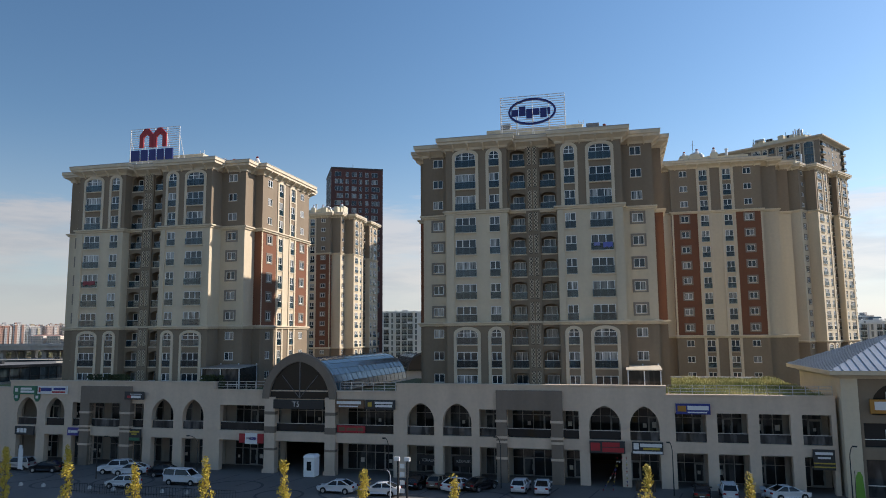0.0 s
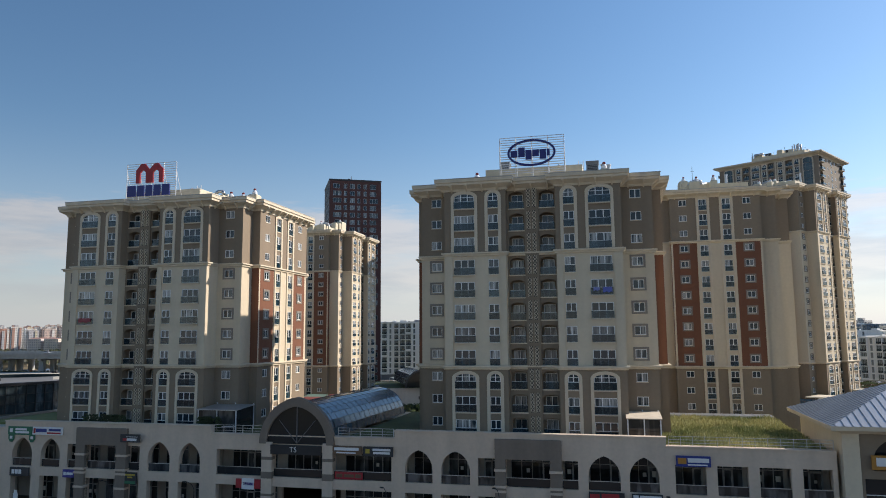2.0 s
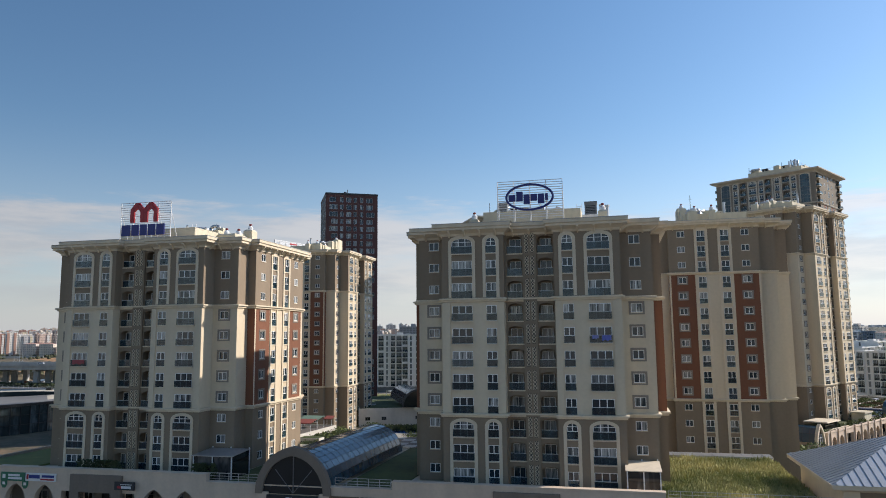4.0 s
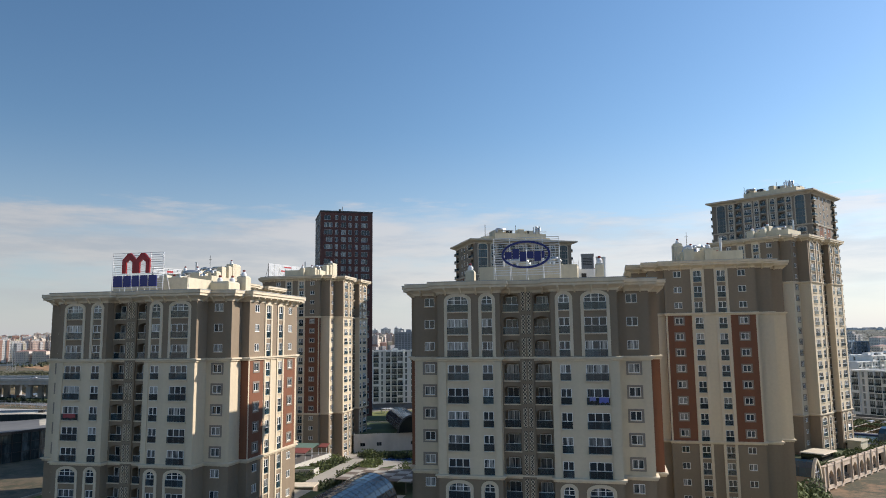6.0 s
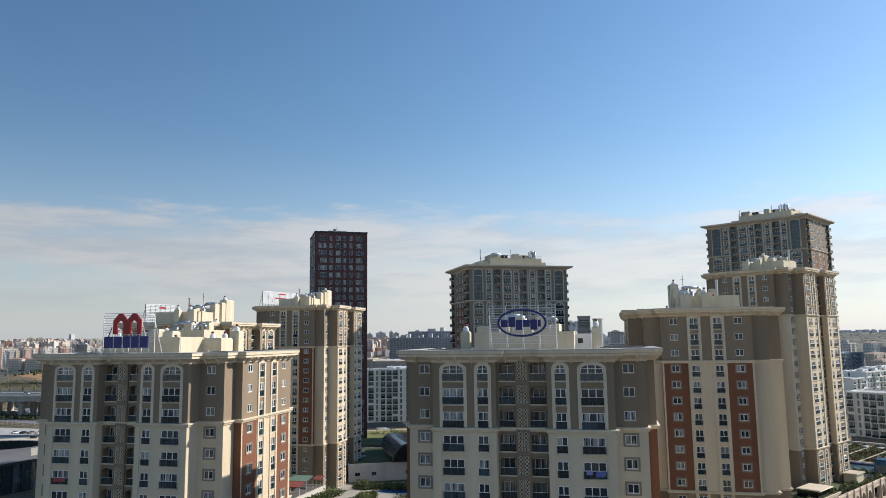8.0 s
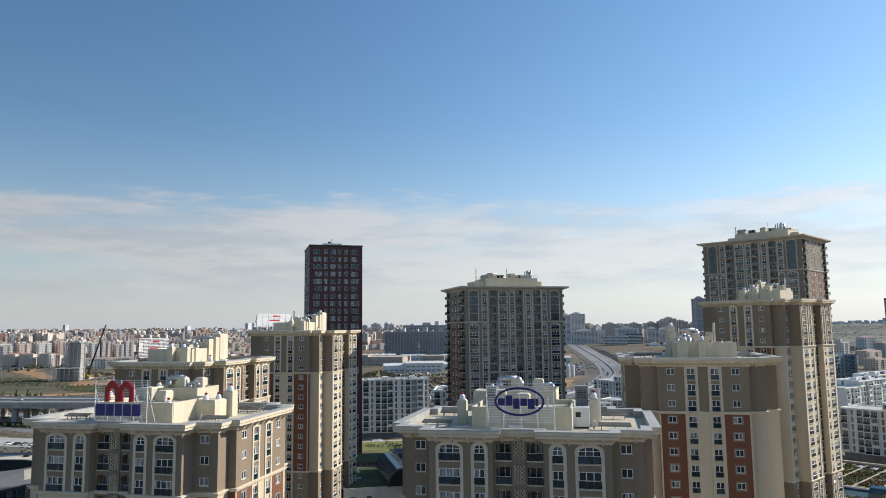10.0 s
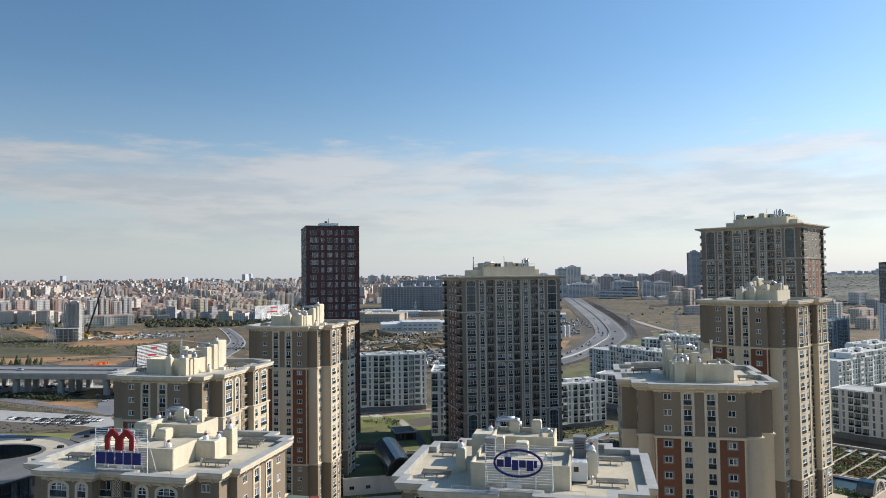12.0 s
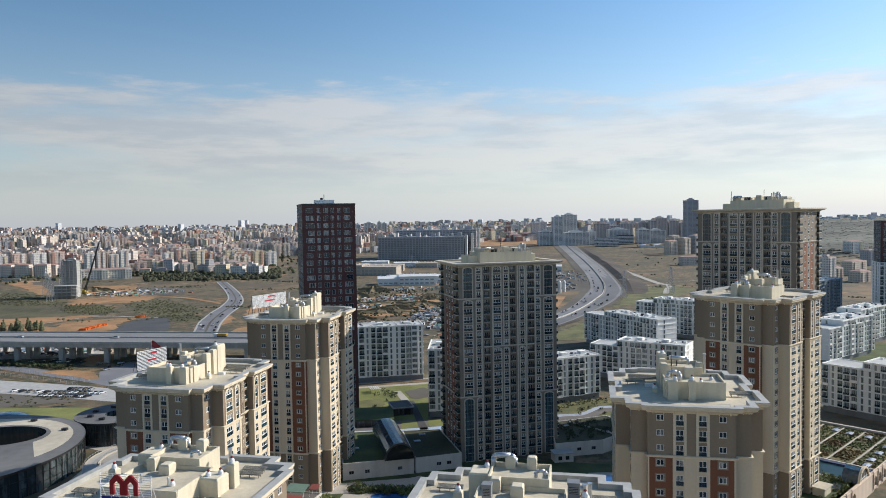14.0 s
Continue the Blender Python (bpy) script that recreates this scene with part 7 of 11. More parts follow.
tagged(part("roof_lawn", s, None, on_grid(0, 0)), "bright short grass on the arcade roof", "lawn", "", "structure")
for u0, u1 in ((-54.5, -46.8), (-36.4, -28.4)):
    s = Shape(LAWN)
    s.box(u0, u1, FACE + 1.2, 125.0, 10.0, 10.25)
    tagged(part("roof_lawn", s, None, on_grid(0, 0)), "dark green lawn on the arcade roof", "lawn", "", "structure")
s = Shape(GALV, STONE)
s.box(5.2, 23.0, 121.4, 124.6, 10.0, 10.9, 0)
for k in range(12):
    s.box(5.2 + k * 1.5, 5.28 + k * 1.5, 121.3, 124.6, 10.9, 10.98, 0)
tagged(part("metal_gutter_roof", s, None, on_grid(0, 0)), "low silvery metal roof behind the grass", "roof", "", "structure")


def railing(u0, u1, v, z, label):
    root = thing("railing", on_grid(0, 0), label, "railing", "deck railings")
    n = int((u1 - u0) / 1.3)
    for i in range(n + 1):
        s = Shape(GALV)
        u = u0 + (u1 - u0) * i / n
        s.box(u - 0.03, u + 0.03, v - 0.03, v + 0.03, z, z + 1.05)
        part("post", s, root)
    for h in (0.3, 0.65, 1.03):
        s = Shape(GALV)
        s.box(u0, u1, v - 0.025, v + 0.025, z + h, z + h + 0.05)
        part("rail", s, root)


railing(-101.4, -90.0, 125.2, 10.0, "pale railing behind the roof lawn")
railing(-54.4, -47.2, FACE + 0.6, 10.8, "galvanised railing along the roof lawn")
railing(-36.2, -28.6, FACE + 0.6, 10.8, "galvanised railing beside the glass vault")
railing(5.2, 22.8, FACE + 0.6, 10.8, "galvanised railing before the wild grass")

# terrace conservatories before the towers
def conservatory(u0, u1, v0, v1, z, h, label, roofmat):
    root = thing("conservatory", on_grid(0, 0), label, "conservatory", "terrace rooms")
    f = Shape(WHITEMET)
    for u in (u0, (u0 + u1) / 2, u1):
        for v, hh in ((v0, h), (v1, h + 0.5)):
            f.box(u - 0.07, u + 0.07, v - 0.07, v + 0.07, z, z + hh)
    f.box(u0, u1, v0 - 0.06, v0 + 0.06, z + 0.9, z + 1.0)
    f.box(u0, u1, v0 - 0.06, v0 + 0.06, z + h - 0.12, z + h)
    part("frame", f, root)
    for a, b in ((u0, (u0 + u1) / 2), ((u0 + u1) / 2, u1)):
        g = Shape(DARKGL)
        g.poly([(a + 0.07, v0, z), (b - 0.07, v0, z), (b - 0.07, v0, z + h - 0.1), (a + 0.07, v0, z + h - 0.1)])
        part("pane", g, root)
    g = Shape(DARKGL)
    g.poly([(u1, v0 + 0.07, z), (u1, v1 - 0.07, z), (u1, v1 - 0.07, z + h + 0.3), (u1, v0 + 0.07, z + h - 0.1)])
    part("pane", g, root)
    s = Shape(roofmat)
    p = [(u0 - 0.2, v0 - 0.3, z + h), (u1 + 0.2, v0 - 0.3, z + h), (u1 + 0.2, v1, z + h + 0.3), (u0 - 0.2, v1, z + h + 0.3)]
    s.poly(p)
    s.poly([(x, y, w - 0.09) for x, y, w in reversed(p)])
    for a, b in zip(p, p[1:] + p[:1]):
        s.poly([(a[0], a[1], a[2] - 0.09), (b[0], b[1], b[2] - 0.09), b, a])
    part("roof", s, root)


conservatory(-59.2, -53.2, 92.6, 97.6, DECK, 3.3, "glazed terrace room with sloping roof", GALV)
conservatory(0.7, 4.6, 92.2, 97.6, DECK, 3.3, "white framed terrace canopy", TRIM)

# ---- second arcade, at the right-hand street ----
NAVYSCREEN = mat("navy_mesh_screen", (0.035, 0.06, 0.13), 0.8, var=0.1, bump=0.0)
LUSHBED = mat("green_bed_leaves", (0.10, 0.13, 0.035), 0.8, var=0.35, grain=1.5, bump=0.0, col2=(0.04, 0.06, 0.018))
BEDS = mat("planted_beds", (0.135, 0.108, 0.05), 0.95, var=0.3, grain=1.6, bump=0.3, col2=(0.05, 0.068, 0.02))
arc2 = thing("street_arcade", pose(68.5, 152.3, -3.35, 0, 0, 41.2), "pale stone arcade with tall pointed arches along the side street", "shopping arcade")
s = Shape(STONE, BROWN)
holes = []
k = 36.0
while k < 150:
    for w, rise in ((3.4, 2.2), (3.4, 2.2), (5.0, 0.0), (3.4, 2.2), (3.4, 2.2)):
        if not 86 < k + w / 2 < 104:
            holes.append((k + w / 2, 4.6, w, 3.5, 0.8, rise, True))
            holes.append((k + w / 2, 0.02, w, 3.7, 0.8, 0.0, False))
        k += w + 1.5
facade(s, (33.6, 0), (157, 0), 0, 9.2, [(a - 33.6, *r) for a, *r in holes], plain(0))
facade(s, (33.6, 46), (33.6, 0), 0, 9.2, [], plain(0))
s.box(33.5, 157, -0.15, 0.9, 9.2, 9.4)
part("arcade_front", s, arc2)
for mid, zb, w, h, dep, rise, pt in holes:
    if zb > 1:
        p = Shape(STONE)
        p.box(mid - w / 2 - 0.95, mid - w / 2 - 0.55, -0.32, 0.0, 4.2, 9.75)
        p.prism([(mid - w / 2 - 1.0, -0.38), (mid - w / 2 - 0.5, -0.38), (mid - w / 2 - 0.5, 0.3), (mid - w / 2 - 1.0, 0.3)], 9.75, 10.0, 0, taper=[(mid - w / 2 - 0.8, -0.1), (mid - w / 2 - 0.7, -0.1), (mid - w / 2 - 0.7, 0.1), (mid - w / 2 - 0.8, 0.1)])
        part("pilaster_strip", p, arc2)
        g = Shape(DARKMET)
        g.box(mid - w / 2, mid + w / 2, 0.3, 0.36, 5.5, 5.58)
        for q in range(int(w / 0.3)):
            g.box(mid - w / 2 + q * 0.3, mid - w / 2 + q * 0.3 + 0.03, 0.31, 0.35, 4.6, 5.5)
        part("railing", g, arc2)
s = Shape(INNER)
s.box(34.0, 156.6, 3.6, 45, 0, 8.1)
s.box(34.0, 156.6, 0.85, 3.6, 3.7, 4.55)
s.box(34.0, 156.6, 0.85, 3.6, 8.15, 8.2)
part("body", s, arc2)
for mid, zb, w, h, *_ in holes:
    g = Shape(DARKGL)
    g.poly([(mid - w / 2, 3.5, zb), (mid + w / 2, 3.5, zb), (mid + w / 2, 3.5, zb + h), (mid - w / 2, 3.5, zb + h)])
    part("shop_pane", g, arc2)
BEDROW = mat("rust_brown_planting", (0.17, 0.10, 0.045), 0.95, var=0.3, grain=1.8, bump=0.3, col2=(0.07, 0.06, 0.022))
bed = Shape(BEDS)
bed.box(110.2, 155.6, 1.2, 44, 8.1, 8.35)
part("roof_bed", bed, arc2)
deck2 = Shape(LAWN)
deck2.box(34.2, 94.6, 1.2, 44, 8.1, 8.2)
part("deck_lawn", deck2, arc2)
rnd = random.Random(9)
plants = Shape(SHRUB, BEDROW, LUSHBED)
for k in range(5200):
    x, y = rnd.uniform(111, 155), rnd.uniform(1.6, 43)
    if abs((y - 2.0) % 7.6 - 7.0) < 0.6:
        continue
    # plots of rust and green, some bare
    plot = noise.noise(Vector((int(x / 4.4) * 1.7, int((y - 2.0) / 7.6) * 2.3, 4.0)))
    if rnd.random() > 0.75 + plot:
        continue
    r, tone = rnd.uniform(0.15, 0.55), 1 if plot > 0.12 else 2 if plot > -0.25 else 0
    for _ in range(3):
        a, q = rnd.uniform(0, 6.28), rnd.uniform(0.2, 0.6)
        plants.poly([(x + q * math.cos(a), y + q * math.sin(a), 8.35), (x + q * math.cos(a + 2), y + q * math.sin(a + 2), 8.35), (x + rnd.uniform(-0.1, 0.1), y, 8.35 + r)], tone)
tagged(part("bed_planting", plants, arc2), "", "", "", "stuff")
for x, y in ((147.5, 13.5), (148.0, 20.2), (149.0, 25.5), (147.5, 32.0), (120.5, 5.2), (130.0, 5.4), (139.0, 5.2), (150.0, 5.4), (113.6, 4.6)):
    s = Shape(GALV, DARKMET)
    s.box(x - 1.7, x + 1.7, y - 1.1, y + 1.1, 8.35, 8.6, 1)
    s.prism([(x - 1.8, y - 1.2), (x + 1.8, y - 1.2), (x + 1.8, y + 1.2), (x - 1.8, y + 1.2)], 8.6, 8.85, 0, taper=[(x - 1.6, y - 0.1), (x + 1.6, y - 0.1), (x + 1.6, y + 0.1), (x - 1.6, y + 0.1)])
    part("skylight", s, arc2)
for k in range(6):
    s = Shape(PATHWAY)
    s.box(110.5, 155.0, 8.6 + k * 7.6, 9.3 + k * 7.6, 8.35, 8.4)
    part("garden_path", s, arc2)
s = Shape(WHITEPLAST)
s.box(155.6, 156.6, 0.9, 45, 8.1, 9.1)
s.box(109.6, 110.2, 0.9, 40, 8.1, 8.9)
part("bed_wall", s, arc2, None, "white low wall round the beds")
s = Shape(mat("dark_teal_water", (0.012, 0.04, 0.042), 0.3, var=0.15, grain=0.6, bump=0.05, spec=0.2), GALV)
s.box(96, 107.6, 3, 36, 8.1, 8.25)
part("water_basin", s, arc2, None, "dark blue water basin")
s = Shape(NAVYSCREEN)
s.box(107.8, 109.4, 2, 40, 8.1, 8.75)
part("basin_screen", s, arc2, None, "navy edge along the basin")
s = Shape(PENT, ROOFSCR)
s.box(75.2, 81.0, 5.2, 8.6, 8.1, 10.4)
s.prism([(74.8, 4.8), (81.4, 4.8), (81.4, 9.0), (74.8, 9.0)], 10.4, 10.75, 1, taper=[(74.9, 4.9), (81.3, 4.9), (81.3, 8.9), (74.9, 8.9)])
part("lift_house", s, arc2, None, "beige plant house with pale sloping roof")
s = Shape(GALV, DARKMET)
s.box(83.0, 86.6, 4.4, 6.2, 8.2, 9.0)
s.box(82.8, 86.8, 4.2, 6.4, 9.0, 9.1, 1)
part("plant_unit", s, arc2)
s = Shape(TRIM, DARKGL)
s.box(46.5, 54.5, 5.2, 10.4, 8.1, 10.2, 1)
s.prism([(46.0, 4.4), (55.2, 4.4), (55.2, 10.6), (46.0, 10.6)], 10.2, 10.45, 0, taper=[(46.2, 4.6), (55.0, 4.6), (55.0, 10.4), (46.2, 10.4)])
s.box(44.0, 57.0, 3.2, 3.6, 8.1, 8.9, 0)
part("glass_kiosk", s, arc2, None, "low glazed room with pale flat roof")
for vx, rise, half in ((30.4, 5.2, 2.5), (96.0, 5.6, 5.2)):
    vault3 = thing("glass_vault", pose(68.5, 152.3, -3.35, 0, 0, 41.2) @ pose(vx, 0.6, 8.0 if vx > 50 else 6.6), "pointed glass entrance vault with pale arch", "glass roof", "entrance vaults")
    vault_parts(vault3, half - 0.4, rise - 0.6, 5.0, 0.0, 3, 6)
    s = Shape(TRIM)
    outer, inner = arch(2 * half, rise, rise - 0.2, 8, True), arch(2 * half - 0.9, rise - 0.7, rise - 0.9, 8, True)
    for i in range(len(outer) - 1):
        a, b, c, d = inner[i], outer[i], outer[i + 1], inner[i + 1]
        s.poly([(a[0], -0.4, a[1]), (b[0], -0.4, b[1]), (c[0], -0.4, c[1]), (d[0], -0.4, d[1])][::-1])
        s.poly([(b[0], -0.4, b[1]), (b[0], 0.3, b[1]), (c[0], 0.3, c[1]), (c[0], -0.4, c[1])])
        s.poly([(a[0], -0.4, a[1]), (d[0], -0.4, d[1]), (d[0], 0.3, d[1]), (a[0], 0.3, a[1])])
    part("front_arch", s, vault3)
    s = Shape(WHITEMET)
    for q in (-0.5, 0.0, 0.5):
        s.box(q * half - 0.06, q * half + 0.06, -0.1, 0.0, 0.0, (rise - 0.9) * (1.0 if q == 0 else 0.62))
    s.box(-half + 0.5, half - 0.5, -0.1, 0.0, rise * 0.35, rise * 0.35 + 0.12)
    part("front_mullion", s, vault3)
    g = Shape(DARKGL)
    g.poly([(x, 0.05, z) for x, z in reversed(inner)])
    part("front_glass", g, vault3)

# ---- circular glass buildings ----
RINGROOF = mat("pale_ring_roof", (0.50, 0.44, 0.34), 0.9, var=0.18, grain=0.4)


def round_building(cx, cy, r, hole, h, label, off=(0.0, 0.0), oval=1.0, pale=0.42):
    root = thing("round_building", pose(cx, cy, 0), label, "glass building", "circular buildings")
    n = 96
    pts = [(math.cos(2 * math.pi * i / n), math.sin(2 * math.pi * i / n)) for i in range(n)]

    def spot(p, q):
        """Between the rim of the court (0) and the outer edge (1)."""
        return tuple((off[i] + p[i] * hole * (1.0, oval)[i]) * (1 - q) + p[i] * r * q for i in (0, 1))

    s = Shape(RINGROOF, RINGGREY, DARKMET)
    for i in range(n):
        a, b = pts[i], pts[(i + 1) % n]
        lane = [(0.0, 0.12, 1), (0.12, 0.72, 0 if pale and (i < n * pale or i > n * 0.93) else 1), (0.72, 1.0, 1)]
        for q0, q1, m in lane:
            s.poly([(*spot(a, q0), h), (*spot(a, q1), h), (*spot(b, q1), h), (*spot(b, q0), h)], m)
        for q0, z0, q1, z1, m in ((r, h, r + 0.6, h + 0.1, 1), (r + 0.6, h + 0.1, r + 0.6, h - 0.7, 2), (r + 0.6, h - 0.7, r, h - 0.8, 1)):
            s.poly([(a[0] * q0, a[1] * q0, z0), (a[0] * q1, a[1] * q1, z1), (b[0] * q1, b[1] * q1, z1), (b[0] * q0, b[1] * q0, z0)], m)
    part("roof", s, root)
    for i in range(n):
        a, b = pts[i], pts[(i + 1) % n]
        g = Shape(ROUNDGL)
        g.poly([(a[0] * r, a[1] * r, 0), (b[0] * r, b[1] * r, 0), (b[0] * r, b[1] * r, h - 0.8), (a[0] * r, a[1] * r, h - 0.8)])
        part("glass_panel", g, root)
    f = Shape(DARKMET)
    for i in range(n):
        a, b = pts[i], pts[(i + 1) % n]
        f.tube((a[0] * (r + 0.25), a[1] * (r + 0.25), 0), (a[0] * (r + 0.25), a[1] * (r + 0.25), h - 0.7), 0.14, 4)
        for z in (3.0, 6.0):
            if z < h - 1:
                f.tube((a[0] * (r + 0.1), a[1] * (r + 0.1), z), (b[0] * (r + 0.1), b[1] * (r + 0.1), z), 0.11, 4)
    part("mullions", f, root)
    if hole > 1:
        g = Shape(ROUNDGL)
        for i in range(n):
            a, b = pts[i], pts[(i + 1) % n]
            g.poly([(*spot(b, 0), 0), (*spot(a, 0), 0), (*spot(a, 0), h), (*spot(b, 0), h)])
        part("courtyard_glass", g, root)
    s = Shape(DARKMET)
    for k in range(7):
        a = 0.5 + k * 0.8
        x, y = spot((math.cos(a), math.sin(a)), 0.5)
        s.box(x - 1, x + 1, y - 0.8, y + 0.8, h, h + 0.9)
    part("roof_units", s, root)
    return root


round_building(-173.3, 259.6, 46.4, 17.6, 9.6, "circular glass building with pale ring roof and round court", (10.2, 17.0), 0.75)
round_building(-129.6, 306.9, 16.3, 5.0, 9.5, "small circular dark glass building", pale=0.0)
s = Shape(VAULTGL)
for j in range(6):
    for i in range(28):
        q = [(12 * math.cos(t) * math.cos(p), 12 * math.sin(t) * math.cos(p), 1 + 5.5 * math.sin(p)) for t, p in
             ((2 * math.pi * i / 28, math.pi / 2 * j / 6), (2 * math.pi * (i + 1) / 28, math.pi / 2 * j / 6), (2 * math.pi * (i + 1) / 28, math.pi / 2 * (j + 1) / 6), (2 * math.pi * i / 28, math.pi / 2 * (j + 1) / 6))]
        s.poly(q)
tagged(part("glass_dome", s, None, pose(-187, 323, 0)), "low glass dome on the lawn", "dome")
# curved footbridge: deck, glass sides and posts
bridge = thing("curved_footbridge", pose(0, 0, 0), "pale curved footbridge beside the round buildings", "footbridge")
LINE = glide([(-106, 226), (-110, 236), (-114, 246), (-115.5, 253), (-115, 260), (-112, 267), (-106, 274)], 4)
s = Shape(PATHWAY)
for (x0, y0), (x1, y1) in zip(LINE, LINE[1:]):
    for za, zb in ((6.6, 7.0),):
        s.poly([(x0 - 2.2, y0, zb), (x0 + 2.2, y0, zb), (x1 + 2.2, y1, zb), (x1 - 2.2, y1, zb)])
        s.poly([(x0 - 2.2, y0, za), (x1 - 2.2, y1, za), (x1 + 2.2, y1, za), (x0 + 2.2, y0, za)])
        for e in (-2.2, 2.2):
            s.poly([(x0 + e, y0, za), (x1 + e, y1, za), (x1 + e, y1, zb + 0.3), (x0 + e, y0, zb + 0.3)])
part("deck", s, bridge)
for e in (-2.2, 2.2):
    s = Shape(GALV)
    for (x0, y0), (x1, y1) in zip(LINE, LINE[1:]):
        s.tube((x0 + e, y0, 8.1), (x1 + e, y1, 8.1), 0.06, 4)
        s.tube((x0 + e, y0, 7.0), (x0 + e, y0, 8.1), 0.04, 4)
    part("railing", s, bridge)
for x, y in LINE[2::6]:
    s = Shape(CONCRETE)
    s.cyl(x, y, 0, 6.6, 0.45, 10)
    part("pier", s, bridge)
sheet("pavement", [(-140, 292), (-112, 296), (-104, 262), (-112, 240), (-124, 246), (-126, 284)], 0.09, PATHWAY, "pale sunlit paving between the round buildings", "pavement")

# ---- viaduct ----
via = thing("viaduct", pose(-190.0, 463.0, 0, 0, 0, -9.0), "concrete road viaduct on paired piers", "viaduct")
s = Shape(CONCRETE, HIGHWAY)
s.box(-260, 150, 0, 40, 10.6, 13.2)
s.box(-260, 150, -1.2, 41.2, 13.2, 13.6, 0)
s.box(-260, 150, 0.2, 39.8, 13.6, 13.7, 1)
part("bridge_deck", s, via)
for y in (-1.0, 19.6, 40.6):
    s = Shape(CONCRETE)
    s.box(-260, 150, y, y + 0.4, 13.6, 14.6)
    part("barrier", s, via)
for k in range(11):
    for y in (5.0, 16.0, 24.0, 35.0):
        s = Shape(CONCRETE)
        x = -239 + 32.0 * k
        s.prism([(x - 1.6, y - 1.3), (x + 1.6, y - 1.3), (x + 1.9, y), (x + 1.6, y + 1.3), (x - 1.6, y + 1.3), (x - 1.9, y)], 0, 10.6)
        part("pier", s, via)
    s = Shape(CONCRETE)
    x = -239 + 32.0 * k
    s.box(x - 1.3, x + 1.3, 2.0, 38.0, 9.2, 10.7)
    part("pier_cap", s, via)


# fence along the road below the viaduct
fence = thing("road_fence", pose(0, 0, 0), "long pale mesh fence along the road", "fence")
for (x0, y0), (x1, y1) in (((-330, 484), (-264, 455)), ((-264, 455), (-225, 432)), ((-225, 432), (-188, 410)), ((-254, 437), (-192, 404)), ((-320, 468), (-254, 437))):
    n = max(1, int(math.hypot(x1 - x0, y1 - y0) / 5.0))
    for k in range(n):
        a = Vector((x0 + (x1 - x0) * k / n, y0 + (y1 - y0) * k / n, 0.1))
        s = Shape(GALV)
        s.tube(a, a + Vector((0, 0, 2.0)), 0.09, 4)
        part("post", s, fence)
    for z in (0.4, 1.2, 2.0):
        s = Shape(GALV)
        s.tube((x0, y0, z), (x1, y1, z), 0.05, 4)
        part("rail", s, fence)


# ---- the distant city ----
def city_material():
    m = bpy.data.materials.new("city_facades")
    m.use_nodes = True
    n, l = m.node_tree.nodes, m.node_tree.links
    b = n["Principled BSDF"]
    b.inputs["Roughness"].default_value = 0.9
    geo, co = n.new("ShaderNodeNewGeometry"), n.new("ShaderNodeTexCoord")
    ramp = n.new("ShaderNodeValToRGB")
    ramp.color_ramp.interpolation = "CONSTANT"
    tones = ((0.0, (0.62, 0.54, 0.45)), (0.2, (0.58, 0.45, 0.38)), (0.36, (0.69, 0.66, 0.61)), (0.52, (0.44, 0.25, 0.19)), (0.59, (0.61, 0.53, 0.38)), (0.68, (0.45, 0.44, 0.44)), (0.82, (0.62, 0.54, 0.48)))
    for k, (p, c) in enumerate(tones):
        el = ramp.color_ramp.elements[k] if k < 2 else ramp.color_ramp.elements.new(p)
        el.position, el.color = p, (*c, 1)
    info = n.new("ShaderNodeObjectInfo")
    mixed = n.new("ShaderNodeMath")
    mixed.operation = "MULTIPLY_ADD"
    l.new(geo.outputs["Random Per Island"], mixed.inputs[0])
    mixed.inputs[1].default_value = 0.35
    l.new(info.outputs["Random"], mixed.inputs[2])
    wrap = n.new("ShaderNodeMath")
    wrap.operation = "FRACT"
    l.new(mixed.outputs[0], wrap.inputs[0])
    l.new(wrap.outputs[0], ramp.inputs[0])
    sep = n.new("ShaderNodeSeparateXYZ")
    l.new(co.outputs["Object"], sep.inputs[0])

    def mth(op, a, b2):
        q = n.new("ShaderNodeMath")
        q.operation = op
        for i, val in enumerate((a, b2)):
            if isinstance(val, (int, float)):
                q.inputs[i].default_value = val
            else:
                l.new(val, q.inputs[i])
        return q.outputs[0]

    row = mth("GREATER_THAN", mth("FRACT", mth("DIVIDE", sep.outputs[2], 3.0), 0.0), 0.5)
    col = mth("GREATER_THAN", mth("FRACT", mth("DIVIDE", mth("ADD", sep.outputs[0], sep.outputs[1]), 3.4), 0.0), 0.45)
    win = mth("MULTIPLY", mth("MULTIPLY", row, col), 0.64)
    mx = n.new("ShaderNodeMix")
    mx.data_type = "RGBA"
    l.new(win, mx.inputs[0])
    l.new(ramp.outputs[0], mx.inputs[6])
    mx.inputs[7].default_value = (0.10, 0.105, 0.115, 1)
    l.new(mx.outputs[2], b.inputs["Base Color"])
    return m


CITY = city_material()
TILEROOF = mat("clay_tile_roofs", (0.36, 0.17, 0.115), 0.9, var=0.3, grain=0.02, bump=0.0, col2=(0.24, 0.235, 0.23))


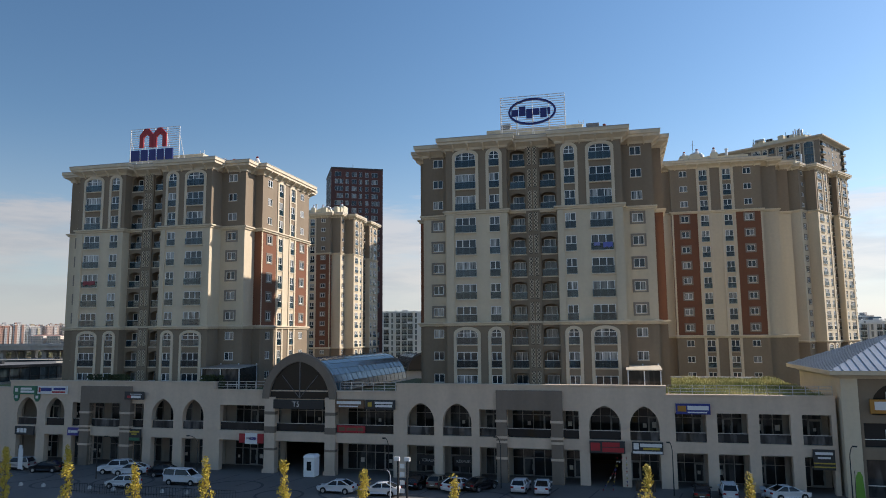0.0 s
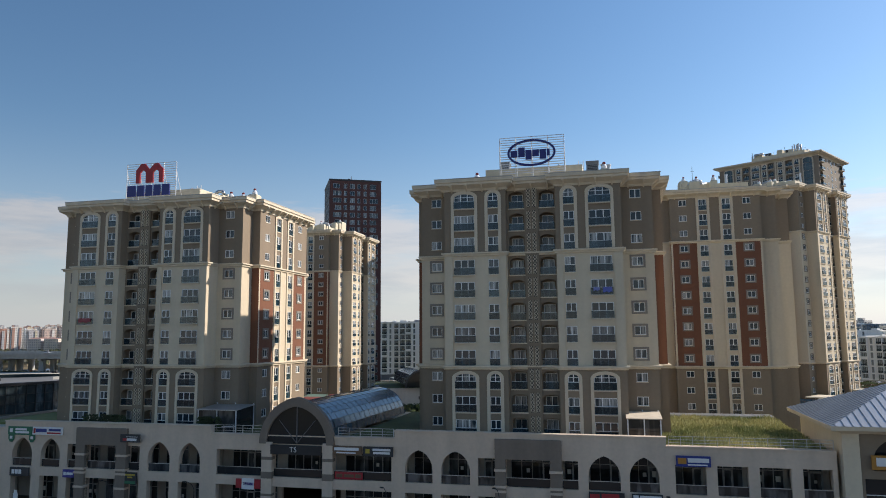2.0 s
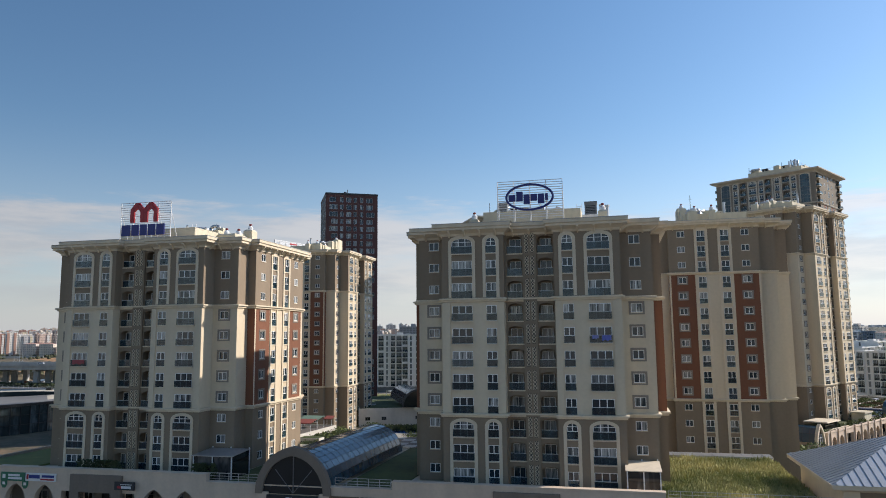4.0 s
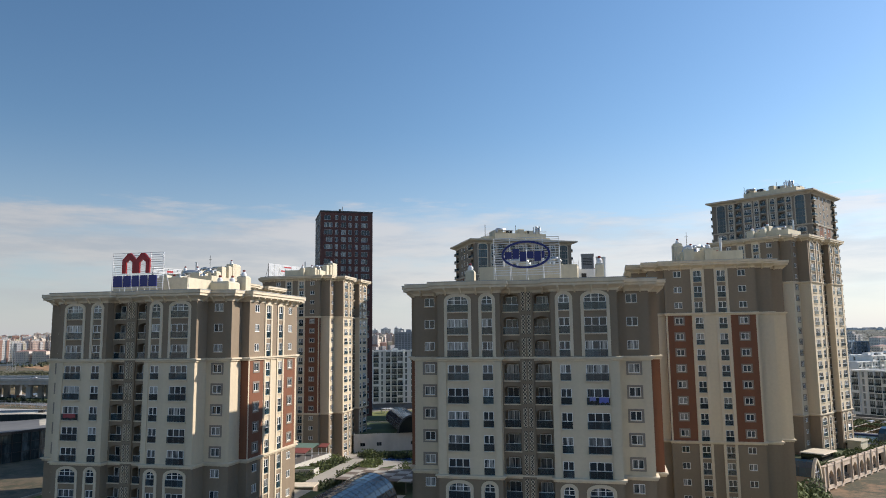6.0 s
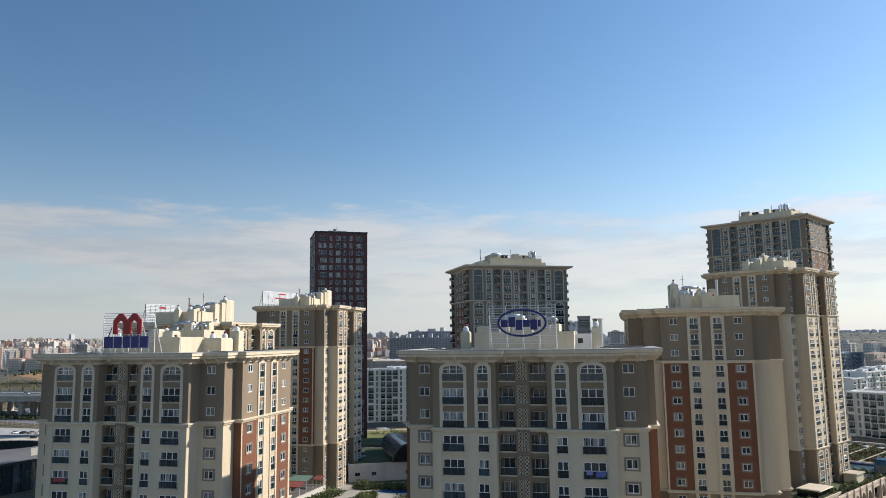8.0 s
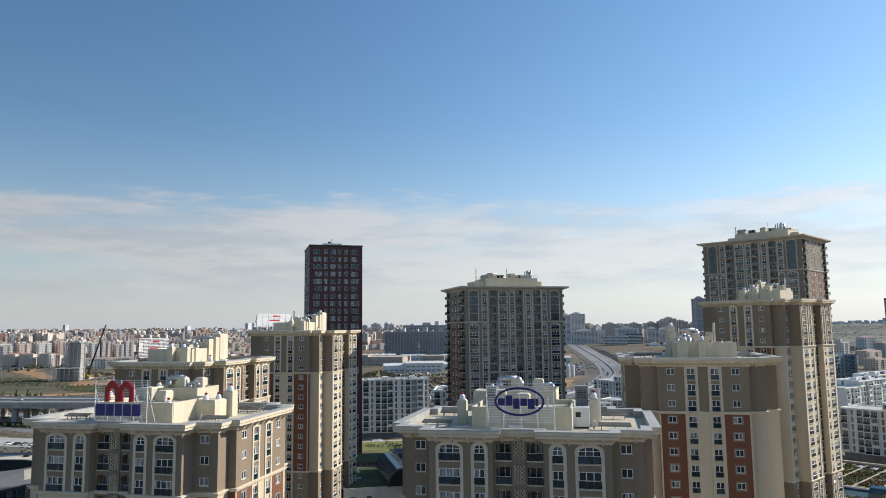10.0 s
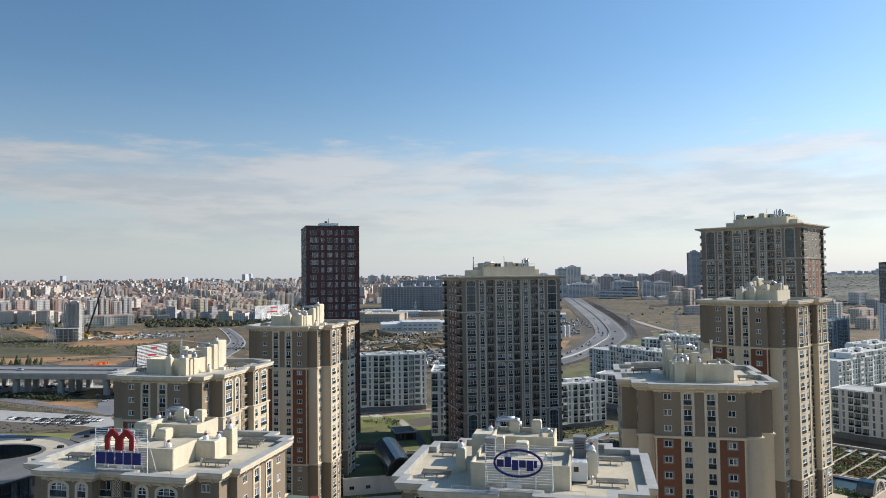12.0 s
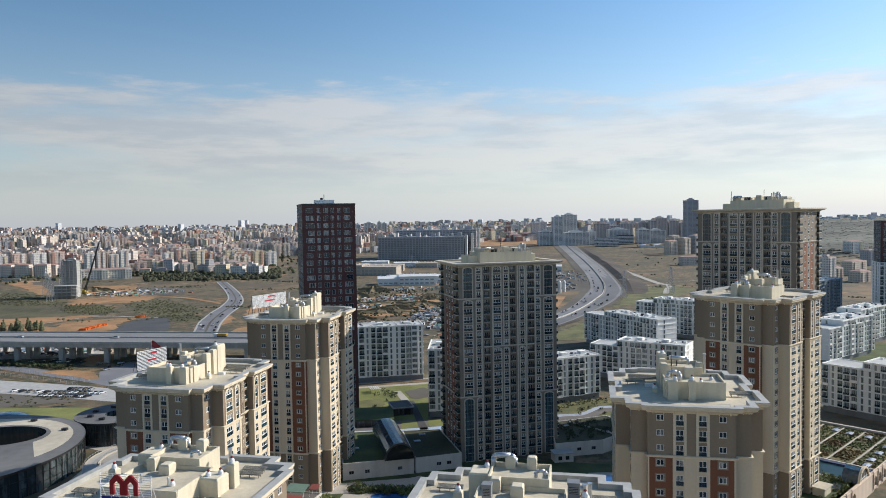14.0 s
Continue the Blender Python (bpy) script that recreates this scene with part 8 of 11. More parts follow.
def city_block(s, x, y, w, d, h, turn, gable):
    c, q = math.cos(turn), math.sin(turn)
    z = rise_of(x, y) - 2.0
    pts = [(x + a * c - b * q, y + a * q + b * c) for a, b in ((-w, -d), (w, -d), (w, d), (-w, d))]
    k = len(s.v)
    s.v.extend([(*p, z) for p in pts] + [(*p, z + h + 2) for p in pts])
    for i in range(4):
        j = (i + 1) % 4
        s.f.append((k + i, k + j, k + 4 + j, k + 4 + i))
        s.m.append(0)
    if gable:
        s.v.append((x, y, z + h + 2 + 0.35 * min(w, d)))
        for i in range(4):
            s.f.append((k + 4 + i, k + 4 + (i + 1) % 4, k + 8))
            s.m.append(1)
    else:
        s.f.append((k + 4, k + 5, k + 6, k + 7))
        s.m.append(1)


def estate_block(s, x, y, w, d, h, turn, gable):
    """An apartment house: main body, two shallow bays and a stair head."""
    city_block(s, x, y, w, d, h, turn, gable)
    c, q = math.cos(turn), math.sin(turn)
    for bx in (-0.55, 0.55):
        a0, b0 = bx * w, -d
        city_block(s, x + a0 * c - b0 * q, y + a0 * q + b0 * c, w * 0.2, 1.1, h - 1.5, turn, False)
    if not gable:
        city_block(s, x, y, w * 0.3, d * 0.4, h + 3.0, turn, False)


rnd = random.Random(21)
made = 0
while made < 210:
    y = 1215 + 1750 * rnd.random() ** 1.25
    x = rnd.uniform(-0.78, -0.03) * y
    if y < 1750 and x > -0.26 * y:
        continue
    if -0.04 * y < x and y < 2200:
        continue
    s = Shape(CITY, TILEROOF)
    turn = rnd.choice((rnd.uniform(0.3, 0.85), rnd.uniform(0.3, 0.85), rnd.uniform(-0.4, 0.2)))
    w, d, h = rnd.uniform(7.0, 11.5), rnd.uniform(6, 9), rnd.choice((14, 18, 22, 26, 32, 36, 40))
    if y < 1330 and x > -0.36 * y:
        h = min(h, 16)
    gable = h < 24 and rnd.random() < 0.6
    for i in range(rnd.randint(2, 4)):
        for j in range(rnd.randint(1, 3)):
            a, b = i * 2.7 * w + rnd.uniform(-2, 2), j * (2 * d + 13)
            px_, py_ = x + a * math.cos(turn) - b * math.sin(turn), y + a * math.sin(turn) + b * math.cos(turn)
            estate_block(s, px_, py_, w * rnd.uniform(0.9, 1.1), d, h + 3 * rnd.randint(-1, 1), turn, gable)
    tagged(part("city_estate", s), "pastel apartment houses in rows on the far slope", "apartment houses", "city estates", "stuff")
    made += 1
city = Shape(CITY, TILEROOF)
for k in range(1900):
    y = 1290 + 3200 * rnd.random() ** 1.3
    x = rnd.uniform(-0.80, -0.02) * y
    if (y < 1750 and x > -0.27 * y) or (-0.03 * y < x and y < 2200):
        continue
    city_block(city, x, y, rnd.uniform(5, 10), rnd.uniform(5, 9), rnd.choice((9, 11, 13, 16, 20, 24)), rnd.uniform(-0.2, 0.8), rnd.random() < 0.6)
tagged(part("city_houses", city), "dense pastel city of lower houses on a far slope", "city", "", "stuff")
# distance haze is put into this base colour: paler and bluer grey
FARTOWER = mat("haze_paled_far_towers", (0.66, 0.67, 0.69), 0.9, var=0.15, grain=0.03, bump=0.0)
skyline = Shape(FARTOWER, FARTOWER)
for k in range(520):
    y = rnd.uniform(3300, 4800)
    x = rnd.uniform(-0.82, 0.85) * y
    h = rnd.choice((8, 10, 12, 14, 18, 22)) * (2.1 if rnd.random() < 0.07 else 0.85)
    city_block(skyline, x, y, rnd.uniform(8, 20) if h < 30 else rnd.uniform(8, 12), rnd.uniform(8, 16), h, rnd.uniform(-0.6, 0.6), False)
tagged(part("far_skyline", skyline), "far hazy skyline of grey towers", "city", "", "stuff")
# wall grey raised to stand in for haze over the cluster
CLUSTER = mat("haze_paled_tower_cluster", (0.74, 0.725, 0.70), 0.9, var=0.12, grain=0.05, bump=0.0)
right = Shape(CITY, TILEROOF)
for k in range(120):
    y = rnd.uniform(2450, 3300)
    x = y * rnd.uniform(0.18, 0.42)
    city_block(right, x, y, rnd.uniform(8, 16), rnd.uniform(8, 14), rnd.choice((18, 24, 30, 36)), rnd.uniform(0, 0.8), False)
for k in range(520):
    y = rnd.uniform(2250, 4300)
    x = y * rnd.uniform(-0.03, 0.17)
    city_block(right, x, y, rnd.uniform(6, 14), rnd.uniform(6, 12), rnd.choice((9, 12, 14, 16, 22, 30)), rnd.uniform(-0.2, 0.8), rnd.random() < 0.3)
tagged(part("city_houses", right), "grey and pink apartment towers beyond the motorway", "city", "", "stuff")
# pink walls and window bands are lightened in colour to imitate haze
TANFLAT = mat("haze_paled_pink_tower", (0.66, 0.57, 0.53), 0.9, var=0.12, grain=0.05, bump=0.0)
DIMGLASS = mat("haze_lifted_window_band", (0.27, 0.275, 0.285), 0.5, var=0.2, grain=0.05, bump=0.0)


def distant_tower(x, y, w, h, wall, label, d=None, turn=0.0):
    """A far high-rise: window bands between floors, corner piers and a stepped plant storey."""
    root = thing("distant_tower", pose(x, y, rise_of(x, y) - 2, 0, 0, turn), label, "high-rise", "distant towers")
    d = d or min(w, 13)
    s = Shape(wall)
    h += 2
    for sx in (-1, 1):
        for sy in (-1, 1):
            s.box(sx * w - 1.6, sx * w + 1.6, sy * d - 1.6, sy * d + 1.6, 0, h)
    n = max(1, int(w // 5))
    for k in range(1, n):
        q = -w + 2 * w * k / n
        s.box(q - 0.9, q + 0.9, -d - 0.5, d + 0.5, 0, h)
    for k in range(int(h // 3.3)):
        s.box(-w - 0.3, w + 0.3, -d - 0.3, d + 0.3, k * 3.3, k * 3.3 + 1.5)
    s.box(-w - 0.4, w + 0.4, -d - 0.4, d + 0.4, h - 1.6, h)
    part("wall", s, root)
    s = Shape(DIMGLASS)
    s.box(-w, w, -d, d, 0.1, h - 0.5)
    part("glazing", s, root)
    s = Shape(wall)
    s.box(-w * 0.6, w * 0.5, -d * 0.6, d * 0.6, h, h + 3.4)
    s.box(-w * 0.3, w * 0.2, -d * 0.4, d * 0.4, h + 3.4, h + 6)
    part("plant_storey", s, root)
    return root


for x, y, w, h in ((375, 2040, 20, 40), (409, 2030, 13, 82), (463, 2030, 36, 37), (510, 2045, 10, 38), (661, 2040, 17, 40), (702, 2050, 24, 37), (589, 2045, 29, 42),
                   (462, 2120, 20, 86), (399, 2350, 11, 58), (423, 2350, 10, 59), (491, 2900, 14, 42), (522, 2900, 12, 40)):
    distant_tower(x, y, w, h, CLUSTER, "slim grey tower on the skyline" if w < 16 else "broad grey apartment slab on the skyline")
for x, y, w, h in ((623, 2350, 22, 50), (664, 2350, 17, 43), (703, 2350, 20, 49), (760, 2350, 18, 51), (788, 2330, 11, 57), (819, 2350, 20, 65), (863, 2350, 16, 54), (896, 2340, 12, 47)):
    distant_tower(x, y, w, h, TANFLAT, "dusty pink tower in a far row")
distant_tower(748, 1900, 14, 122, mat("blue_grey_slab", (0.36, 0.38, 0.42), 0.6, var=0.1, grain=0.05, bump=0.0), "very tall blue-grey tower over the skyline")
for x, y, w, h in ((-190, 2900, 18, 52), (-148, 2900, 7, 55), (-128, 2900, 10, 50), (-230, 2850, 9, 48)):
    distant_tower(x, y, w, h, CLUSTER, "pale tower beside the far office block")
for x, y, w, h, t in ((566, 1552, 13, 31, 25), (600, 1560, 12, 36, 30), (632, 1575, 14, 41, 30), (590, 1600, 12, 40, 25)):
    s = Shape(CITY, TILEROOF)
    estate_block(s, 0, 0, w, 8, h, 0.0, True)
    tagged(part("apartment_house", s, None, pose(x, y, rise_of(x, y) - rise_of(0, 0), 0, 0, t)), "pale pink apartment house with gabled roof", "apartment house", "apartment houses in the field")
for x, y, w, d, h, t in ((515, 1262, 38, 9, 15, 4), (761, 1163, 9, 8, 26, 20), (920, 1455, 20, 9, 26, 20), (582, 907, 12, 8, 14, 28), (571, 945, 8, 8, 16, 28), (494, 835, 8, 8, 38, 28), (640, 1010, 20, 8, 20, 30), (850, 1250, 20, 9, 24, 20), (700, 1240, 16, 9, 22, 25)):
    s = Shape(CITY, TILEROOF)
    estate_block(s, 0, 0, w, d, h, 0.0, h < 30)
    tagged(part("apartment_house", s, None, pose(x, y, rise_of(x, y), 0, 0, t)), "pinkish apartment house with clay roof on the slope", "apartment house", "apartment houses in the field")
WHITEBAND = mat("white_office_band", (0.72, 0.73, 0.74), 0.7, var=0.08, grain=0.1, bump=0.0)
for x, y, w, d, h in ((523, 1925, 31, 12, 24), (600, 2010, 22, 12, 27)):
    root = thing("striped_office", pose(x, y, rise_of(x, y), 0, 0, -6), "low office with white bands and blue glass", "office block", "striped offices")
    s = Shape(GLASS)
    s.box(-w, w, -d, d, 0, h)
    part("glazing", s, root)
    for k in range(int(h // 4)):
        s = Shape(WHITEBAND)
        s.box(-w - 0.6, w + 0.6, -d - 0.6, d + 0.6, k * 4.0 + 2.2, k * 4.0 + 4.0)
        part("floor_band", s, root)
for x, y in ((606, 1840), (640, 1832)):
    s = Shape(WHITEBAND, CLUSTER)
    for i in range(10):
        a0, a1 = math.pi * i / 10, math.pi * (i + 1) / 10
        s.poly([(-16 * math.cos(a), q, 4 + 5 * math.sin(a)) for a, q in ((a0, -14), (a1, -14), (a1, 14), (a0, 14))][::-1])
    s.box(-16, 16, -13.5, 13.5, 0, 4.2, 1)
    tagged(part("arched_hall", s, None, pose(x, y, rise_of(x, y))), "low hall with a white barrel roof", "hall", "sheds and halls")


def lattice_pylon(x, y, h):
    root = thing("lattice_pylon", pose(x, y, rise_of(x, y)), "grey steel lattice power pylon in the fields", "power pylon", "power pylons")
    s = Shape(GALV)
    foot = h * 0.11
    wide = lambda z: foot * (1 - 0.86 * z / h)
    for sx in (-1, 1):
        for sy in (-1, 1):
            s.tube((sx * foot, sy * foot, 0), (sx * wide(h), sy * wide(h), h), 0.16, 4)
    for k in range(11):
        z0, z1 = h * k / 11, h * (k + 1) / 11
        a, b = wide(z0), wide(z1)
        for sy in (-1, 1):
            s.tube((-a, sy * a, z0), (b, sy * b, z1), 0.09, 3)
            s.tube((a, sy * a, z0), (-b, sy * b, z1), 0.09, 3)
            s.tube((sy * a, -a, z0), (sy * b, b, z1), 0.09, 3)
    part("mast", s, root)
    for q, arm in ((0.70, 0.2), (0.82, 0.17), (0.94, 0.13)):
        s = Shape(GALV)
        for sx in (-1, 1):
            s.tube((0, 0, h * q + 1.2), (sx * h * arm, 0, h * q), 0.11, 4)
            s.tube((0, 0, h * q - 0.4), (sx * h * arm, 0, h * q), 0.11, 4)
        part("cross_arm", s, root)


for x, y, h in ((229, 772, 30), (292, 801, 32), (-437, 860, 34), (-470, 915, 36), (-560, 960, 38), (-6, 1010, 40)):
    lattice_pylon(x, y, h)

OFFICE = mat("dark_office_grid", (0.42, 0.425, 0.44), 0.7, var=0.15, grain=0.1, bump=0.0)
OFFICEPALE = mat("pale_office_end", (0.55, 0.54, 0.52), 0.7, var=0.1, grain=0.1, bump=0.0)
off = thing("office_block", pose(12, 1545, rise_of(12, 1545), 0, 0, -6), "wide dark grey office block with stepped wings", "office block")
for x0, x1, y0, y1, h, bays in ((-95, 0, 0, 50, 50, 14), (-2, 92, -6, 50, 50, 14), (-62, 118, 55, 120, 64, 24)):
    s = Shape(OFFICE)
    s.box(x0, x1, y0 + 0.8, y1, 0, h - 1)
    for k in range(int(h // 4)):
        s.box(x0 - 0.5, x1 + 0.5, y0 - 0.3, y1 + 0.5, k * 4 + 3.0, k * 4 + 4.0)
    for k in range(bays + 1):
        q = x0 + (x1 - x0) * k / bays
        s.box(q - 0.7, q + 0.7, y0 - 0.6, y0 + 1, 0, h)
    s.box(x0 - 0.6, x1 + 0.6, y0 - 0.6, y1 + 0.6, h - 1.2, h + 0.6)
    wing = part("wing", s, off)
    s = Shape(DIMGLASS)
    s.box(x0 + 0.3, x1 - 0.3, y0 + 0.4, y0 + 0.9, 0.2, h - 1)
    part("glazing", s, wing)
    for k in range(6):
        s = Shape(OFFICE if k % 2 else OFFICEPALE)
        q = x0 + (x1 - x0) * (0.08 + 0.155 * k)
        s.box(q, q + (x1 - x0) * 0.05 * (1 + k % 2), y0 + 14, y0 + 30, h + 0.6, h + 4 + 2.5 * (k % 3))
        part("roof_house", s, wing)
for x, y, h in ((95, -4, 53), (107, 30, 56), (121, 60, 66)):
    s = Shape(OFFICEPALE)
    s.box(x, x + 5, y, y + 34, 0, h)
    part("stair_tower", s, off, None, "pale stair tower at the end")
BEIGE = mat("beige_hall_wall", (0.46, 0.40, 0.33), 0.9, var=0.1, grain=0.1, bump=0.0)
SHED = mat("pale_shed_metal", (0.74, 0.74, 0.72), 0.6, 0.0, var=0.1, grain=0.1, bump=0.0)


def shed(x, y, w, d, h, t, wall, label, rise=1.6):
    root = thing("shed", pose(x, y, rise_of(x, y), 0, 0, t), label, "shed", "sheds and halls")
    s = Shape(wall)
    s.box(-w, w, -d, d, 0, h)
    for k in range(int(2 * w // 7) + 1):
        s.box(-w + 7 * k - 0.4, -w + 7 * k + 0.4, -d - 0.35, -d, 0, h)
    part("wall", s, root)
    s = Shape(wall, CLUSTER)
    s.prism([(-w - 0.8, -d - 0.8), (w + 0.8, -d - 0.8), (w + 0.8, d + 0.8), (-w - 0.8, d + 0.8)], h, h + rise, 0, taper=[(-w, -0.5), (w, -0.5), (w, 0.5), (-w, 0.5)])
    for k in range(int(w // 6)):
        s.box(-w + 3 + k * 12, -w + 5.5 + k * 12, -1, 1.2, h + rise - 0.3, h + rise + 0.9, 1)
    part("roof", s, root)
    for k in range(int(2 * w // 7)):
        s = Shape(DIMGLASS)
        for j in range(max(1, int(h // 5))):
            s.box(-w + 1.4 + 7 * k, -w + 6 + 7 * k, -d - 0.12, -d, 1.6 + 5 * j, 3.4 + 5 * j)
        part("window_band", s, root)


for x, y, w, d, h, t in ((-36, 1000, 19, 14, 9, 5), (2, 990, 26, 10, 12, -2), (-24, 1045, 20, 10, 7, 4), (40, 1020, 18, 9, 9, 0), (215, 1178, 28, 8, 9, -12), (190, 1260, 30, 9, 7, -8), (132, 1420, 46, 10, 9, -4)):
    shed(x, y, w, d, h, t, SHED, "white hall with shallow roof and window band", 2.6)
for x, y, w, d, h, t in ((-62, 1175, 34, 16, 14, -14), (-110, 1190, 26, 20, 17, -14), (-62, 1260, 40, 10, 11, -5)):
    shed(x, y, w, d, h, t, BEIGE, "beige flat-roofed hall with dark window bands")
for x, y, w in ((-20, 1340, 22), (20, 1318, 20), (60, 1330, 26), (-80, 1390, 26)):
    shed(x, y, w, 9, 9, -5, SHED if w > 20 else BEIGE, "low row of white site buildings")
for x in (172, 178):
    s = Shape(SHED)
    s.cyl(x, 845 + (x - 172) * 0.5, 0, 13, 2.2, 14)
    s.cyl(x, 845 + (x - 172) * 0.5, 13, 14.4, 2.2, 14, r1=0.6)
    tagged(part("silo", s), "white cement silo with conical cap", "silo", "silos")
inst = thing("school_building", pose(-511, 1180, 0.5, 0, 0, 24), "long cream building with rows of windows and end wings", "school")
CREAMWALL = mat("cream_school_wall", (0.74, 0.69, 0.59), 0.9, var=0.08, grain=0.1, bump=0.0)
s = Shape(CREAMWALL)
s.box(-40, 40, 0, 14, 0, 15)
for x in (-40, -5, 30):
    s.box(x, x + 10, -4, 0, 0, 16.5)
s.box(-41, 41, -0.8, 14.6, 15, 15.8)
part("wall", s, inst)
for j in range(4):
    s = Shape(DIMGLASS)
    for k in range(18):
        x = -38 + 4.4 * k
        y = -4 if any(a - 1 < x < a + 9 for a in (-40, -5, 30)) else 0
        s.box(x, x + 2.2, y - 0.15, y + 0.2, 1.6 + 3.5 * j, 3.6 + 3.5 * j)
    tagged(part("window_row", s, inst), "", "", "", "stuff")
s = Shape(TILEROOF)
s.prism([(-41, -1), (41, -1), (41, 15), (-41, 15)], 15.8, 18.2, 0, taper=[(-36, 6.5), (36, 6.5), (36, 7.5), (-36, 7.5)])
part("roof", s, inst)
# tower under construction and crane in the fields
con = thing("building_shell", pose(-433, 906, 0, 0, 0, 6), "grey concrete tower shell and podium under construction", "building shell")
s = Shape(CONCRETE)
for k in range(15):
    s.box(-10, 8, -7, 9, k * 3.1 + 2.6, k * 3.1 + 3.1)
for x in (-10, -6.2, -1.6, 3.0, 7.0):
    for y in (-7, 8):
        s.box(x, x + 1.0, y, y + 1.0, 0, 45.6)
for k in range(15):
    for j in range(4):
        if (k * 3 + j * 5) % 4:
            s.box(-9 + 4.4 * j, -6.4 + 4.4 * j, -6.9, -6.6, k * 3.1 + 3.1, k * 3.1 + 4.6)
s.box(-4, 3, -1, 7, 0, 49)
s.box(-8.6, 6.6, -3.6, -3.2, 0, 45.8)
s.box(6.2, 6.6, -3.4, 8, 0, 45.8)
s.box(-8.6, -8.2, -3.4, 8, 0, 45.8)
part("shell", s, con)
s = Shape(CONCRETE)
for k in range(4):
    s.box(-17, 12, -22, -8, k * 4.0 + 3.3, k * 4.0 + 4.0)
for k in range(6):
    s.box(-17 + k * 5.6, -16 + k * 5.6, -22, -21, 0, 16)
s.box(-16, 11, -16, -15.6, 0, 15.8)
part("podium", s, con)
mast = thing("site_hoist", pose(-452, 915, 0), "thin grey lattice hoist mast beside the shell", "hoist")
s = Shape(GALV)
for dx, dy in ((-1, -1), (1, -1), (1, 1), (-1, 1)):
    s.tube((dx, dy, 0), (dx, dy, 50), 0.22, 4)
for k in range(20):
    s.tube((-1, -1, 2.5 * k), (1, -1, 2.5 * k + 2.5), 0.12, 3)
part("mast", s, mast)
crane = thing("mobile_crane", pose(-436, 944, 0), "mobile crane with yellow carrier and long dark lattice boom", "crane")
s = Shape(DARKMET)
for dx, dy in ((-0.8, -0.8), (0.8, -0.8), (0.8, 0.8), (-0.8, 0.8)):
    s.tube((dx, dy, 3), (19 + dx * 0.4, 6 + dy * 0.4, 69), 0.3, 4)
for k in range(16):
    t0, t1 = k / 16, (k + 1) / 16
    s.tube((19 * t0 - 0.7, 6 * t0 - 0.7, 3 + 66 * t0), (19 * t1 + 0.7, 6 * t1 - 0.7, 3 + 66 * t1), 0.18, 4)
part("boom", s, crane)
s = Shape(DARKMET)
s.tube((19, 6, 69), (-4, -1, 6), 0.12, 4)
s.tube((19, 6, 69), (20.5, 6.5, 40), 0.1, 4)
part("hoist_rope", s, crane)
s = Shape(mat("crane_yellow", (0.55, 0.33, 0.04), 0.5, var=0.08, bump=0.0))
s.box(-6, 4, -2.2, 2.2, 1.2, 3.2)
s.box(-6.5, -2.5, -1.9, 1.9, 3.2, 6.4)
s.box(-1.5, 1.5, -1.9, 0.2, 3.2, 5.6)
part("carrier", s, crane)
for x in (-5, -2.2, 1, 3):
    for y in (-2.2, 1.8):
        s = Shape(DARKMET)
        s.tube((x, y, 0.8), (x, y + 0.5, 0.8), 0.8, 10)
        part("wheel", s, crane)


# ---- shrubs and trees ----
def blob(s, x, y, z, r, rnd, squash=0.8, m=0):
    """An uneven clump of leaves: a ragged ball of small faces."""
    k = len(s.v)
    n, rows = 7, 4
    for j in range(rows + 1):
        p = math.pi * (j / rows) - math.pi / 2
        for i in range(n):
            q = r * rnd.uniform(0.7, 1.2)
            t = 2 * math.pi * i / n + 0.4 * j
            s.v.append((x + q * math.cos(p) * math.cos(t), y + q * math.cos(p) * math.sin(t), z + q * squash * math.sin(p)))
    for j in range(rows):
        for i in range(n):
            a, b = k + j * n + i, k + j * n + (i + 1) % n
            s.f.append((a, b, b + n, a + n))
            s.m.append(m)


def leaf_cloud(s, x, y, z, r, h, count, size, rnd, m=0):
    for _ in range(count):
        t, q = rnd.uniform(0, 6.283), math.sqrt(rnd.random()) * r
        zz = rnd.uniform(-0.5, 0.5) * h
        q *= math.sqrt(max(0.05, 1 - (2 * zz / h) ** 2))
        c = Vector((x + q * math.cos(t), y + q * math.sin(t), z + zz))
        a = Vector((rnd.uniform(-1, 1), rnd.uniform(-1, 1), rnd.uniform(-1, 1))).normalized() * size * rnd.uniform(0.6, 1.3)
        b = a.orthogonal().normalized() * size * rnd.uniform(0.5, 1.0)
        s.poly([c - a, c + b, c + a, c - b], m)


TREELINE = mat("dark_trees", (0.085, 0.09, 0.045), 0.9, var=0.3, grain=0.05, bump=0.0)
BRUSH = mat("brown_olive_brush", (0.082, 0.08, 0.036), 0.95, var=0.3, grain=0.06, bump=0.0)
rnd = random.Random(31)
far = Shape(TREELINE)
for k in range(40):
    cy = rnd.uniform(640, 1150)
    cx = cy * (rnd.uniform(-0.62, -0.1) if k % 3 else rnd.uniform(0.24, 0.85))
    a = rnd.uniform(-0.5, 0.5)
    for _ in range(rnd.randint(8, 24)):
        q, r = rnd.gauss(0, 16), rnd.uniform(0.4, 1.5)
        x, y = cx + q * math.cos(a) + rnd.gauss(0, 2), cy + q * math.sin(a) + rnd.gauss(0, 3)
        blob(far, x, y, rise_of(x, y) + r * 0.4, r, rnd, 0.7)
for k in range(1700):
    y = 1230 + 1500 * rnd.random() ** 1.3
    x = y * rnd.uniform(-0.70, -0.16) if k % 8 else y * rnd.uniform(0.3, 0.85)
    r = rnd.uniform(1.8, 4.2) if k % 8 else rnd.uniform(1.0, 2.4)
    blob(far, x, y, rise_of(x, y) + r * 0.6, r, rnd)
tagged(part("far_trees", far), "dark green far trees between the houses", "trees", "", "stuff")
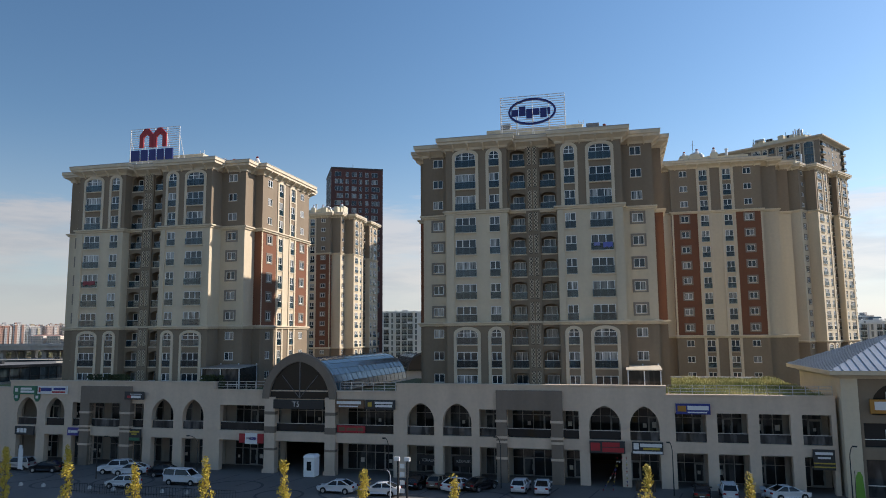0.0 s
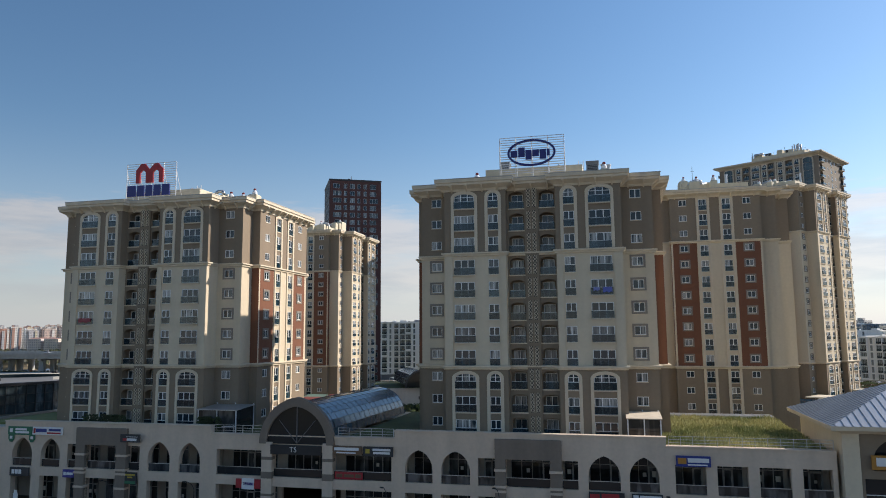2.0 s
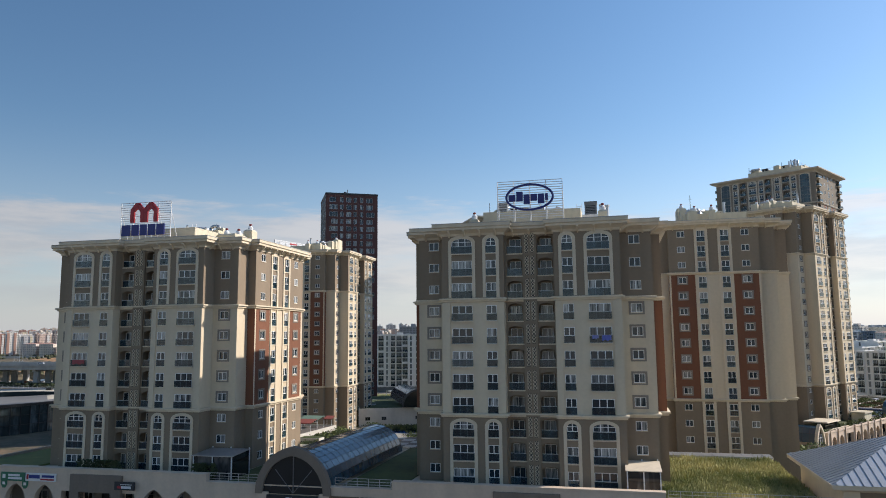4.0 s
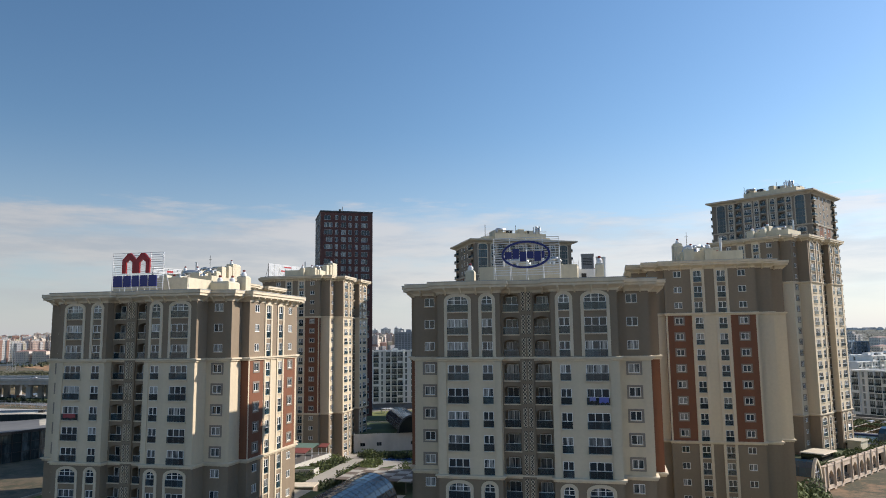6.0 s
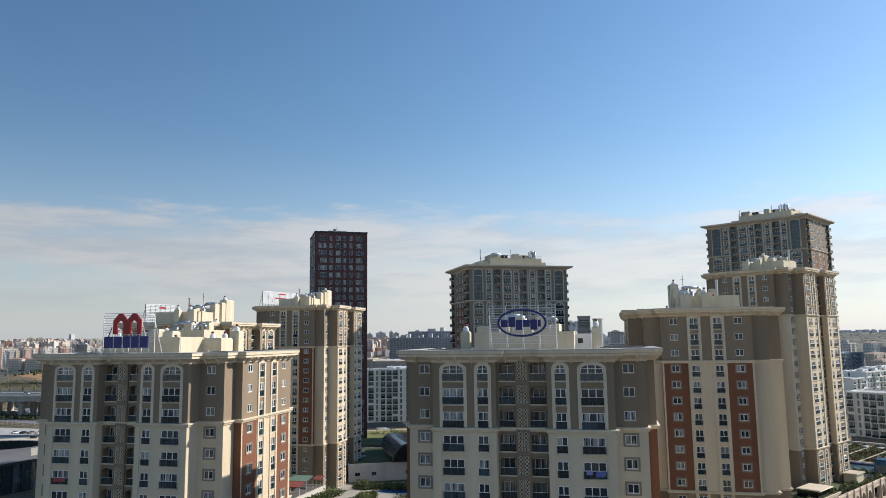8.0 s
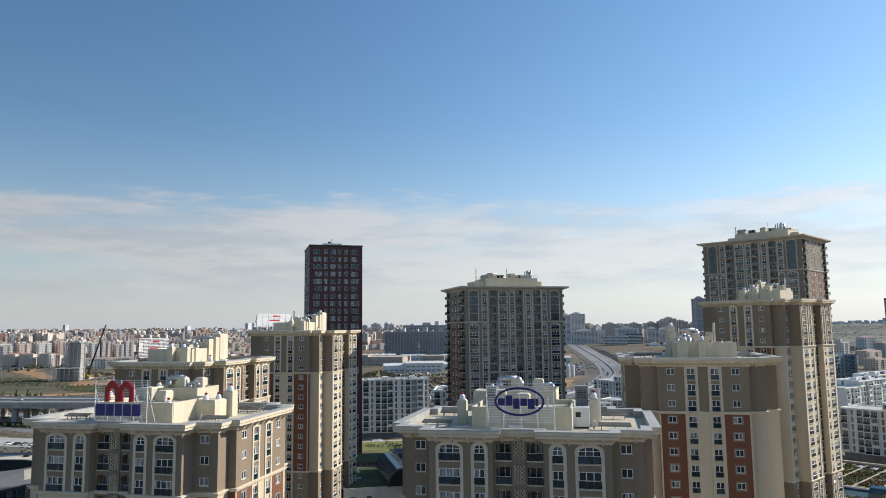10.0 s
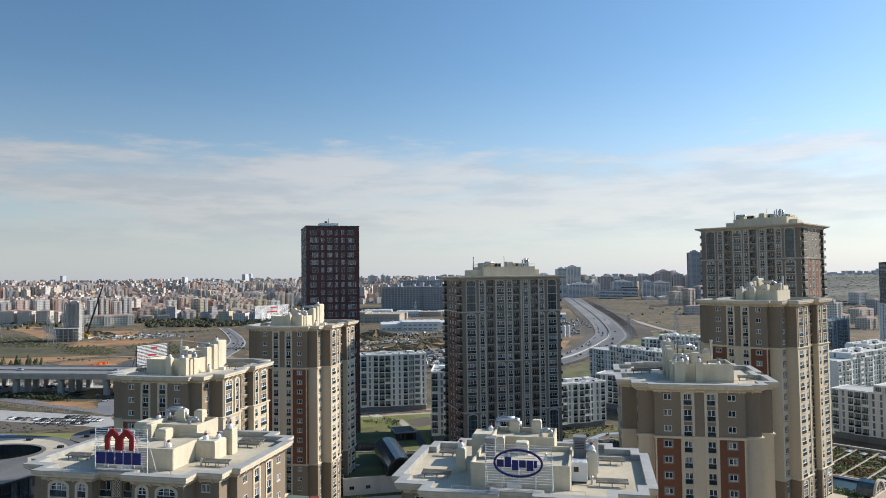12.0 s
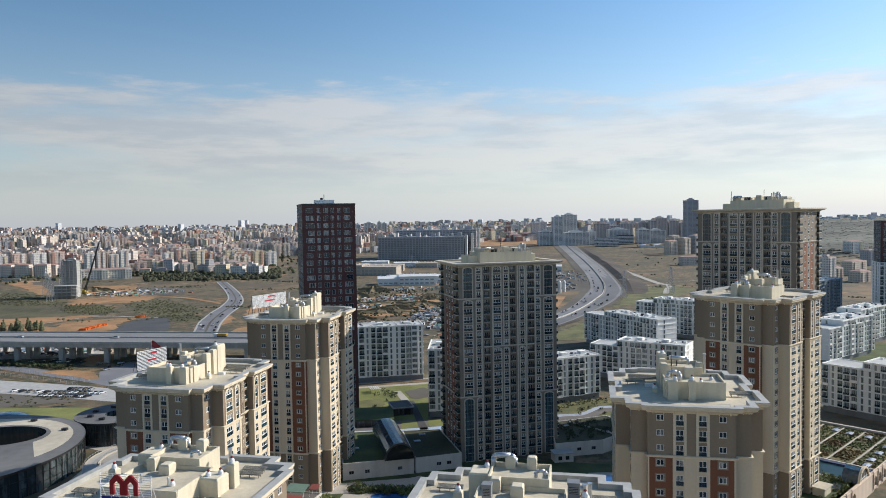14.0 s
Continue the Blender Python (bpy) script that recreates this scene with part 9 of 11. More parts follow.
far = Shape(BRUSH)
for k in range(420):
    x, y = rnd.gauss(-25, 40), rnd.uniform(600, 900)
    if abs(x + 25) < 75:
        r = rnd.uniform(0.6, 1.8)
        blob(far, x, y, 0.5 + rnd.random() * 2.0, r, rnd, 0.7)
for k in range(170):
    x, y = rnd.uniform(-300, -178), rnd.uniform(358, 383)
    r = rnd.uniform(0.3, 1.0)
    blob(far, x, y, 0.1, r, rnd, 0.6)
for q in SCRUBS:
    for k in range(620):
        a, b, c = rnd.sample(q, 3)
        f, g = rnd.random(), rnd.random() * 0.6
        x = (a[0] * f + b[0] * (1 - f)) * (1 - g) + c[0] * g + rnd.gauss(0, 4)
        y = (a[1] * f + b[1] * (1 - f)) * (1 - g) + c[1] * g + rnd.gauss(0, 5)
        r = rnd.uniform(0.5, 1.7)
        blob(far, x, y, rise_of(x, y) + r * 0.1, r, rnd, 0.5)
tagged(part("far_trees", far), "low brown-olive brush on the slopes", "trees", "", "stuff")
dark = Shape(TREELINE)
for k in range(26):
    x, y = -345 + rnd.uniform(-40, 34), 622 + rnd.uniform(-8, 10)
    h = rnd.uniform(7, 13)
    for j in range(4):
        blob(dark, x, y, h * (0.2 + 0.22 * j), 2.6 - 0.55 * j, rnd, 1.3)
tagged(part("far_trees", dark), "row of dark conifers by the viaduct", "trees", "", "stuff")
# woods colour kept light and grey, with the haze painted in
WOODS = mat("haze_paled_woods", (0.15, 0.15, 0.115), 0.95, var=0.35, grain=0.03, bump=0.0)
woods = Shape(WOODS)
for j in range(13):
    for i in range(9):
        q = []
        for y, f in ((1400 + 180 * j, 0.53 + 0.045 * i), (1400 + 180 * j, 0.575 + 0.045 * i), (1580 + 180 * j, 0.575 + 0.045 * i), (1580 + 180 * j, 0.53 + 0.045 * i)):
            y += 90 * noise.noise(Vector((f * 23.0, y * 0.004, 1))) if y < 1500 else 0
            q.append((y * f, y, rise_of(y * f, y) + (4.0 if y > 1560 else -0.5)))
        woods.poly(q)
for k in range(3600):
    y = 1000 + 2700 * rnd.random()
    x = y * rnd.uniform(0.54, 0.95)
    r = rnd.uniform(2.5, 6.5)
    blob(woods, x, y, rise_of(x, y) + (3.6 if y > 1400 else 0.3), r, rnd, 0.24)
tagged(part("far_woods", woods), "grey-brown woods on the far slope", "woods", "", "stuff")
foot = Shape(TREELINE)
for k in range(900):
    y = rnd.uniform(1120, 1330)
    x = y * rnd.uniform(-0.38, -0.19) if k < 820 else y * rnd.uniform(-0.62, -0.45)
    r = rnd.uniform(1.6, 4.4)
    blob(foot, x, y, rise_of(x, y) + r * 0.5, r, rnd)
tagged(part("far_trees", foot), "belt of trees at the foot of the city", "trees", "", "stuff")
# building ground between the estate and the halls: mounds, stacks and parked machines
MOUND = mat("heaped_earth", (0.22, 0.165, 0.095), 0.95, var=0.3, grain=0.35, bump=0.0, col2=(0.055, 0.055, 0.03))


def mound(x, y, rx, ry, h, seed):
    rnd = random.Random(seed)
    s = Shape(MOUND)
    n, rings = 40, 9
    wob = [rnd.uniform(0.6, 1.25) for _ in range(n)]
    for j in range(rings + 1):
        q = 1 - j / rings
        for i in range(n):
            t = 2 * math.pi * i / n
            s.v.append((rx * q * wob[i] * math.cos(t), ry * q * wob[i] * math.sin(t), h * math.sin((1 - q) * math.pi / 2) * rnd.uniform(0.55, 1.2) - 0.4 * (j == 0)))
    for j in range(rings):
        for i in range(n):
            a, b = j * n + i, j * n + (i + 1) % n
            s.f.append((a, b, b + n, a + n))
            s.m.append(0)
    tagged(part("earth_mound", s, None, pose(x, y, rise_of(x, y))), "long heap of brown earth on the building ground", "earth mound", "earth mounds")


for k, (x, y, rx, ry, h) in enumerate(((-35, 690, 40, 10, 4), (-58, 650, 26, 9, 4), (6, 745, 36, 10, 4), (-30, 770, 40, 9, 3), (-70, 840, 26, 12, 5), (20, 830, 36, 9, 3),
                                       (-150, 545, 36, 9, 3), (-330, 560, 60, 12, 5), (-440, 975, 30, 12, 6), (-55, 905, 24, 12, 7), (12, 800, 26, 9, 4), (-20, 715, 30, 7, 4))):
    mound(x, y, rx, ry, h, 300 + k)


def clutter_material():
    m = bpy.data.materials.new("site_goods")
    m.use_nodes = True
    n, l = m.node_tree.nodes, m.node_tree.links
    ramp, geo = n.new("ShaderNodeValToRGB"), n.new("ShaderNodeNewGeometry")
    ramp.color_ramp.interpolation = "CONSTANT"
    for k, (p, c) in enumerate(((0.0, (0.6, 0.6, 0.6)), (0.22, (0.30, 0.29, 0.28)), (0.48, (0.06, 0.06, 0.065)), (0.66, (0.16, 0.24, 0.34)), (0.71, (0.10, 0.32, 0.24)), (0.77, (0.36, 0.29, 0.2)), (0.95, (0.36, 0.14, 0.08)))):
        el = ramp.color_ramp.elements[k] if k < 2 else ramp.color_ramp.elements.new(p)
        el.position, el.color = p, (*c, 1)
    l.new(geo.outputs["Random Per Island"], ramp.inputs[0])
    l.new(ramp.outputs[0], n["Principled BSDF"].inputs["Base Color"])
    return m


goods = Shape(clutter_material())
rnd = random.Random(77)
for cx, cy, sx, sy, count in ((-16, 815, 16, 14, 120), (-60, 790, 14, 12, 60), (14, 650, 9, 40, 170), (-55, 740, 18, 10, 50), (-10, 920, 40, 10, 90), (-30, 610, 18, 6, 40), (-385, 930, 26, 14, 90), (-345, 950, 22, 16, 90), (222, 1080, 16, 50, 120), (190, 930, 14, 40, 60), (-300, 515, 50, 10, 60)):
    for _ in range(count):
        x, y = rnd.gauss(cx, sx), rnd.gauss(cy, sy)
        a, b, h = rnd.uniform(0.6, 3.2), rnd.uniform(0.6, 1.6), rnd.uniform(0.5, 2.2)
        t = rnd.uniform(0, 3.14)
        c, q = math.cos(t), math.sin(t)
        z = rise_of(x, y)
        goods.prism([(x + u * c - v * q, y + u * q + v * c) for u, v in ((-a, -b), (a, -b), (a, b), (-a, b))], z, z + h + 0.3, 0, bottom=False)
tagged(part("site_goods", goods), "scattered stacks, containers and parked machines", "building materials", "", "stuff")
ORANGE = mat("orange_barrier_plastic", (0.75, 0.16, 0.02), 0.6, var=0.08, bump=0.0)
stack = Shape(ORANGE)
for x0, y0, count in ((-284, 629, 60), (-268, 697, 16)):
    for k in range(count):
        q = rnd.uniform(-1, 1)
        x, y = x0 + 3 * q + rnd.uniform(-1.5, 1.5), y0 + count * 0.26 * q
        stack.box(x - 1.8, x + 1.8, y - 0.5, y + 0.5, 0.2, rnd.uniform(1.0, 2.2))
tagged(part("barrier_stack", stack), "stacks of bright orange plastic road barriers", "barrier", "", "stuff")
bushes = Shape(SHRUB)
for k in range(520):
    if k < 200:
        x, y, z = rnd.uniform(56, 80), rnd.uniform(266, 290), 4.8
        if y < 0.62 * x + 226 or k % 3:
            continue
    elif k < 330:
        x, y, z = rnd.uniform(-22, -6), rnd.uniform(303, 372), 0.1
        if (-13 < x < -4 and y < 345) or k % 3:
            continue
    else:
        x, y, z = rnd.uniform(20, 160), rnd.uniform(318, 350), 0.1
    r = rnd.uniform(0.5, 1.3)
    for _ in range(3):
        leaf_cloud(bushes, x + rnd.uniform(-r, r), y + rnd.uniform(-r, r), z + r * 0.7, r, r * 1.5, 9, 0.36, rnd)
tagged(part("terrace_shrubs", bushes), "loose dark shrubs on terraces and lawns", "shrubs", "", "stuff")
verge = Shape(SHRUB)
for k in range(260):
    q, w = rnd.random(), rnd.random()
    x, y = -330 + 108 * q + 10 * w, 496 - 36 * q - 14 * w
    leaf_cloud(verge, x, y, 1.0, 1.5, 2.6, 12, 0.7, rnd)
tagged(part("roadside_hedge", verge), "dark overgrown hedge along the viaduct road", "hedge", "", "stuff")
LUSH = mat("lush_garden_leaves", (0.12, 0.145, 0.036), 0.8, var=0.35, grain=1.5, bump=0.0, col2=(0.04, 0.06, 0.018))
lush = Shape(LUSH)
for k in range(230):
    if k < 150:
        u, v, z = rnd.choice((rnd.uniform(-86, -82), rnd.uniform(-73.5, -69.5), rnd.uniform(-60, -44))), rnd.uniform(189, 213), 0.0
    else:
        u, v, z = rnd.uniform(-80, -46), rnd.uniform(221, 226), 0.0
    r = rnd.uniform(0.6, 1.5)
    for _ in range(4):
        leaf_cloud(lush, u + rnd.uniform(-r, r), v + rnd.uniform(-r, r), z + r * rnd.uniform(0.5, 1.1), r, r * 1.5, 12, 0.3, rnd)
for k in range(26):
    q, y = rnd.uniform(8, 20), rnd.uniform(-4, 6)
    u, v = 0.9703 * (70 + q * 0.7524 - y * 0.6587) - 0.2419 * (150.6 + q * 0.6587 + y * 0.7524), 0.2419 * (70 + q * 0.7524 - y * 0.6587) + 0.9703 * (150.6 + q * 0.6587 + y * 0.7524)
    r = rnd.uniform(1.2, 2.2)
    for _ in range(6):
        leaf_cloud(lush, u + rnd.uniform(-r, r), v + rnd.uniform(-r, r), r * rnd.uniform(0.6, 1.9), r, r * 1.6, 22, 0.4, rnd)
tagged(part("garden_shrubs", lush, None, on_grid(0, 0)), "bushy green garden shrubs in the sun", "shrubs", "", "stuff")
hedge = Shape(SHRUB)
for k in range(420):
    if k < 190:
        u, v = rnd.choice((rnd.uniform(-86, -81.8), rnd.uniform(-74, -69.5), rnd.uniform(-48, -40))), rnd.uniform(172, 213)
    elif k < 290:
        u, v = rnd.uniform(-40, 34), rnd.uniform(205, 250)
    else:
        q = rnd.uniform(0, 1)
        u, v = -80 + 36 * q + rnd.uniform(-1, 1), 222 + 3 * q + rnd.uniform(-1, 1)
    r = rnd.uniform(0.5, 1.4)
    for _ in range(3):
        leaf_cloud(hedge, u + rnd.uniform(-r, r), v + rnd.uniform(-r, r), r * 0.8, r, r * 1.5, 12, 0.3, rnd)
tagged(part("courtyard_shrubs", hedge, None, on_grid(0, 0)), "low dense shrubs in the courtyard beds", "shrubs", "", "stuff")
deckgreen = Shape(LUSH)
for k in range(340):
    if k < 150:
        x, y, r = rnd.uniform(84, 95), rnd.uniform(2.5, 30), rnd.uniform(0.5, 1.1)
    elif k < 240:
        x, y, r = rnd.uniform(56, 84), rnd.uniform(1.6, 6.5), rnd.uniform(0.35, 0.8)
        if 74 < x < 82 and y > 4:
            continue
    else:
        x, y, r = rnd.uniform(34.5, 45), rnd.uniform(1.6, 12), rnd.uniform(0.3, 0.7)
    leaf_cloud(deckgreen, x, y, 8.2 + r * 0.7, r, r * 1.6, 22, 0.26, rnd)
tagged(part("deck_shrubs", deckgreen, None, pose(68.5, 152.3, -3.35, 0, 0, 41.2)), "green shrubs and hedge along the street arcade roof", "shrubs", "", "stuff")
terr = Shape(SHRUB)
for u0, u1, v, z in ((-77.6, -72.6, 91.6, DECK), (-74.0, -70.0, 91.4, DECK), (-58.6, -55.4, 92.0, DECK)):
    for k in range(16):
        leaf_cloud(terr, rnd.uniform(u0, u1), v + rnd.uniform(-0.3, 0.3), z + 1.2, 0.55, 2.3, 46, 0.17, rnd)
tagged(part("terrace_hedge", terr, None, on_grid(0, 0)), "clipped hedge along the arcade parapet", "hedge", "", "stuff")

YELLOW = mat("yellow_autumn_leaves", (0.62, 0.44, 0.05), 0.7, var=0.25, grain=2.5, bump=0.0, col2=(0.30, 0.24, 0.04))
BARK = mat("grey_brown_bark", (0.13, 0.10, 0.075), 0.95, var=0.2, grain=6.0)


def slim_tree(u, v, h, seed):
    rnd = random.Random(seed)
    root = thing("street_tree", on_grid(u, v), "slim columnar street tree with thin yellow autumn leaves", "tree", "street trees")
    s = Shape(BARK)
    p = Vector((0, 0, 0))
    for k in range(6):
        q = Vector((rnd.uniform(-0.08, 0.08), rnd.uniform(-0.08, 0.08), h * 0.9 * (k + 1) / 6))
        s.tube(p, q, 0.09 * (1 - k / 7), 7, 0, 0.09 * (1 - (k + 1) / 7))
        p = q
    for k in range(16):
        z = h * (0.18 + 0.7 * k / 16)
        a, ln = rnd.uniform(0, 6.28), rnd.uniform(0.35, 0.8) * (1.1 - 0.6 * k / 16)
        s.tube((0, 0, z), (ln * math.cos(a), ln * math.sin(a), z + ln * 1.5), 0.028, 4, 0, 0.008)
    part("trunk", s, root)
    s = Shape(YELLOW)
    for k in range(46):
        t = rnd.random()
        z = h * (0.2 + 0.8 * t)
        w = (0.80 - 0.62 * t) * rnd.uniform(0.3, 1.15) * (0.78 + 0.42 * math.sin(7.0 * t + seed) * math.sin(17.0 * t + 2 * seed))
        a = rnd.uniform(0, 6.28)
        leaf_cloud(s, w * math.cos(a), w * math.sin(a), z, rnd.uniform(0.22, 0.44), 0.75, 32, 0.085, rnd)
    part("crown", s, root)


for k, (u, h) in enumerate(((-62.1, 6.5), (-54.5, 6.9), (-46.6, 5.5), (-38.9, 6.3), (-30.8, 6.3), (-22.9, 5.8), (-14.6, 5.6), (1.7, 7.0), (9.5, 6.6))):
    slim_tree(u, 62.0, h, 50 + k)


# ---- cars ----
TYRE = mat("tyre_rubber", (0.015, 0.015, 0.016), 0.85, var=0.1, bump=0.0)
CARGLASS = mat("car_glass", (0.012, 0.014, 0.016), 0.06, var=0.05, bump=0.0)
LAMPRED = mat("tail_lamp", (0.30, 0.012, 0.012), 0.2, var=0.05, bump=0.0)
LAMPCLEAR = mat("head_lamp", (0.55, 0.56, 0.57), 0.15, var=0.05, bump=0.0)
PAINTS = {"white": mat("white_car_paint", (0.66, 0.67, 0.68), 0.25, var=0.02, bump=0.0), "black": mat("black_car_paint", (0.014, 0.014, 0.016), 0.22, var=0.05, bump=0.0),
          "silver": mat("silver_car_paint", (0.36, 0.37, 0.38), 0.3, 0.4, var=0.04, bump=0.0), "beige": mat("beige_car_paint", (0.22, 0.19, 0.15), 0.3, 0.3, var=0.04, bump=0.0)}
SIDES = {  # side outlines of body and glass house: x along (nose at +), z up
    "sedan": ([(-2.18, 0.3), (-1.7, 0.24), (1.75, 0.24), (2.18, 0.32), (2.27, 0.52), (2.2, 0.68), (1.9, 0.8), (1.05, 0.94), (-1.5, 1.0), (-2.05, 1.01), (-2.24, 0.9), (-2.28, 0.55)], [(1.15, 0.92), (0.3, 1.4), (-0.85, 1.44), (-1.85, 0.99)], 4.5),
    "hatch": ([(-1.85, 0.3), (-1.4, 0.24), (1.5, 0.24), (1.95, 0.32), (2.03, 0.55), (1.93, 0.74), (1.65, 0.86), (1.0, 0.98), (-1.85, 1.02), (-2.0, 0.8), (-1.99, 0.5)], [(1.0, 0.97), (0.3, 1.47), (-1.3, 1.5), (-1.85, 1.02)], 4.0),
    "suv": ([(-2.1, 0.4), (2.15, 0.4), (2.2, 0.8), (2.05, 1.0), (1.0, 1.12), (-2.1, 1.15)], [(0.95, 1.11), (0.4, 1.68), (-1.7, 1.72), (-2.08, 1.14)], 4.4),
    "van": ([(-2.4, 0.38), (2.35, 0.38), (2.45, 0.75), (2.3, 0.98), (1.45, 1.18), (-2.42, 1.2)], [(1.5, 1.17), (0.7, 1.82), (-2.3, 1.88), (-2.42, 1.19)], 4.9),
}


def extruded(s, pts, w0, w1, m=0, soft=0.06):
    """A side outline drawn across the car with rounded shoulders: half width w0 at its lower points, w1 at the top; nose and tail draw in."""
    zs, xs = [z for _, z in pts], [x for x, _ in pts]
    lo, hi, far = min(zs), max(zs), max(abs(x) for x in xs)
    cx, cz = sum(xs) / len(xs), sum(zs) / len(zs)
    half = [(w0 + (w1 - w0) * (z - lo) / (hi - lo)) * (1 - 0.13 * (abs(x) / far) ** 5) for x, z in pts]
    near = lambda x, z: (x + (cx - x) / abs(cx - x + 1e-6) * soft if abs(cx - x) > 0.2 else x, z + (soft if z < cz else -soft) * 0.8)
    layers = []
    for q, shrink in ((-1.0, True), (-0.93, False), (0.93, False), (1.0, True)):
        layers.append([(*((near(x, z)[0], h * q, near(x, z)[1]) if shrink else (x, h * q, z)),) for (x, z), h in zip(pts, half)])
    s.poly(layers[0], m)
    s.poly(layers[-1][::-1], m)
    for a, b in zip(layers, layers[1:]):
        for i in range(len(pts)):
            j = (i + 1) % len(pts)
            s.poly([a[j], a[i], b[i], b[j]], m)


def car(kind, paint, m, label):
    root = thing("car", m, label, "car", "parked cars")
    body, cabin, ln = SIDES[kind]
    s = Shape(PAINTS[paint], TYRE)
    extruded(s, body, 0.90, 0.84)
    for x in (-ln * 0.3, ln * 0.31):
        for y in (-0.87, 0.87):
            s.tube((x, y - 0.03, 0.33), (x, y + 0.03, 0.33), 0.38, 16, 1)
    s.box(-ln * 0.2, ln * 0.2, -0.89, 0.89, 0.26, 0.32, 1)
    part("body", s, root)
    s = Shape(CARGLASS)
    extruded(s, cabin, 0.80, 0.62)
    part("glass_house", s, root)
    s = Shape(PAINTS[paint])
    top = [p for p in cabin if p[1] > max(q[1] for q in cabin) - 0.1]
    x0, x1, zt = min(p[0] for p in top), max(p[0] for p in top), max(p[1] for p in top)
    extruded(s, [(x0 - 0.1, zt - 0.05), (x1 + 0.1, zt - 0.07), (x1 - 0.1, zt + 0.01), ((x0 + x1) / 2, zt + 0.05), (x0 + 0.1, zt + 0.02)], 0.66, 0.58, 0, 0.02)
    for sy in (-1, 1):
        for xa, xb in ((cabin[0], cabin[1]), (cabin[3], cabin[2]), (((cabin[1][0] + cabin[2][0]) / 2 - 0.05, cabin[0][1]), ((cabin[1][0] + cabin[2][0]) / 2, zt))):
            s.tube((xa[0], sy * 0.79, xa[1]), (xb[0], sy * 0.62, xb[1]), 0.06, 5)
    part("roof", s, root)
    for x in (-ln * 0.3, ln * 0.31):
        for y in (-0.8, 0.8):
            w = Shape(TYRE)
            w.tube((x, y - 0.11, 0.31), (x, y + 0.11, 0.31), 0.31, 16)
            wheel = part("wheel", w, root)
            r = Shape(GALV)
            sgn = 1 if y > 0 else -1
            r.tube((x, y + sgn * 0.1, 0.31), (x, y + sgn * 0.125, 0.31), 0.2, 10)
            part("rim", r, wheel)
    front, back = max(p[0] for p in body), min(p[0] for p in body)
    for y in (-0.8, 0.8):
        s = Shape(PAINTS[paint])
        s.box(cabin[0][0] - 0.35, cabin[0][0] - 0.2, y * 1.2 - 0.1, y * 1.2 + 0.1, cabin[0][1] + 0.02, cabin[0][1] + 0.16)
        part("wing_mirror", s, root)
    for y in (-0.6, 0.6):
        s = Shape(LAMPCLEAR)
        s.box(front - 0.22, front - 0.02, y - 0.17, y + 0.17, 0.64, 0.78)
        part("headlight", s, root)
        s = Shape(LAMPRED)
        s.box(back - 0.02, back + 0.12, y - 0.16, y + 0.16, 0.72, 0.92)
        part("tail_light", s, root)
    s = Shape(SIGNWHITE)
    s.box(back - 0.03, back + 0.06, -0.26, 0.26, 0.55, 0.66)
    part("number_plate", s, root)
    return root


for kind, paint, u, v, turn, label in (
        ("suv", "silver", -81.4, 83.4, 186, "silver estate car parked before the arcade"), ("sedan", "black", -76.2, 82.9, 190, "black saloon parked before the arcade"),
        ("suv", "white", -66.2, 84.0, 200, "white estate car parked at a slant"), ("sedan", "white", -63.5, 83.6, 200, "white saloon parked at a slant"),
        ("hatch", "white", -58.9, 76.2, 184, "white hatchback on the forecourt paving"), ("van", "white", -52.8, 79.4, 0, "white passenger van on the forecourt"),
        ("sedan", "black", -58.2, 83.6, 20, "black car behind the white van"), ("sedan", "white", -32.4, 78.9, 178, "white saloon with dark windows on the paving"),
        ("sedan", "white", -27.0, 78.6, 182, "white saloon with red tail lamps"), ("sedan", "black", -23.9, 83.6, 80, "black car parked nose in"),
        ("hatch", "beige", -21.6, 84.0, 80, "beige car parked nose in"), ("sedan", "white", -19.0, 83.0, 60, "white car parked at a slant by the arcade"),
        ("sedan", "black", -16.5, 83.8, 60, "black saloon facing the arcade"), ("hatch", "white", -11.8, 83.8, 86, "white hatchback seen from behind"),
        ("sedan", "white", -9.3, 83.9, 92, "white coupe parked straight at the arcade"), ("sedan", "black", 8.0, 84.6, 84, "dark saloon parked by the square-framed shops"),
        ("suv", "white", 10.8, 85.2, 88, "white compact van parked by the shops"), ("sedan", "white", 16.9, 85.8, 20, "white car parked along the shops")):
    car(kind, paint, on_grid(u, v, 0.03, turn), label)


def far_car(paint):
    s = Shape(PAINTS[paint], CARGLASS, TYRE)
    extruded(s, SIDES["sedan"][0], 0.86, 0.84, 0)
    extruded(s, SIDES["sedan"][1], 0.8, 0.62, 1)
    for x in (-1.35, 1.4):
        for y in (-0.8, 0.8):
            s.tube((x, y - 0.1, 0.31), (x, y + 0.1, 0.31), 0.31, 8, 2)
    return s.mesh("car")


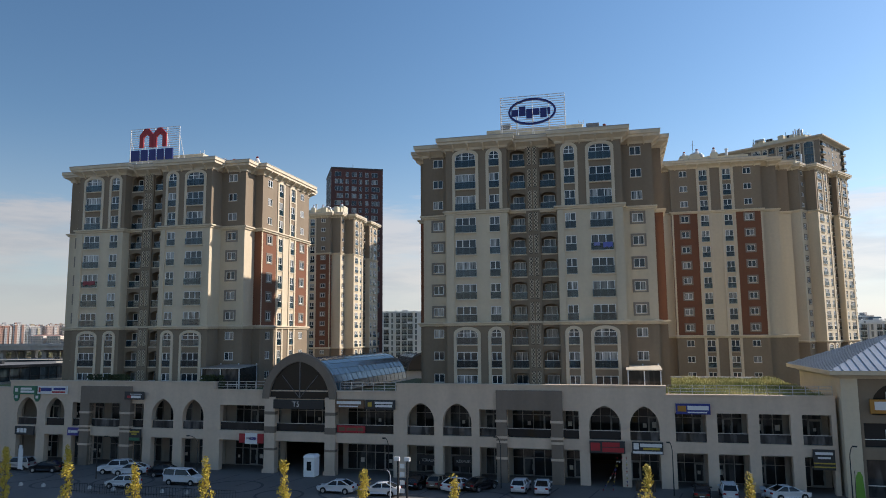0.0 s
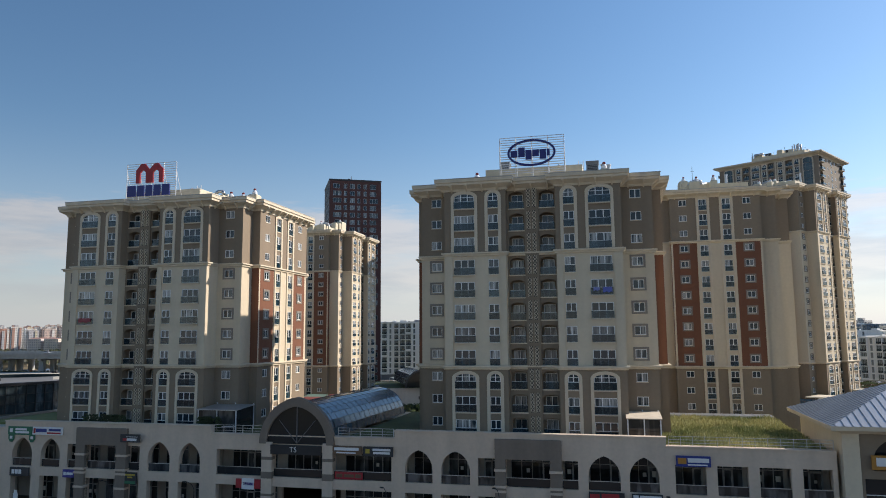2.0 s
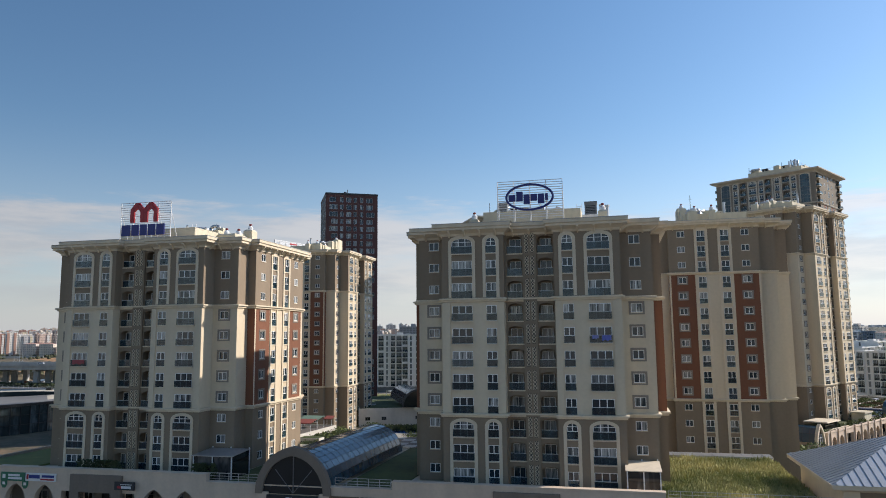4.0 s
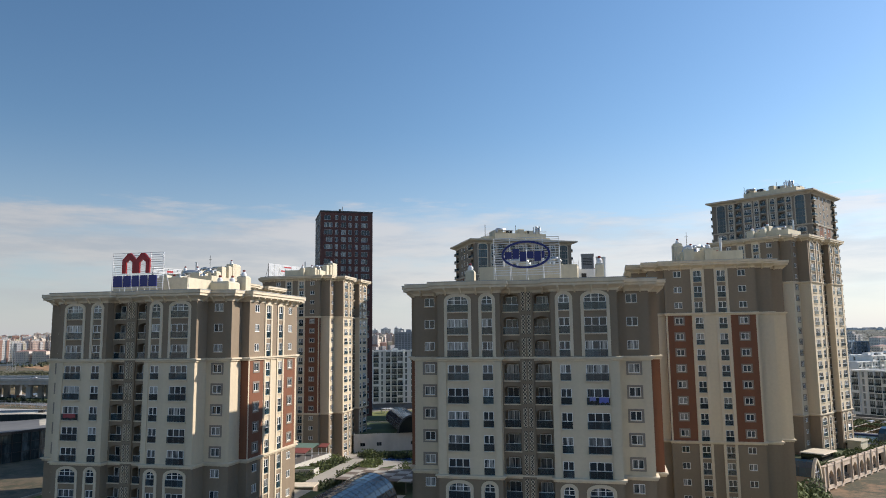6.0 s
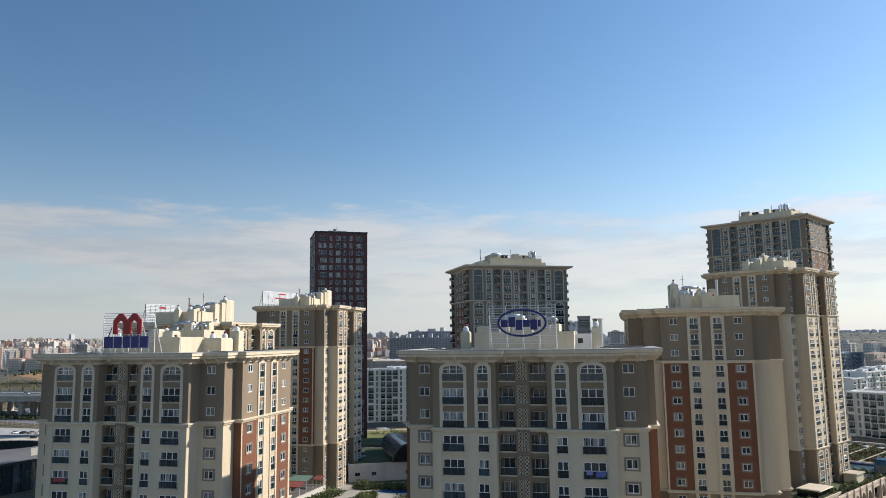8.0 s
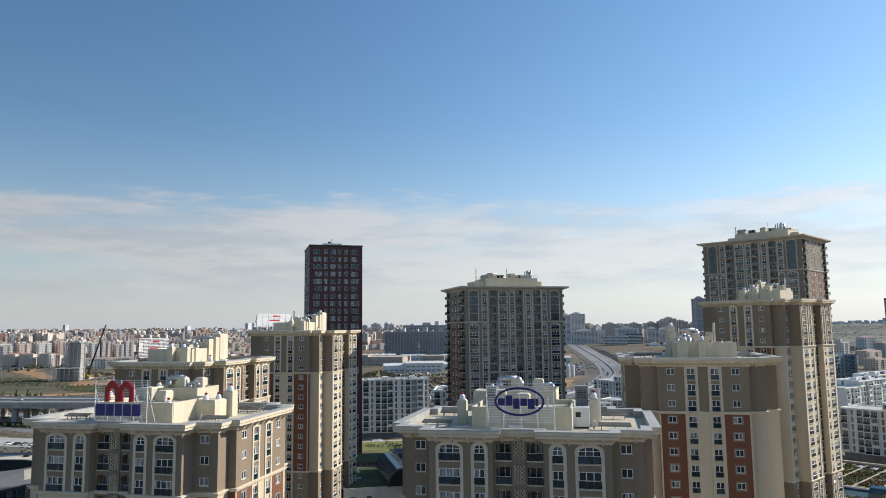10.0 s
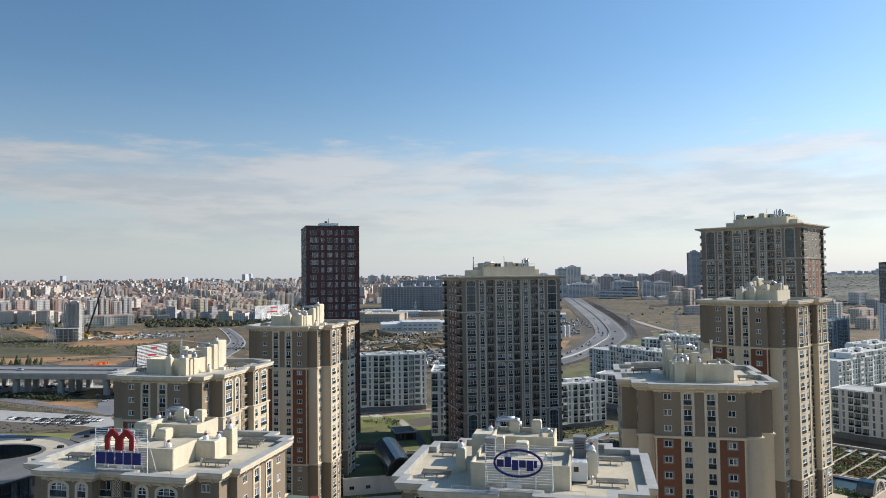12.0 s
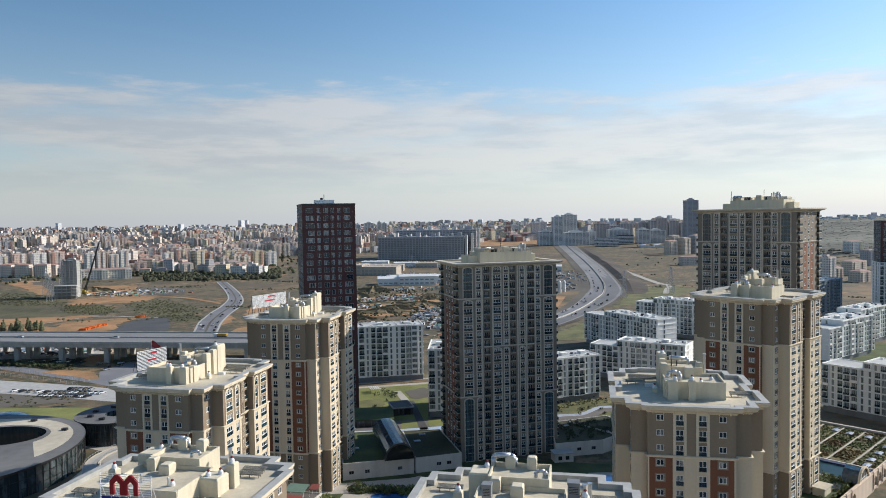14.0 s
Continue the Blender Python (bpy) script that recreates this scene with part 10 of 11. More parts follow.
FARCARS = {k: far_car(k) for k in PAINTS}
rnd = random.Random(77)
for k in range(30):
    p = rnd.choice(("white", "white", "silver", "black", "beige"))
    ob = part("car", FARCARS[p], None, pose(*((-200.5 + (k % 10) * 2.9 + 4.6 * (k // 10), 381 + 6.6 * (k // 10) - 0.5 * (k % 10)) if k < 25 else (-221 + 5 * (k - 25), 393 - 1.2 * (k - 25))), 0.1, 0, 0, 66 + rnd.uniform(-7, 7)))
    tagged(ob, p + " car standing in the far car park", "car", "cars in the far car park")
for k in range(34):
    x, y = ((-262 + 5.2 * k, 474 + rnd.uniform(-4, 3)) if k < 9 else (-208 + rnd.uniform(0, 18), 443 + rnd.uniform(0, 24)) if k < 15 else (-330 + rnd.uniform(0, 100), 496 + rnd.uniform(0, 26)))
    p = rnd.choice(("white", "silver", "black", "black", "beige"))
    tagged(part("car", FARCARS[p], None, pose(x, y, 0.15, 0, 0, rnd.uniform(40, 110))), p + " car parked beneath the viaduct", "car", "cars by the viaduct")
for a, b, n, z in ((HL, HR, 40, 1.1),):
    for k in range(n):
        q = rnd.uniform(3.0, 42.0)
        i, fr = int(q), q % 1
        side = rnd.choice((0.15, 0.3, 0.7, 0.85))
        pa = [a[i][c] + (a[i + 1][c] - a[i][c]) * fr for c in (0, 1)]
        pb = [b[i][c] + (b[i + 1][c] - b[i][c]) * fr for c in (0, 1)]
        x, y = pa[0] + (pb[0] - pa[0]) * side, pa[1] + (pb[1] - pa[1]) * side
        t = math.degrees(math.atan2(a[i + 1][1] - a[i][1], a[i + 1][0] - a[i][0]))
        p = rnd.choice(("white", "silver", "black"))
        tagged(part("car", FARCARS[p], None, pose(x, y, z + rise_of(x, y), 0, 0, t)), p + " car on the motorway", "car", "cars on the motorway")
for k in range(22):
    i, side = rnd.randint(5, len(WL) - 8), rnd.choice((0.14, 0.3, 0.7, 0.86))
    x, y = WL[i][0] + (WR[i][0] - WL[i][0]) * side, WL[i][1] + (WR[i][1] - WL[i][1]) * side
    p = rnd.choice(("white", "silver", "black"))
    tagged(part("car", FARCARS[p], None, pose(x, y, 0.35, 0, 0, 95)), p + " car on the winding road", "car", "cars on the winding road")
for x, y in ((-204, 484), (-273, 495), (-330, 480)):
    tagged(part("car", FARCARS["white"], None, pose(x, y, 13.75 - 0.0, 0, 0, -9)), "white car driving over the viaduct", "car", "cars on the viaduct")
tip = thing("tipper_truck", pose(-132, 476, 13.72, 0, 0, 171), "yellow tipper truck with white cab on the viaduct", "truck")
YEL = mat("truck_yellow", (0.50, 0.27, 0.03), 0.5, var=0.08, bump=0.0)
s = Shape(YEL)
s.prism([(-4.5, -1.25), (1.6, -1.25), (1.6, 1.25), (-4.5, 1.25)], 1.3, 2.9, 0, taper=[(-4.8, -1.3), (1.7, -1.3), (1.7, 1.3), (-4.8, 1.3)])
part("tipping_body", s, tip)
s = Shape(PAINTS["white"], CARGLASS)
s.box(2.0, 4.2, -1.2, 1.2, 0.8, 3.0)
s.box(4.2, 4.24, -1.0, 1.0, 1.9, 2.8, 1)
part("cab", s, tip)
s = Shape(DARKMET)
s.box(-4.4, 4.0, -0.6, 0.6, 0.7, 1.2)
part("chassis", s, tip)
for x in (-3.4, -2.1, 3.0):
    for y in (-1.1, 1.1):
        s = Shape(TYRE)
        s.tube((x, y - 0.2, 0.5), (x, y + 0.2, 0.5), 0.5, 12)
        part("wheel", s, tip)


# ---- signs ----
def paint_of(name, c):
    return mat(name, c, 0.5, var=0.05, bump=0.0)


SG = {"green": paint_of("green_sign", (0.02, 0.16, 0.085)), "white": SIGNWHITE, "dark": paint_of("dark_sign", (0.03, 0.03, 0.035)), "purple": paint_of("violet_sign", (0.06, 0.05, 0.26)),
      "red": paint_of("red_sign", (0.42, 0.02, 0.03)), "brown": paint_of("brown_sign", (0.16, 0.09, 0.05)), "blue": paint_of("blue_sign", (0.015, 0.035, 0.22)),
      "yellow": paint_of("yellow_sign", (0.50, 0.36, 0.05)), "orange": paint_of("orange_sign", (0.45, 0.20, 0.03))}


def shop_sign(u0, u1, z0, z1, back, bars, label, v=88.25):
    """A sign board with plain bars in place of its lettering. bars: (from, to, low, high, colour) in shares of the board."""
    root = thing("shop_sign", on_grid((u0 + u1) / 2, v, z0), label, "sign", "shop signs")
    w, h = u1 - u0, z1 - z0
    s = Shape(SG[back], DARKMET)
    s.box(-w / 2, w / 2, -0.1, 0.1, 0, h)
    for x in (-w * 0.4, w * 0.4):
        s.box(x - 0.05, x + 0.05, 0.1, 0.3, h * 0.4, h * 0.6, 1)
    part("board", s, root)
    for a, b, c, d, col in bars:
        s = Shape(SG[col])
        s.box(-w / 2 + a * w, -w / 2 + b * w, -0.14, -0.1, c * h, d * h)
        part("lettering_bar", s, root)


shop_sign(-87.7, -83.6, 9.8, 11.0, "green", ((0.08, 0.2, 0.3, 0.75, "white"), (0.32, 0.8, 0.55, 0.8, "white"), (0.32, 0.9, 0.2, 0.45, "white")), "green shop sign with white lettering bars")
for u in (-87.3, -83.65):
    shield = thing("shop_sign", on_grid(u, 88.36, 8.75), "small green shield-shaped shop sign", "sign", "shop signs")
    s = Shape(SG["green"])
    s.prism([(-0.5, 0.0), (0.0, -0.0), (0.5, 0.0), (0.5, 0.1), (-0.5, 0.1)], 0.45, 1.15)
    s.prism([(-0.2, 0.0), (0.2, 0.0), (0.2, 0.1), (-0.2, 0.1)], 0.0, 0.45, 0, taper=[(-0.5, 0.0), (0.5, 0.0), (0.5, 0.1), (-0.5, 0.1)])
    part("board", s, shield)
    s = Shape(SG["white"])
    s.box(-0.22, 0.22, -0.03, 0.0, 0.45, 0.85)
    part("emblem", s, shield, None, "white emblem")
shop_sign(-83.4, -78.3, 9.9, 11.0, "white", ((0.04, 0.1, 0.2, 0.85, "red"), (0.12, 0.48, 0.35, 0.8, "blue"), (0.55, 0.95, 0.5, 0.8, "blue"), (0.5, 0.95, 0.15, 0.35, "red")), "white shop sign with blue and red bars")
shop_sign(-68.3, -65.2, 9.3, 10.4, "dark", ((0.15, 0.35, 0.2, 0.5, "red"), (0.35, 0.85, 0.2, 0.5, "white"), (0.3, 0.9, 0.65, 0.72, "white")), "dark shop sign with red and white bars", 87.9)
shop_sign(-87.0, -83.7, 4.0, 5.2, "dark", ((0.12, 0.26, 0.25, 0.75, "white"), (0.3, 0.44, 0.25, 0.75, "white"), (0.48, 0.62, 0.25, 0.75, "white")), "black shop sign with white blocks")
shop_sign(-77.8, -75.9, 4.1, 5.2, "purple", ((0.1, 0.3, 0.3, 0.7, "white"), (0.36, 0.92, 0.35, 0.65, "white")), "violet shop sign with white bar", 88.2)
shop_sign(-67.7, -65.7, 3.6, 5.2, "dark", ((0.1, 0.9, 0.72, 0.86, "yellow"), (0.3, 0.7, 0.52, 0.64, "yellow"), (0.06, 0.94, 0.04, 0.28, "green")), "dark menu board with yellow lines and green strip", 88.2)
shop_sign(-50.4, -46.8, 3.8, 5.0, "red", ((0.25, 0.75, -0.1, 1.1, "white"), (0.3, 0.7, 0.35, 0.65, "purple")), "red shop sign with white plate")
shop_sign(-36.7, -32.6, 8.6, 9.7, "brown", ((0.08, 0.9, 0.48, 0.82, "white"), (0.15, 0.8, 0.15, 0.3, "white")), "brown shop sign with pale bars")
shop_sign(-32.4, -28.4, 8.5, 9.7, "dark", ((0.08, 0.22, 0.3, 0.75, "yellow"), (0.32, 0.92, 0.58, 0.82, "white"), (0.34, 0.9, 0.25, 0.48, "white")), "dark shop sign with white bars")
shop_sign(-36.4, -32.6, 5.45, 6.35, "red", ((0.06, 0.28, 0.25, 0.75, "brown"), (0.34, 0.7, 0.3, 0.7, "brown"), (0.74, 0.94, 0.25, 0.75, "brown")), "red banner on the balustrade", 88.6)
shop_sign(5.9, 9.7, 8.6, 9.8, "blue", ((0.05, 0.3, 0.25, 0.8, "orange"), (0.34, 0.95, 0.4, 0.8, "white"), (0.34, 0.9, 0.12, 0.24, "white")), "blue shop sign with orange ring and white bars")
shop_sign(-4.1, 0.0, 3.9, 5.3, "dark", ((0.03, 0.3, 0.2, 0.85, "red"), (0.36, 0.85, 0.52, 0.9, "red"), (0.36, 0.97, 0.1, 0.46, "red")), "dark shop sign with red lettering bars")
shop_sign(0.8, 4.3, 3.9, 5.3, "dark", ((0.05, 0.22, 0.4, 0.9, "white"), (0.26, 0.96, 0.6, 0.88, "white"), (0.35, 0.9, 0.38, 0.54, "yellow"), (0.03, 0.97, 0.06, 0.26, "white")), "dark shop sign with white and yellow bars")
shop_sign(26.0, 29.6, 9.1, 10.6, "orange", ((0.12, 0.5, 0.25, 0.85, "white"), (0.55, 0.9, 0.25, 0.85, "white")), "orange shop sign with white bars", 87.4)
shop_sign(20.2, 22.4, 2.8, 5.0, "dark", ((0.1, 0.9, 0.75, 0.88, "white"), (0.2, 0.8, 0.55, 0.64, "white"), (0.0, 1.0, 0.3, 0.36, "yellow"), (0.0, 1.0, 0.12, 0.18, "yellow")), "black banner with white bars and yellow tape")
for u in (-25.0, -20.4):
    rent = thing("rental_notice", on_grid(u + 0.25, 91.2, 1.2), "dark rental notice in the shop window", "notice", "rental notices")
    s = Shape(SG["dark"])
    s.box(-1.2, 1.2, -0.03, 0.03, 0, 1.3)
    part("board", s, rent)
    words("KİRALIK", 0.5, pose(0, -0.05, 0.65, 90, 0, 0), SIGNWHITE, rent)


def roof_sign(center, x0, x1, z0, z1, q, label):
    root = thing("rooftop_sign", on_grid(center, V_C + q), label, "rooftop sign", "rooftop signs")
    f = Shape(WHITEMET)
    n = 15
    for k in range(n + 1):
        z = z0 + (z1 - z0) * k / n
        f.box(x0, x1, -0.04, 0.04, z - 0.04, z + 0.04)
    part("grille", f, root)
    for k in range(5):
        s = Shape(WHITEMET, DARKMET)
        x = x0 + (x1 - x0) * k / 4
        s.box(x - 0.04, x + 0.04, 0.04, 0.12, roof_ab + 0.36, z1)
        s.tube((x, 0.1, z0 + (z1 - z0) * 0.75), (x, 2.4, roof_ab + 0.45), 0.05, 5)
        part("post", s, root)
    return root


sign_a = roof_sign(A_C + 1.9, -6.0, 3.0, 46.0, 51.5, -13.0, "rooftop sign with red twin peaks over navy blocks")
s = Shape(SIGNRED)
for sx, flip in ((-1, 1), (1, 1)):
    cx = -1.6 + sx * 1.2
    prof = [(-1.25, 0.0), (-0.55, 0.0), (-0.55, 1.7), (0.0, 2.2), (0.55, 1.7), (0.55, 0.0), (1.25, 0.0), (1.25, 2.1), (0.3, 3.15), (-0.3, 3.15), (-1.25, 2.1)]
    front = [(cx + x, -0.35, 48.3 + z) for x, z in prof]
    rear = [(x, -0.05, z) for x, y, z in front]
    for a, b, c, d in ((0, 1, 2, 10), (10, 2, 3, 9), (3, 8, 9, 3), (3, 4, 7, 8), (4, 5, 6, 7)):
        q = [front[a], front[b], front[c]] + ([front[d]] if d not in (a, b, c) else [])
        s.poly(q)
    for i in range(len(prof)):
        j = (i + 1) % len(prof)
        s.poly([front[j], front[i], rear[i], rear[j]])
part("twin_peak_emblem", s, sign_a, None, "red twin-peak emblem")
for k in range(5):
    s = Shape(NAVY)
    x, w = ((-5.6, 1.5), (-3.8, 1.25), (-2.25, 1.15), (-0.8, 1.2), (0.7, 1.35))[k]
    s.box(x, x + w, -0.3, -0.05, 46.2, 47.95)
    part("letter_block", s, sign_a, None, "navy letter block")
sign_b = roof_sign(B_C + 0.1, -4.4, 4.6, 46.2, 51.3, -13.1, "rooftop sign with navy oval ring round navy blocks")
s = Shape(NAVY)
for i in range(48):
    a0, a1 = 2 * math.pi * i / 48, 2 * math.pi * (i + 1) / 48
    o = [(0.1 + 3.34 * math.cos(a), 48.95 + 1.9 * math.sin(a)) for a in (a0, a1)]
    n = [(0.1 + 3.06 * math.cos(a), 48.95 + 1.62 * math.sin(a)) for a in (a0, a1)]
    s.poly([(o[0][0], -0.35, o[0][1]), (n[0][0], -0.35, n[0][1]), (n[1][0], -0.35, n[1][1]), (o[1][0], -0.35, o[1][1])][::-1])
    s.poly([(o[0][0], -0.35, o[0][1]), (o[1][0], -0.35, o[1][1]), (o[1][0], -0.05, o[1][1]), (o[0][0], -0.05, o[0][1])])
    s.poly([(n[0][0], -0.35, n[0][1]), (n[0][0], -0.05, n[0][1]), (n[1][0], -0.05, n[1][1]), (n[1][0], -0.35, n[1][1])])
part("oval_ring", s, sign_b, None, "navy oval ring")
for k in range(6):
    s = Shape(NAVY)
    x, w = ((-2.8, 0.95), (-1.72, 0.9), (-0.72, 0.85), (0.24, 0.9), (1.24, 0.9), (2.24, 0.4))[k]
    s.box(x, x + w, -0.3, -0.05, 48.4 - (0.4 if k in (2, 4) else 0), 49.35 + (0.4 if k == 1 else 0))
    part("letter_block", s, sign_b, None, "navy letter block")
# far roof boards, slatted and turned to the road
for u, v, z, w, h, gap, lab in ((-114.9, 167.6, 50.86, 9.0, 4.8, 1.4, "white slatted roof board with red marks"), (-113.6, 236.0, 57.76, 17.6, 4.2, 2.6, "long white slatted roof board with red marks")):
    root = thing("roof_board", on_grid(u, v, z, 69.5 if w < 10 else 73.6), lab, "rooftop sign", "rooftop signs")
    for k in range(14):
        s = Shape(WHITEMET)
        s.box(-w / 2, w / 2, -0.04, 0.04, gap + h * k / 13 - 0.09, gap + h * k / 13 + 0.09)
        part("slat", s, root)
    for z0, x0, x1 in ((0.78, -0.05, 0.16), (0.42, -0.15, 0.14)):
        s = Shape(SG["red"])
        s.box(x0 * w, x1 * w, -0.1, -0.05, gap + z0 * h, gap + z0 * h + 0.5)
        part("red_mark", s, root, None, "red lettering bar")
    for k in range(7):
        s = Shape(DARKMET)
        x = -w / 2 + w * k / 6
        s.box(x - 0.07, x + 0.07, 0.04, 0.18, 0, h + gap)
        s.tube((x, 0.1, gap + h * 0.8), (x, 2.2, 0.0), 0.06, 4)
        part("post", s, root)

# ---- street furniture ----
def street_lamp(u, v, h, arm, label, material):
    root = thing("street_lamp", on_grid(u, v), label, "street lamp", "street lamps")
    s = Shape(material)
    s.tube((0, 0, 0), (0, 0, h * 0.8), 0.07, 8, 0, 0.05)
    p = Vector((0, 0, h * 0.8))
    for k in range(5):
        q = Vector((arm * ((k + 1) / 5) ** 1.6, 0, h * (0.8 + 0.2 * math.sin((k + 1) / 5 * math.pi / 2))))
        s.tube(p, q, 0.045, 6)
        p = q
    part("pole", s, root)
    s = Shape(DARKMET)
    s.box(p.x - 0.3 if arm < 0 else p.x - 0.1, p.x + 0.1 if arm < 0 else p.x + 0.35, -0.14, 0.14, p.z - 0.08, p.z + 0.06)
    part("lamp_head", s, root)


for u, h, arm in ((5.1, 5.8, -0.3), (-14.3, 5.9, -0.5), (-54.6, 5.0, -1.4), (-67.2, 4.6, -1.5), (23.0, 5.9, 0.4), (-28.2, 5.4, -0.5)):
    street_lamp(u, 85.0, h, arm, "dark street lamp with curved arm before the arcade", DARKMET)
street_lamp(-25.0, 76.0, 3.3, -0.5, "pale slim lamp post on the forecourt", WHITEMET)
street_lamp(-65.9, 80.0, 3.5, -0.3, "dark lamp post on the forecourt", DARKMET)
pyl = thing("sign_pylon", on_grid(-23.0, 74.0), "black double post with small lit plates", "sign pylon")
for x in (-0.5, 0.5):
    s = Shape(DARKMET)
    s.box(x - 0.09, x + 0.09, -0.09, 0.09, 0, 4.7)
    part("post", s, pyl)
for k in range(4):
    s = Shape(SIGNWHITE)
    s.box(-0.26, 0.26, -0.12, -0.02, 1.4 + k * 0.85, 1.85 + k * 0.85)
    part("plate", s, pyl)
for x in (-0.6, 0.55):
    s = Shape(SIGNWHITE)
    s.box(x - 0.3, x + 0.3, -0.2, 0.1, 4.7, 5.1)
    part("flood_lamp", s, pyl)
booth = thing("kiosk", on_grid(-39.3, 87.0), "white plastic guard booth with dark window", "kiosk")
s = Shape(PVC)
s.prism([(-0.75, -0.75), (0.75, -0.75), (0.75, 0.75), (-0.75, 0.75)], 0.1, 2.5, 0)
s.prism([(-0.85, -0.85), (0.85, -0.85), (0.85, 0.85), (-0.85, 0.85)], 2.5, 2.85, 0, taper=[(-0.6, -0.6), (0.6, -0.6), (0.6, 0.6), (-0.6, 0.6)])
part("cabin", s, booth)
s = Shape(DARKGL)
s.box(-0.3, 0.3, -0.78, -0.74, 0.9, 2.0)
part("window", s, booth)
flag = thing("feather_flag", on_grid(-79.3, 81.6), "white feather banner on a thin pole", "banner")
s = Shape(SIGNWHITE)
s.box(-0.4, 0.35, -0.03, 0.03, 0.5, 3.2)
s.box(-0.3, 0.2, -0.03, 0.03, 3.2, 3.6)
part("cloth", s, flag)
s = Shape(DARKMET)
s.tube((-0.43, 0, 0), (-0.43, 0, 3.6), 0.03)
part("pole", s, flag)
for k in range(14):
    u = -92 + k * 3.3
    s = Shape(CONCRETE)
    s.cyl(0, 0, 0, 0.25, 0.28, 10, 0, 0.24)
    s.cyl(0, 0, 0.25, 0.4, 0.24, 10, 0, 0.1)
    tagged(part("bollard", s, None, on_grid(u, 74.6, 0.02)), "squat grey stone bollard on the paving", "bollard", "bollards")
for k in range(9):
    root = thing("crowd_barrier", on_grid(-62 + k * 2.4, 72.6, 0.02), "thin dark metal barrier panel", "barrier", "barrier panels")
    s = Shape(DARKMET)
    for z in (0.2, 1.05):
        s.box(-1.1, 1.1, -0.025, 0.025, z, z + 0.05)
    for i in range(7):
        s.box(-1.1 + i * 0.36, -1.07 + i * 0.36, -0.02, 0.02, 0.0, 1.05)
    part("panel", s, root)
# strings of small pennants, a green feather banner and refuse sacks before the shops
for k, (u, du, dv) in enumerate(((-0.9, -0.6, -3.2), (-0.3, -2.4, -3.6), (0.1, 0.0, -0.4))):
    root = thing("pennant_string", on_grid(u, 88.0, 3.7), "string of small coloured pennants hung before a shop", "pennants", "pennant strings")
    s = Shape(DARKMET)
    s.tube((0, 0, 0), (du, dv, -3.4), 0.012, 4)
    part("cord", s, root)
    for i in range(9):
        t = (i + 0.5) / 9
        s = Shape(SG[("red", "white", "yellow", "navy")[i % 4]] if i % 4 < 3 else NAVY)
        x, y, z = du * t, dv * t, -3.4 * t
        s.poly([(x - 0.1, y, z), (x + 0.1, y, z + 0.03), (x, y + 0.02, z - 0.22)])
        part("pennant", s, root)
GREENCLOTH = mat("green_banner_cloth", (0.16, 0.36, 0.05), 0.8, var=0.12)
flag2 = thing("feather_flag", on_grid(23.6, 84.4), "lime green feather banner by the corner shop", "banner")
s = Shape(GREENCLOTH)
for i in range(6):
    w0, w1 = 0.45 - 0.02 * i, 0.43 - 0.02 * i - (0.2 if i == 5 else 0)
    s.poly([(-w0, 0.06 * math.sin(i), 0.4 + i * 0.5), (w0, -0.05 * math.sin(i), 0.4 + i * 0.5), (w1, -0.05 * math.sin(i + 1), 0.9 + i * 0.5), (-w1, 0.06 * math.sin(i + 1), 0.9 + i * 0.5)])
part("cloth", s, flag2)
s = Shape(DARKMET)
s.tube((-0.47, 0.02, 0), (-0.4, 0.02, 3.5), 0.03)
part("pole", s, flag2)
SACK = mat("pale_plastic_sack", (0.50, 0.51, 0.53), 0.5, var=0.15, grain=6.0, bump=0.3)
for k in range(9):
    rs = random.Random(900 + k)
    s = Shape(SACK)
    blob(s, 0, 0, 0.3, 0.42, rs, 0.8)
    tagged(part("refuse_sack", s, None, on_grid(14.6 + 0.45 * (k % 4), 86.2 + 0.4 * (k // 4), 0.05 + 0.4 * (k // 6), 40 * k), "", True), "pale plastic sack heaped before the shops", "sack", "refuse sacks")
WOODFENCE = mat("brown_wood_slat", (0.10, 0.065, 0.04), 0.85, var=0.15, grain=4.0)
wf = thing("planter_screen", on_grid(1.0, 86.6, 0.03), "low brown slatted wooden screen", "screen")
for k in range(14):
    s = Shape(WOODFENCE)
    s.box(k * 0.16, k * 0.16 + 0.11, -0.03, 0.03, 0, 1.2 + 0.1 * (k % 2))
    part("slat", s, wf)
fl = thing("flagpole", on_grid(-224.0, 326.8), "large red flag on a tall white pole on the lawn", "flag")
s = Shape(WHITEMET)
s.cyl(0, 0, 0, 0.4, 0.7, 12)
s.tube((0, 0, 0.4), (0, 0, 30.2), 0.2, 8, 0, 0.1)
part("pole", s, fl)
s = Shape(SG["red"])
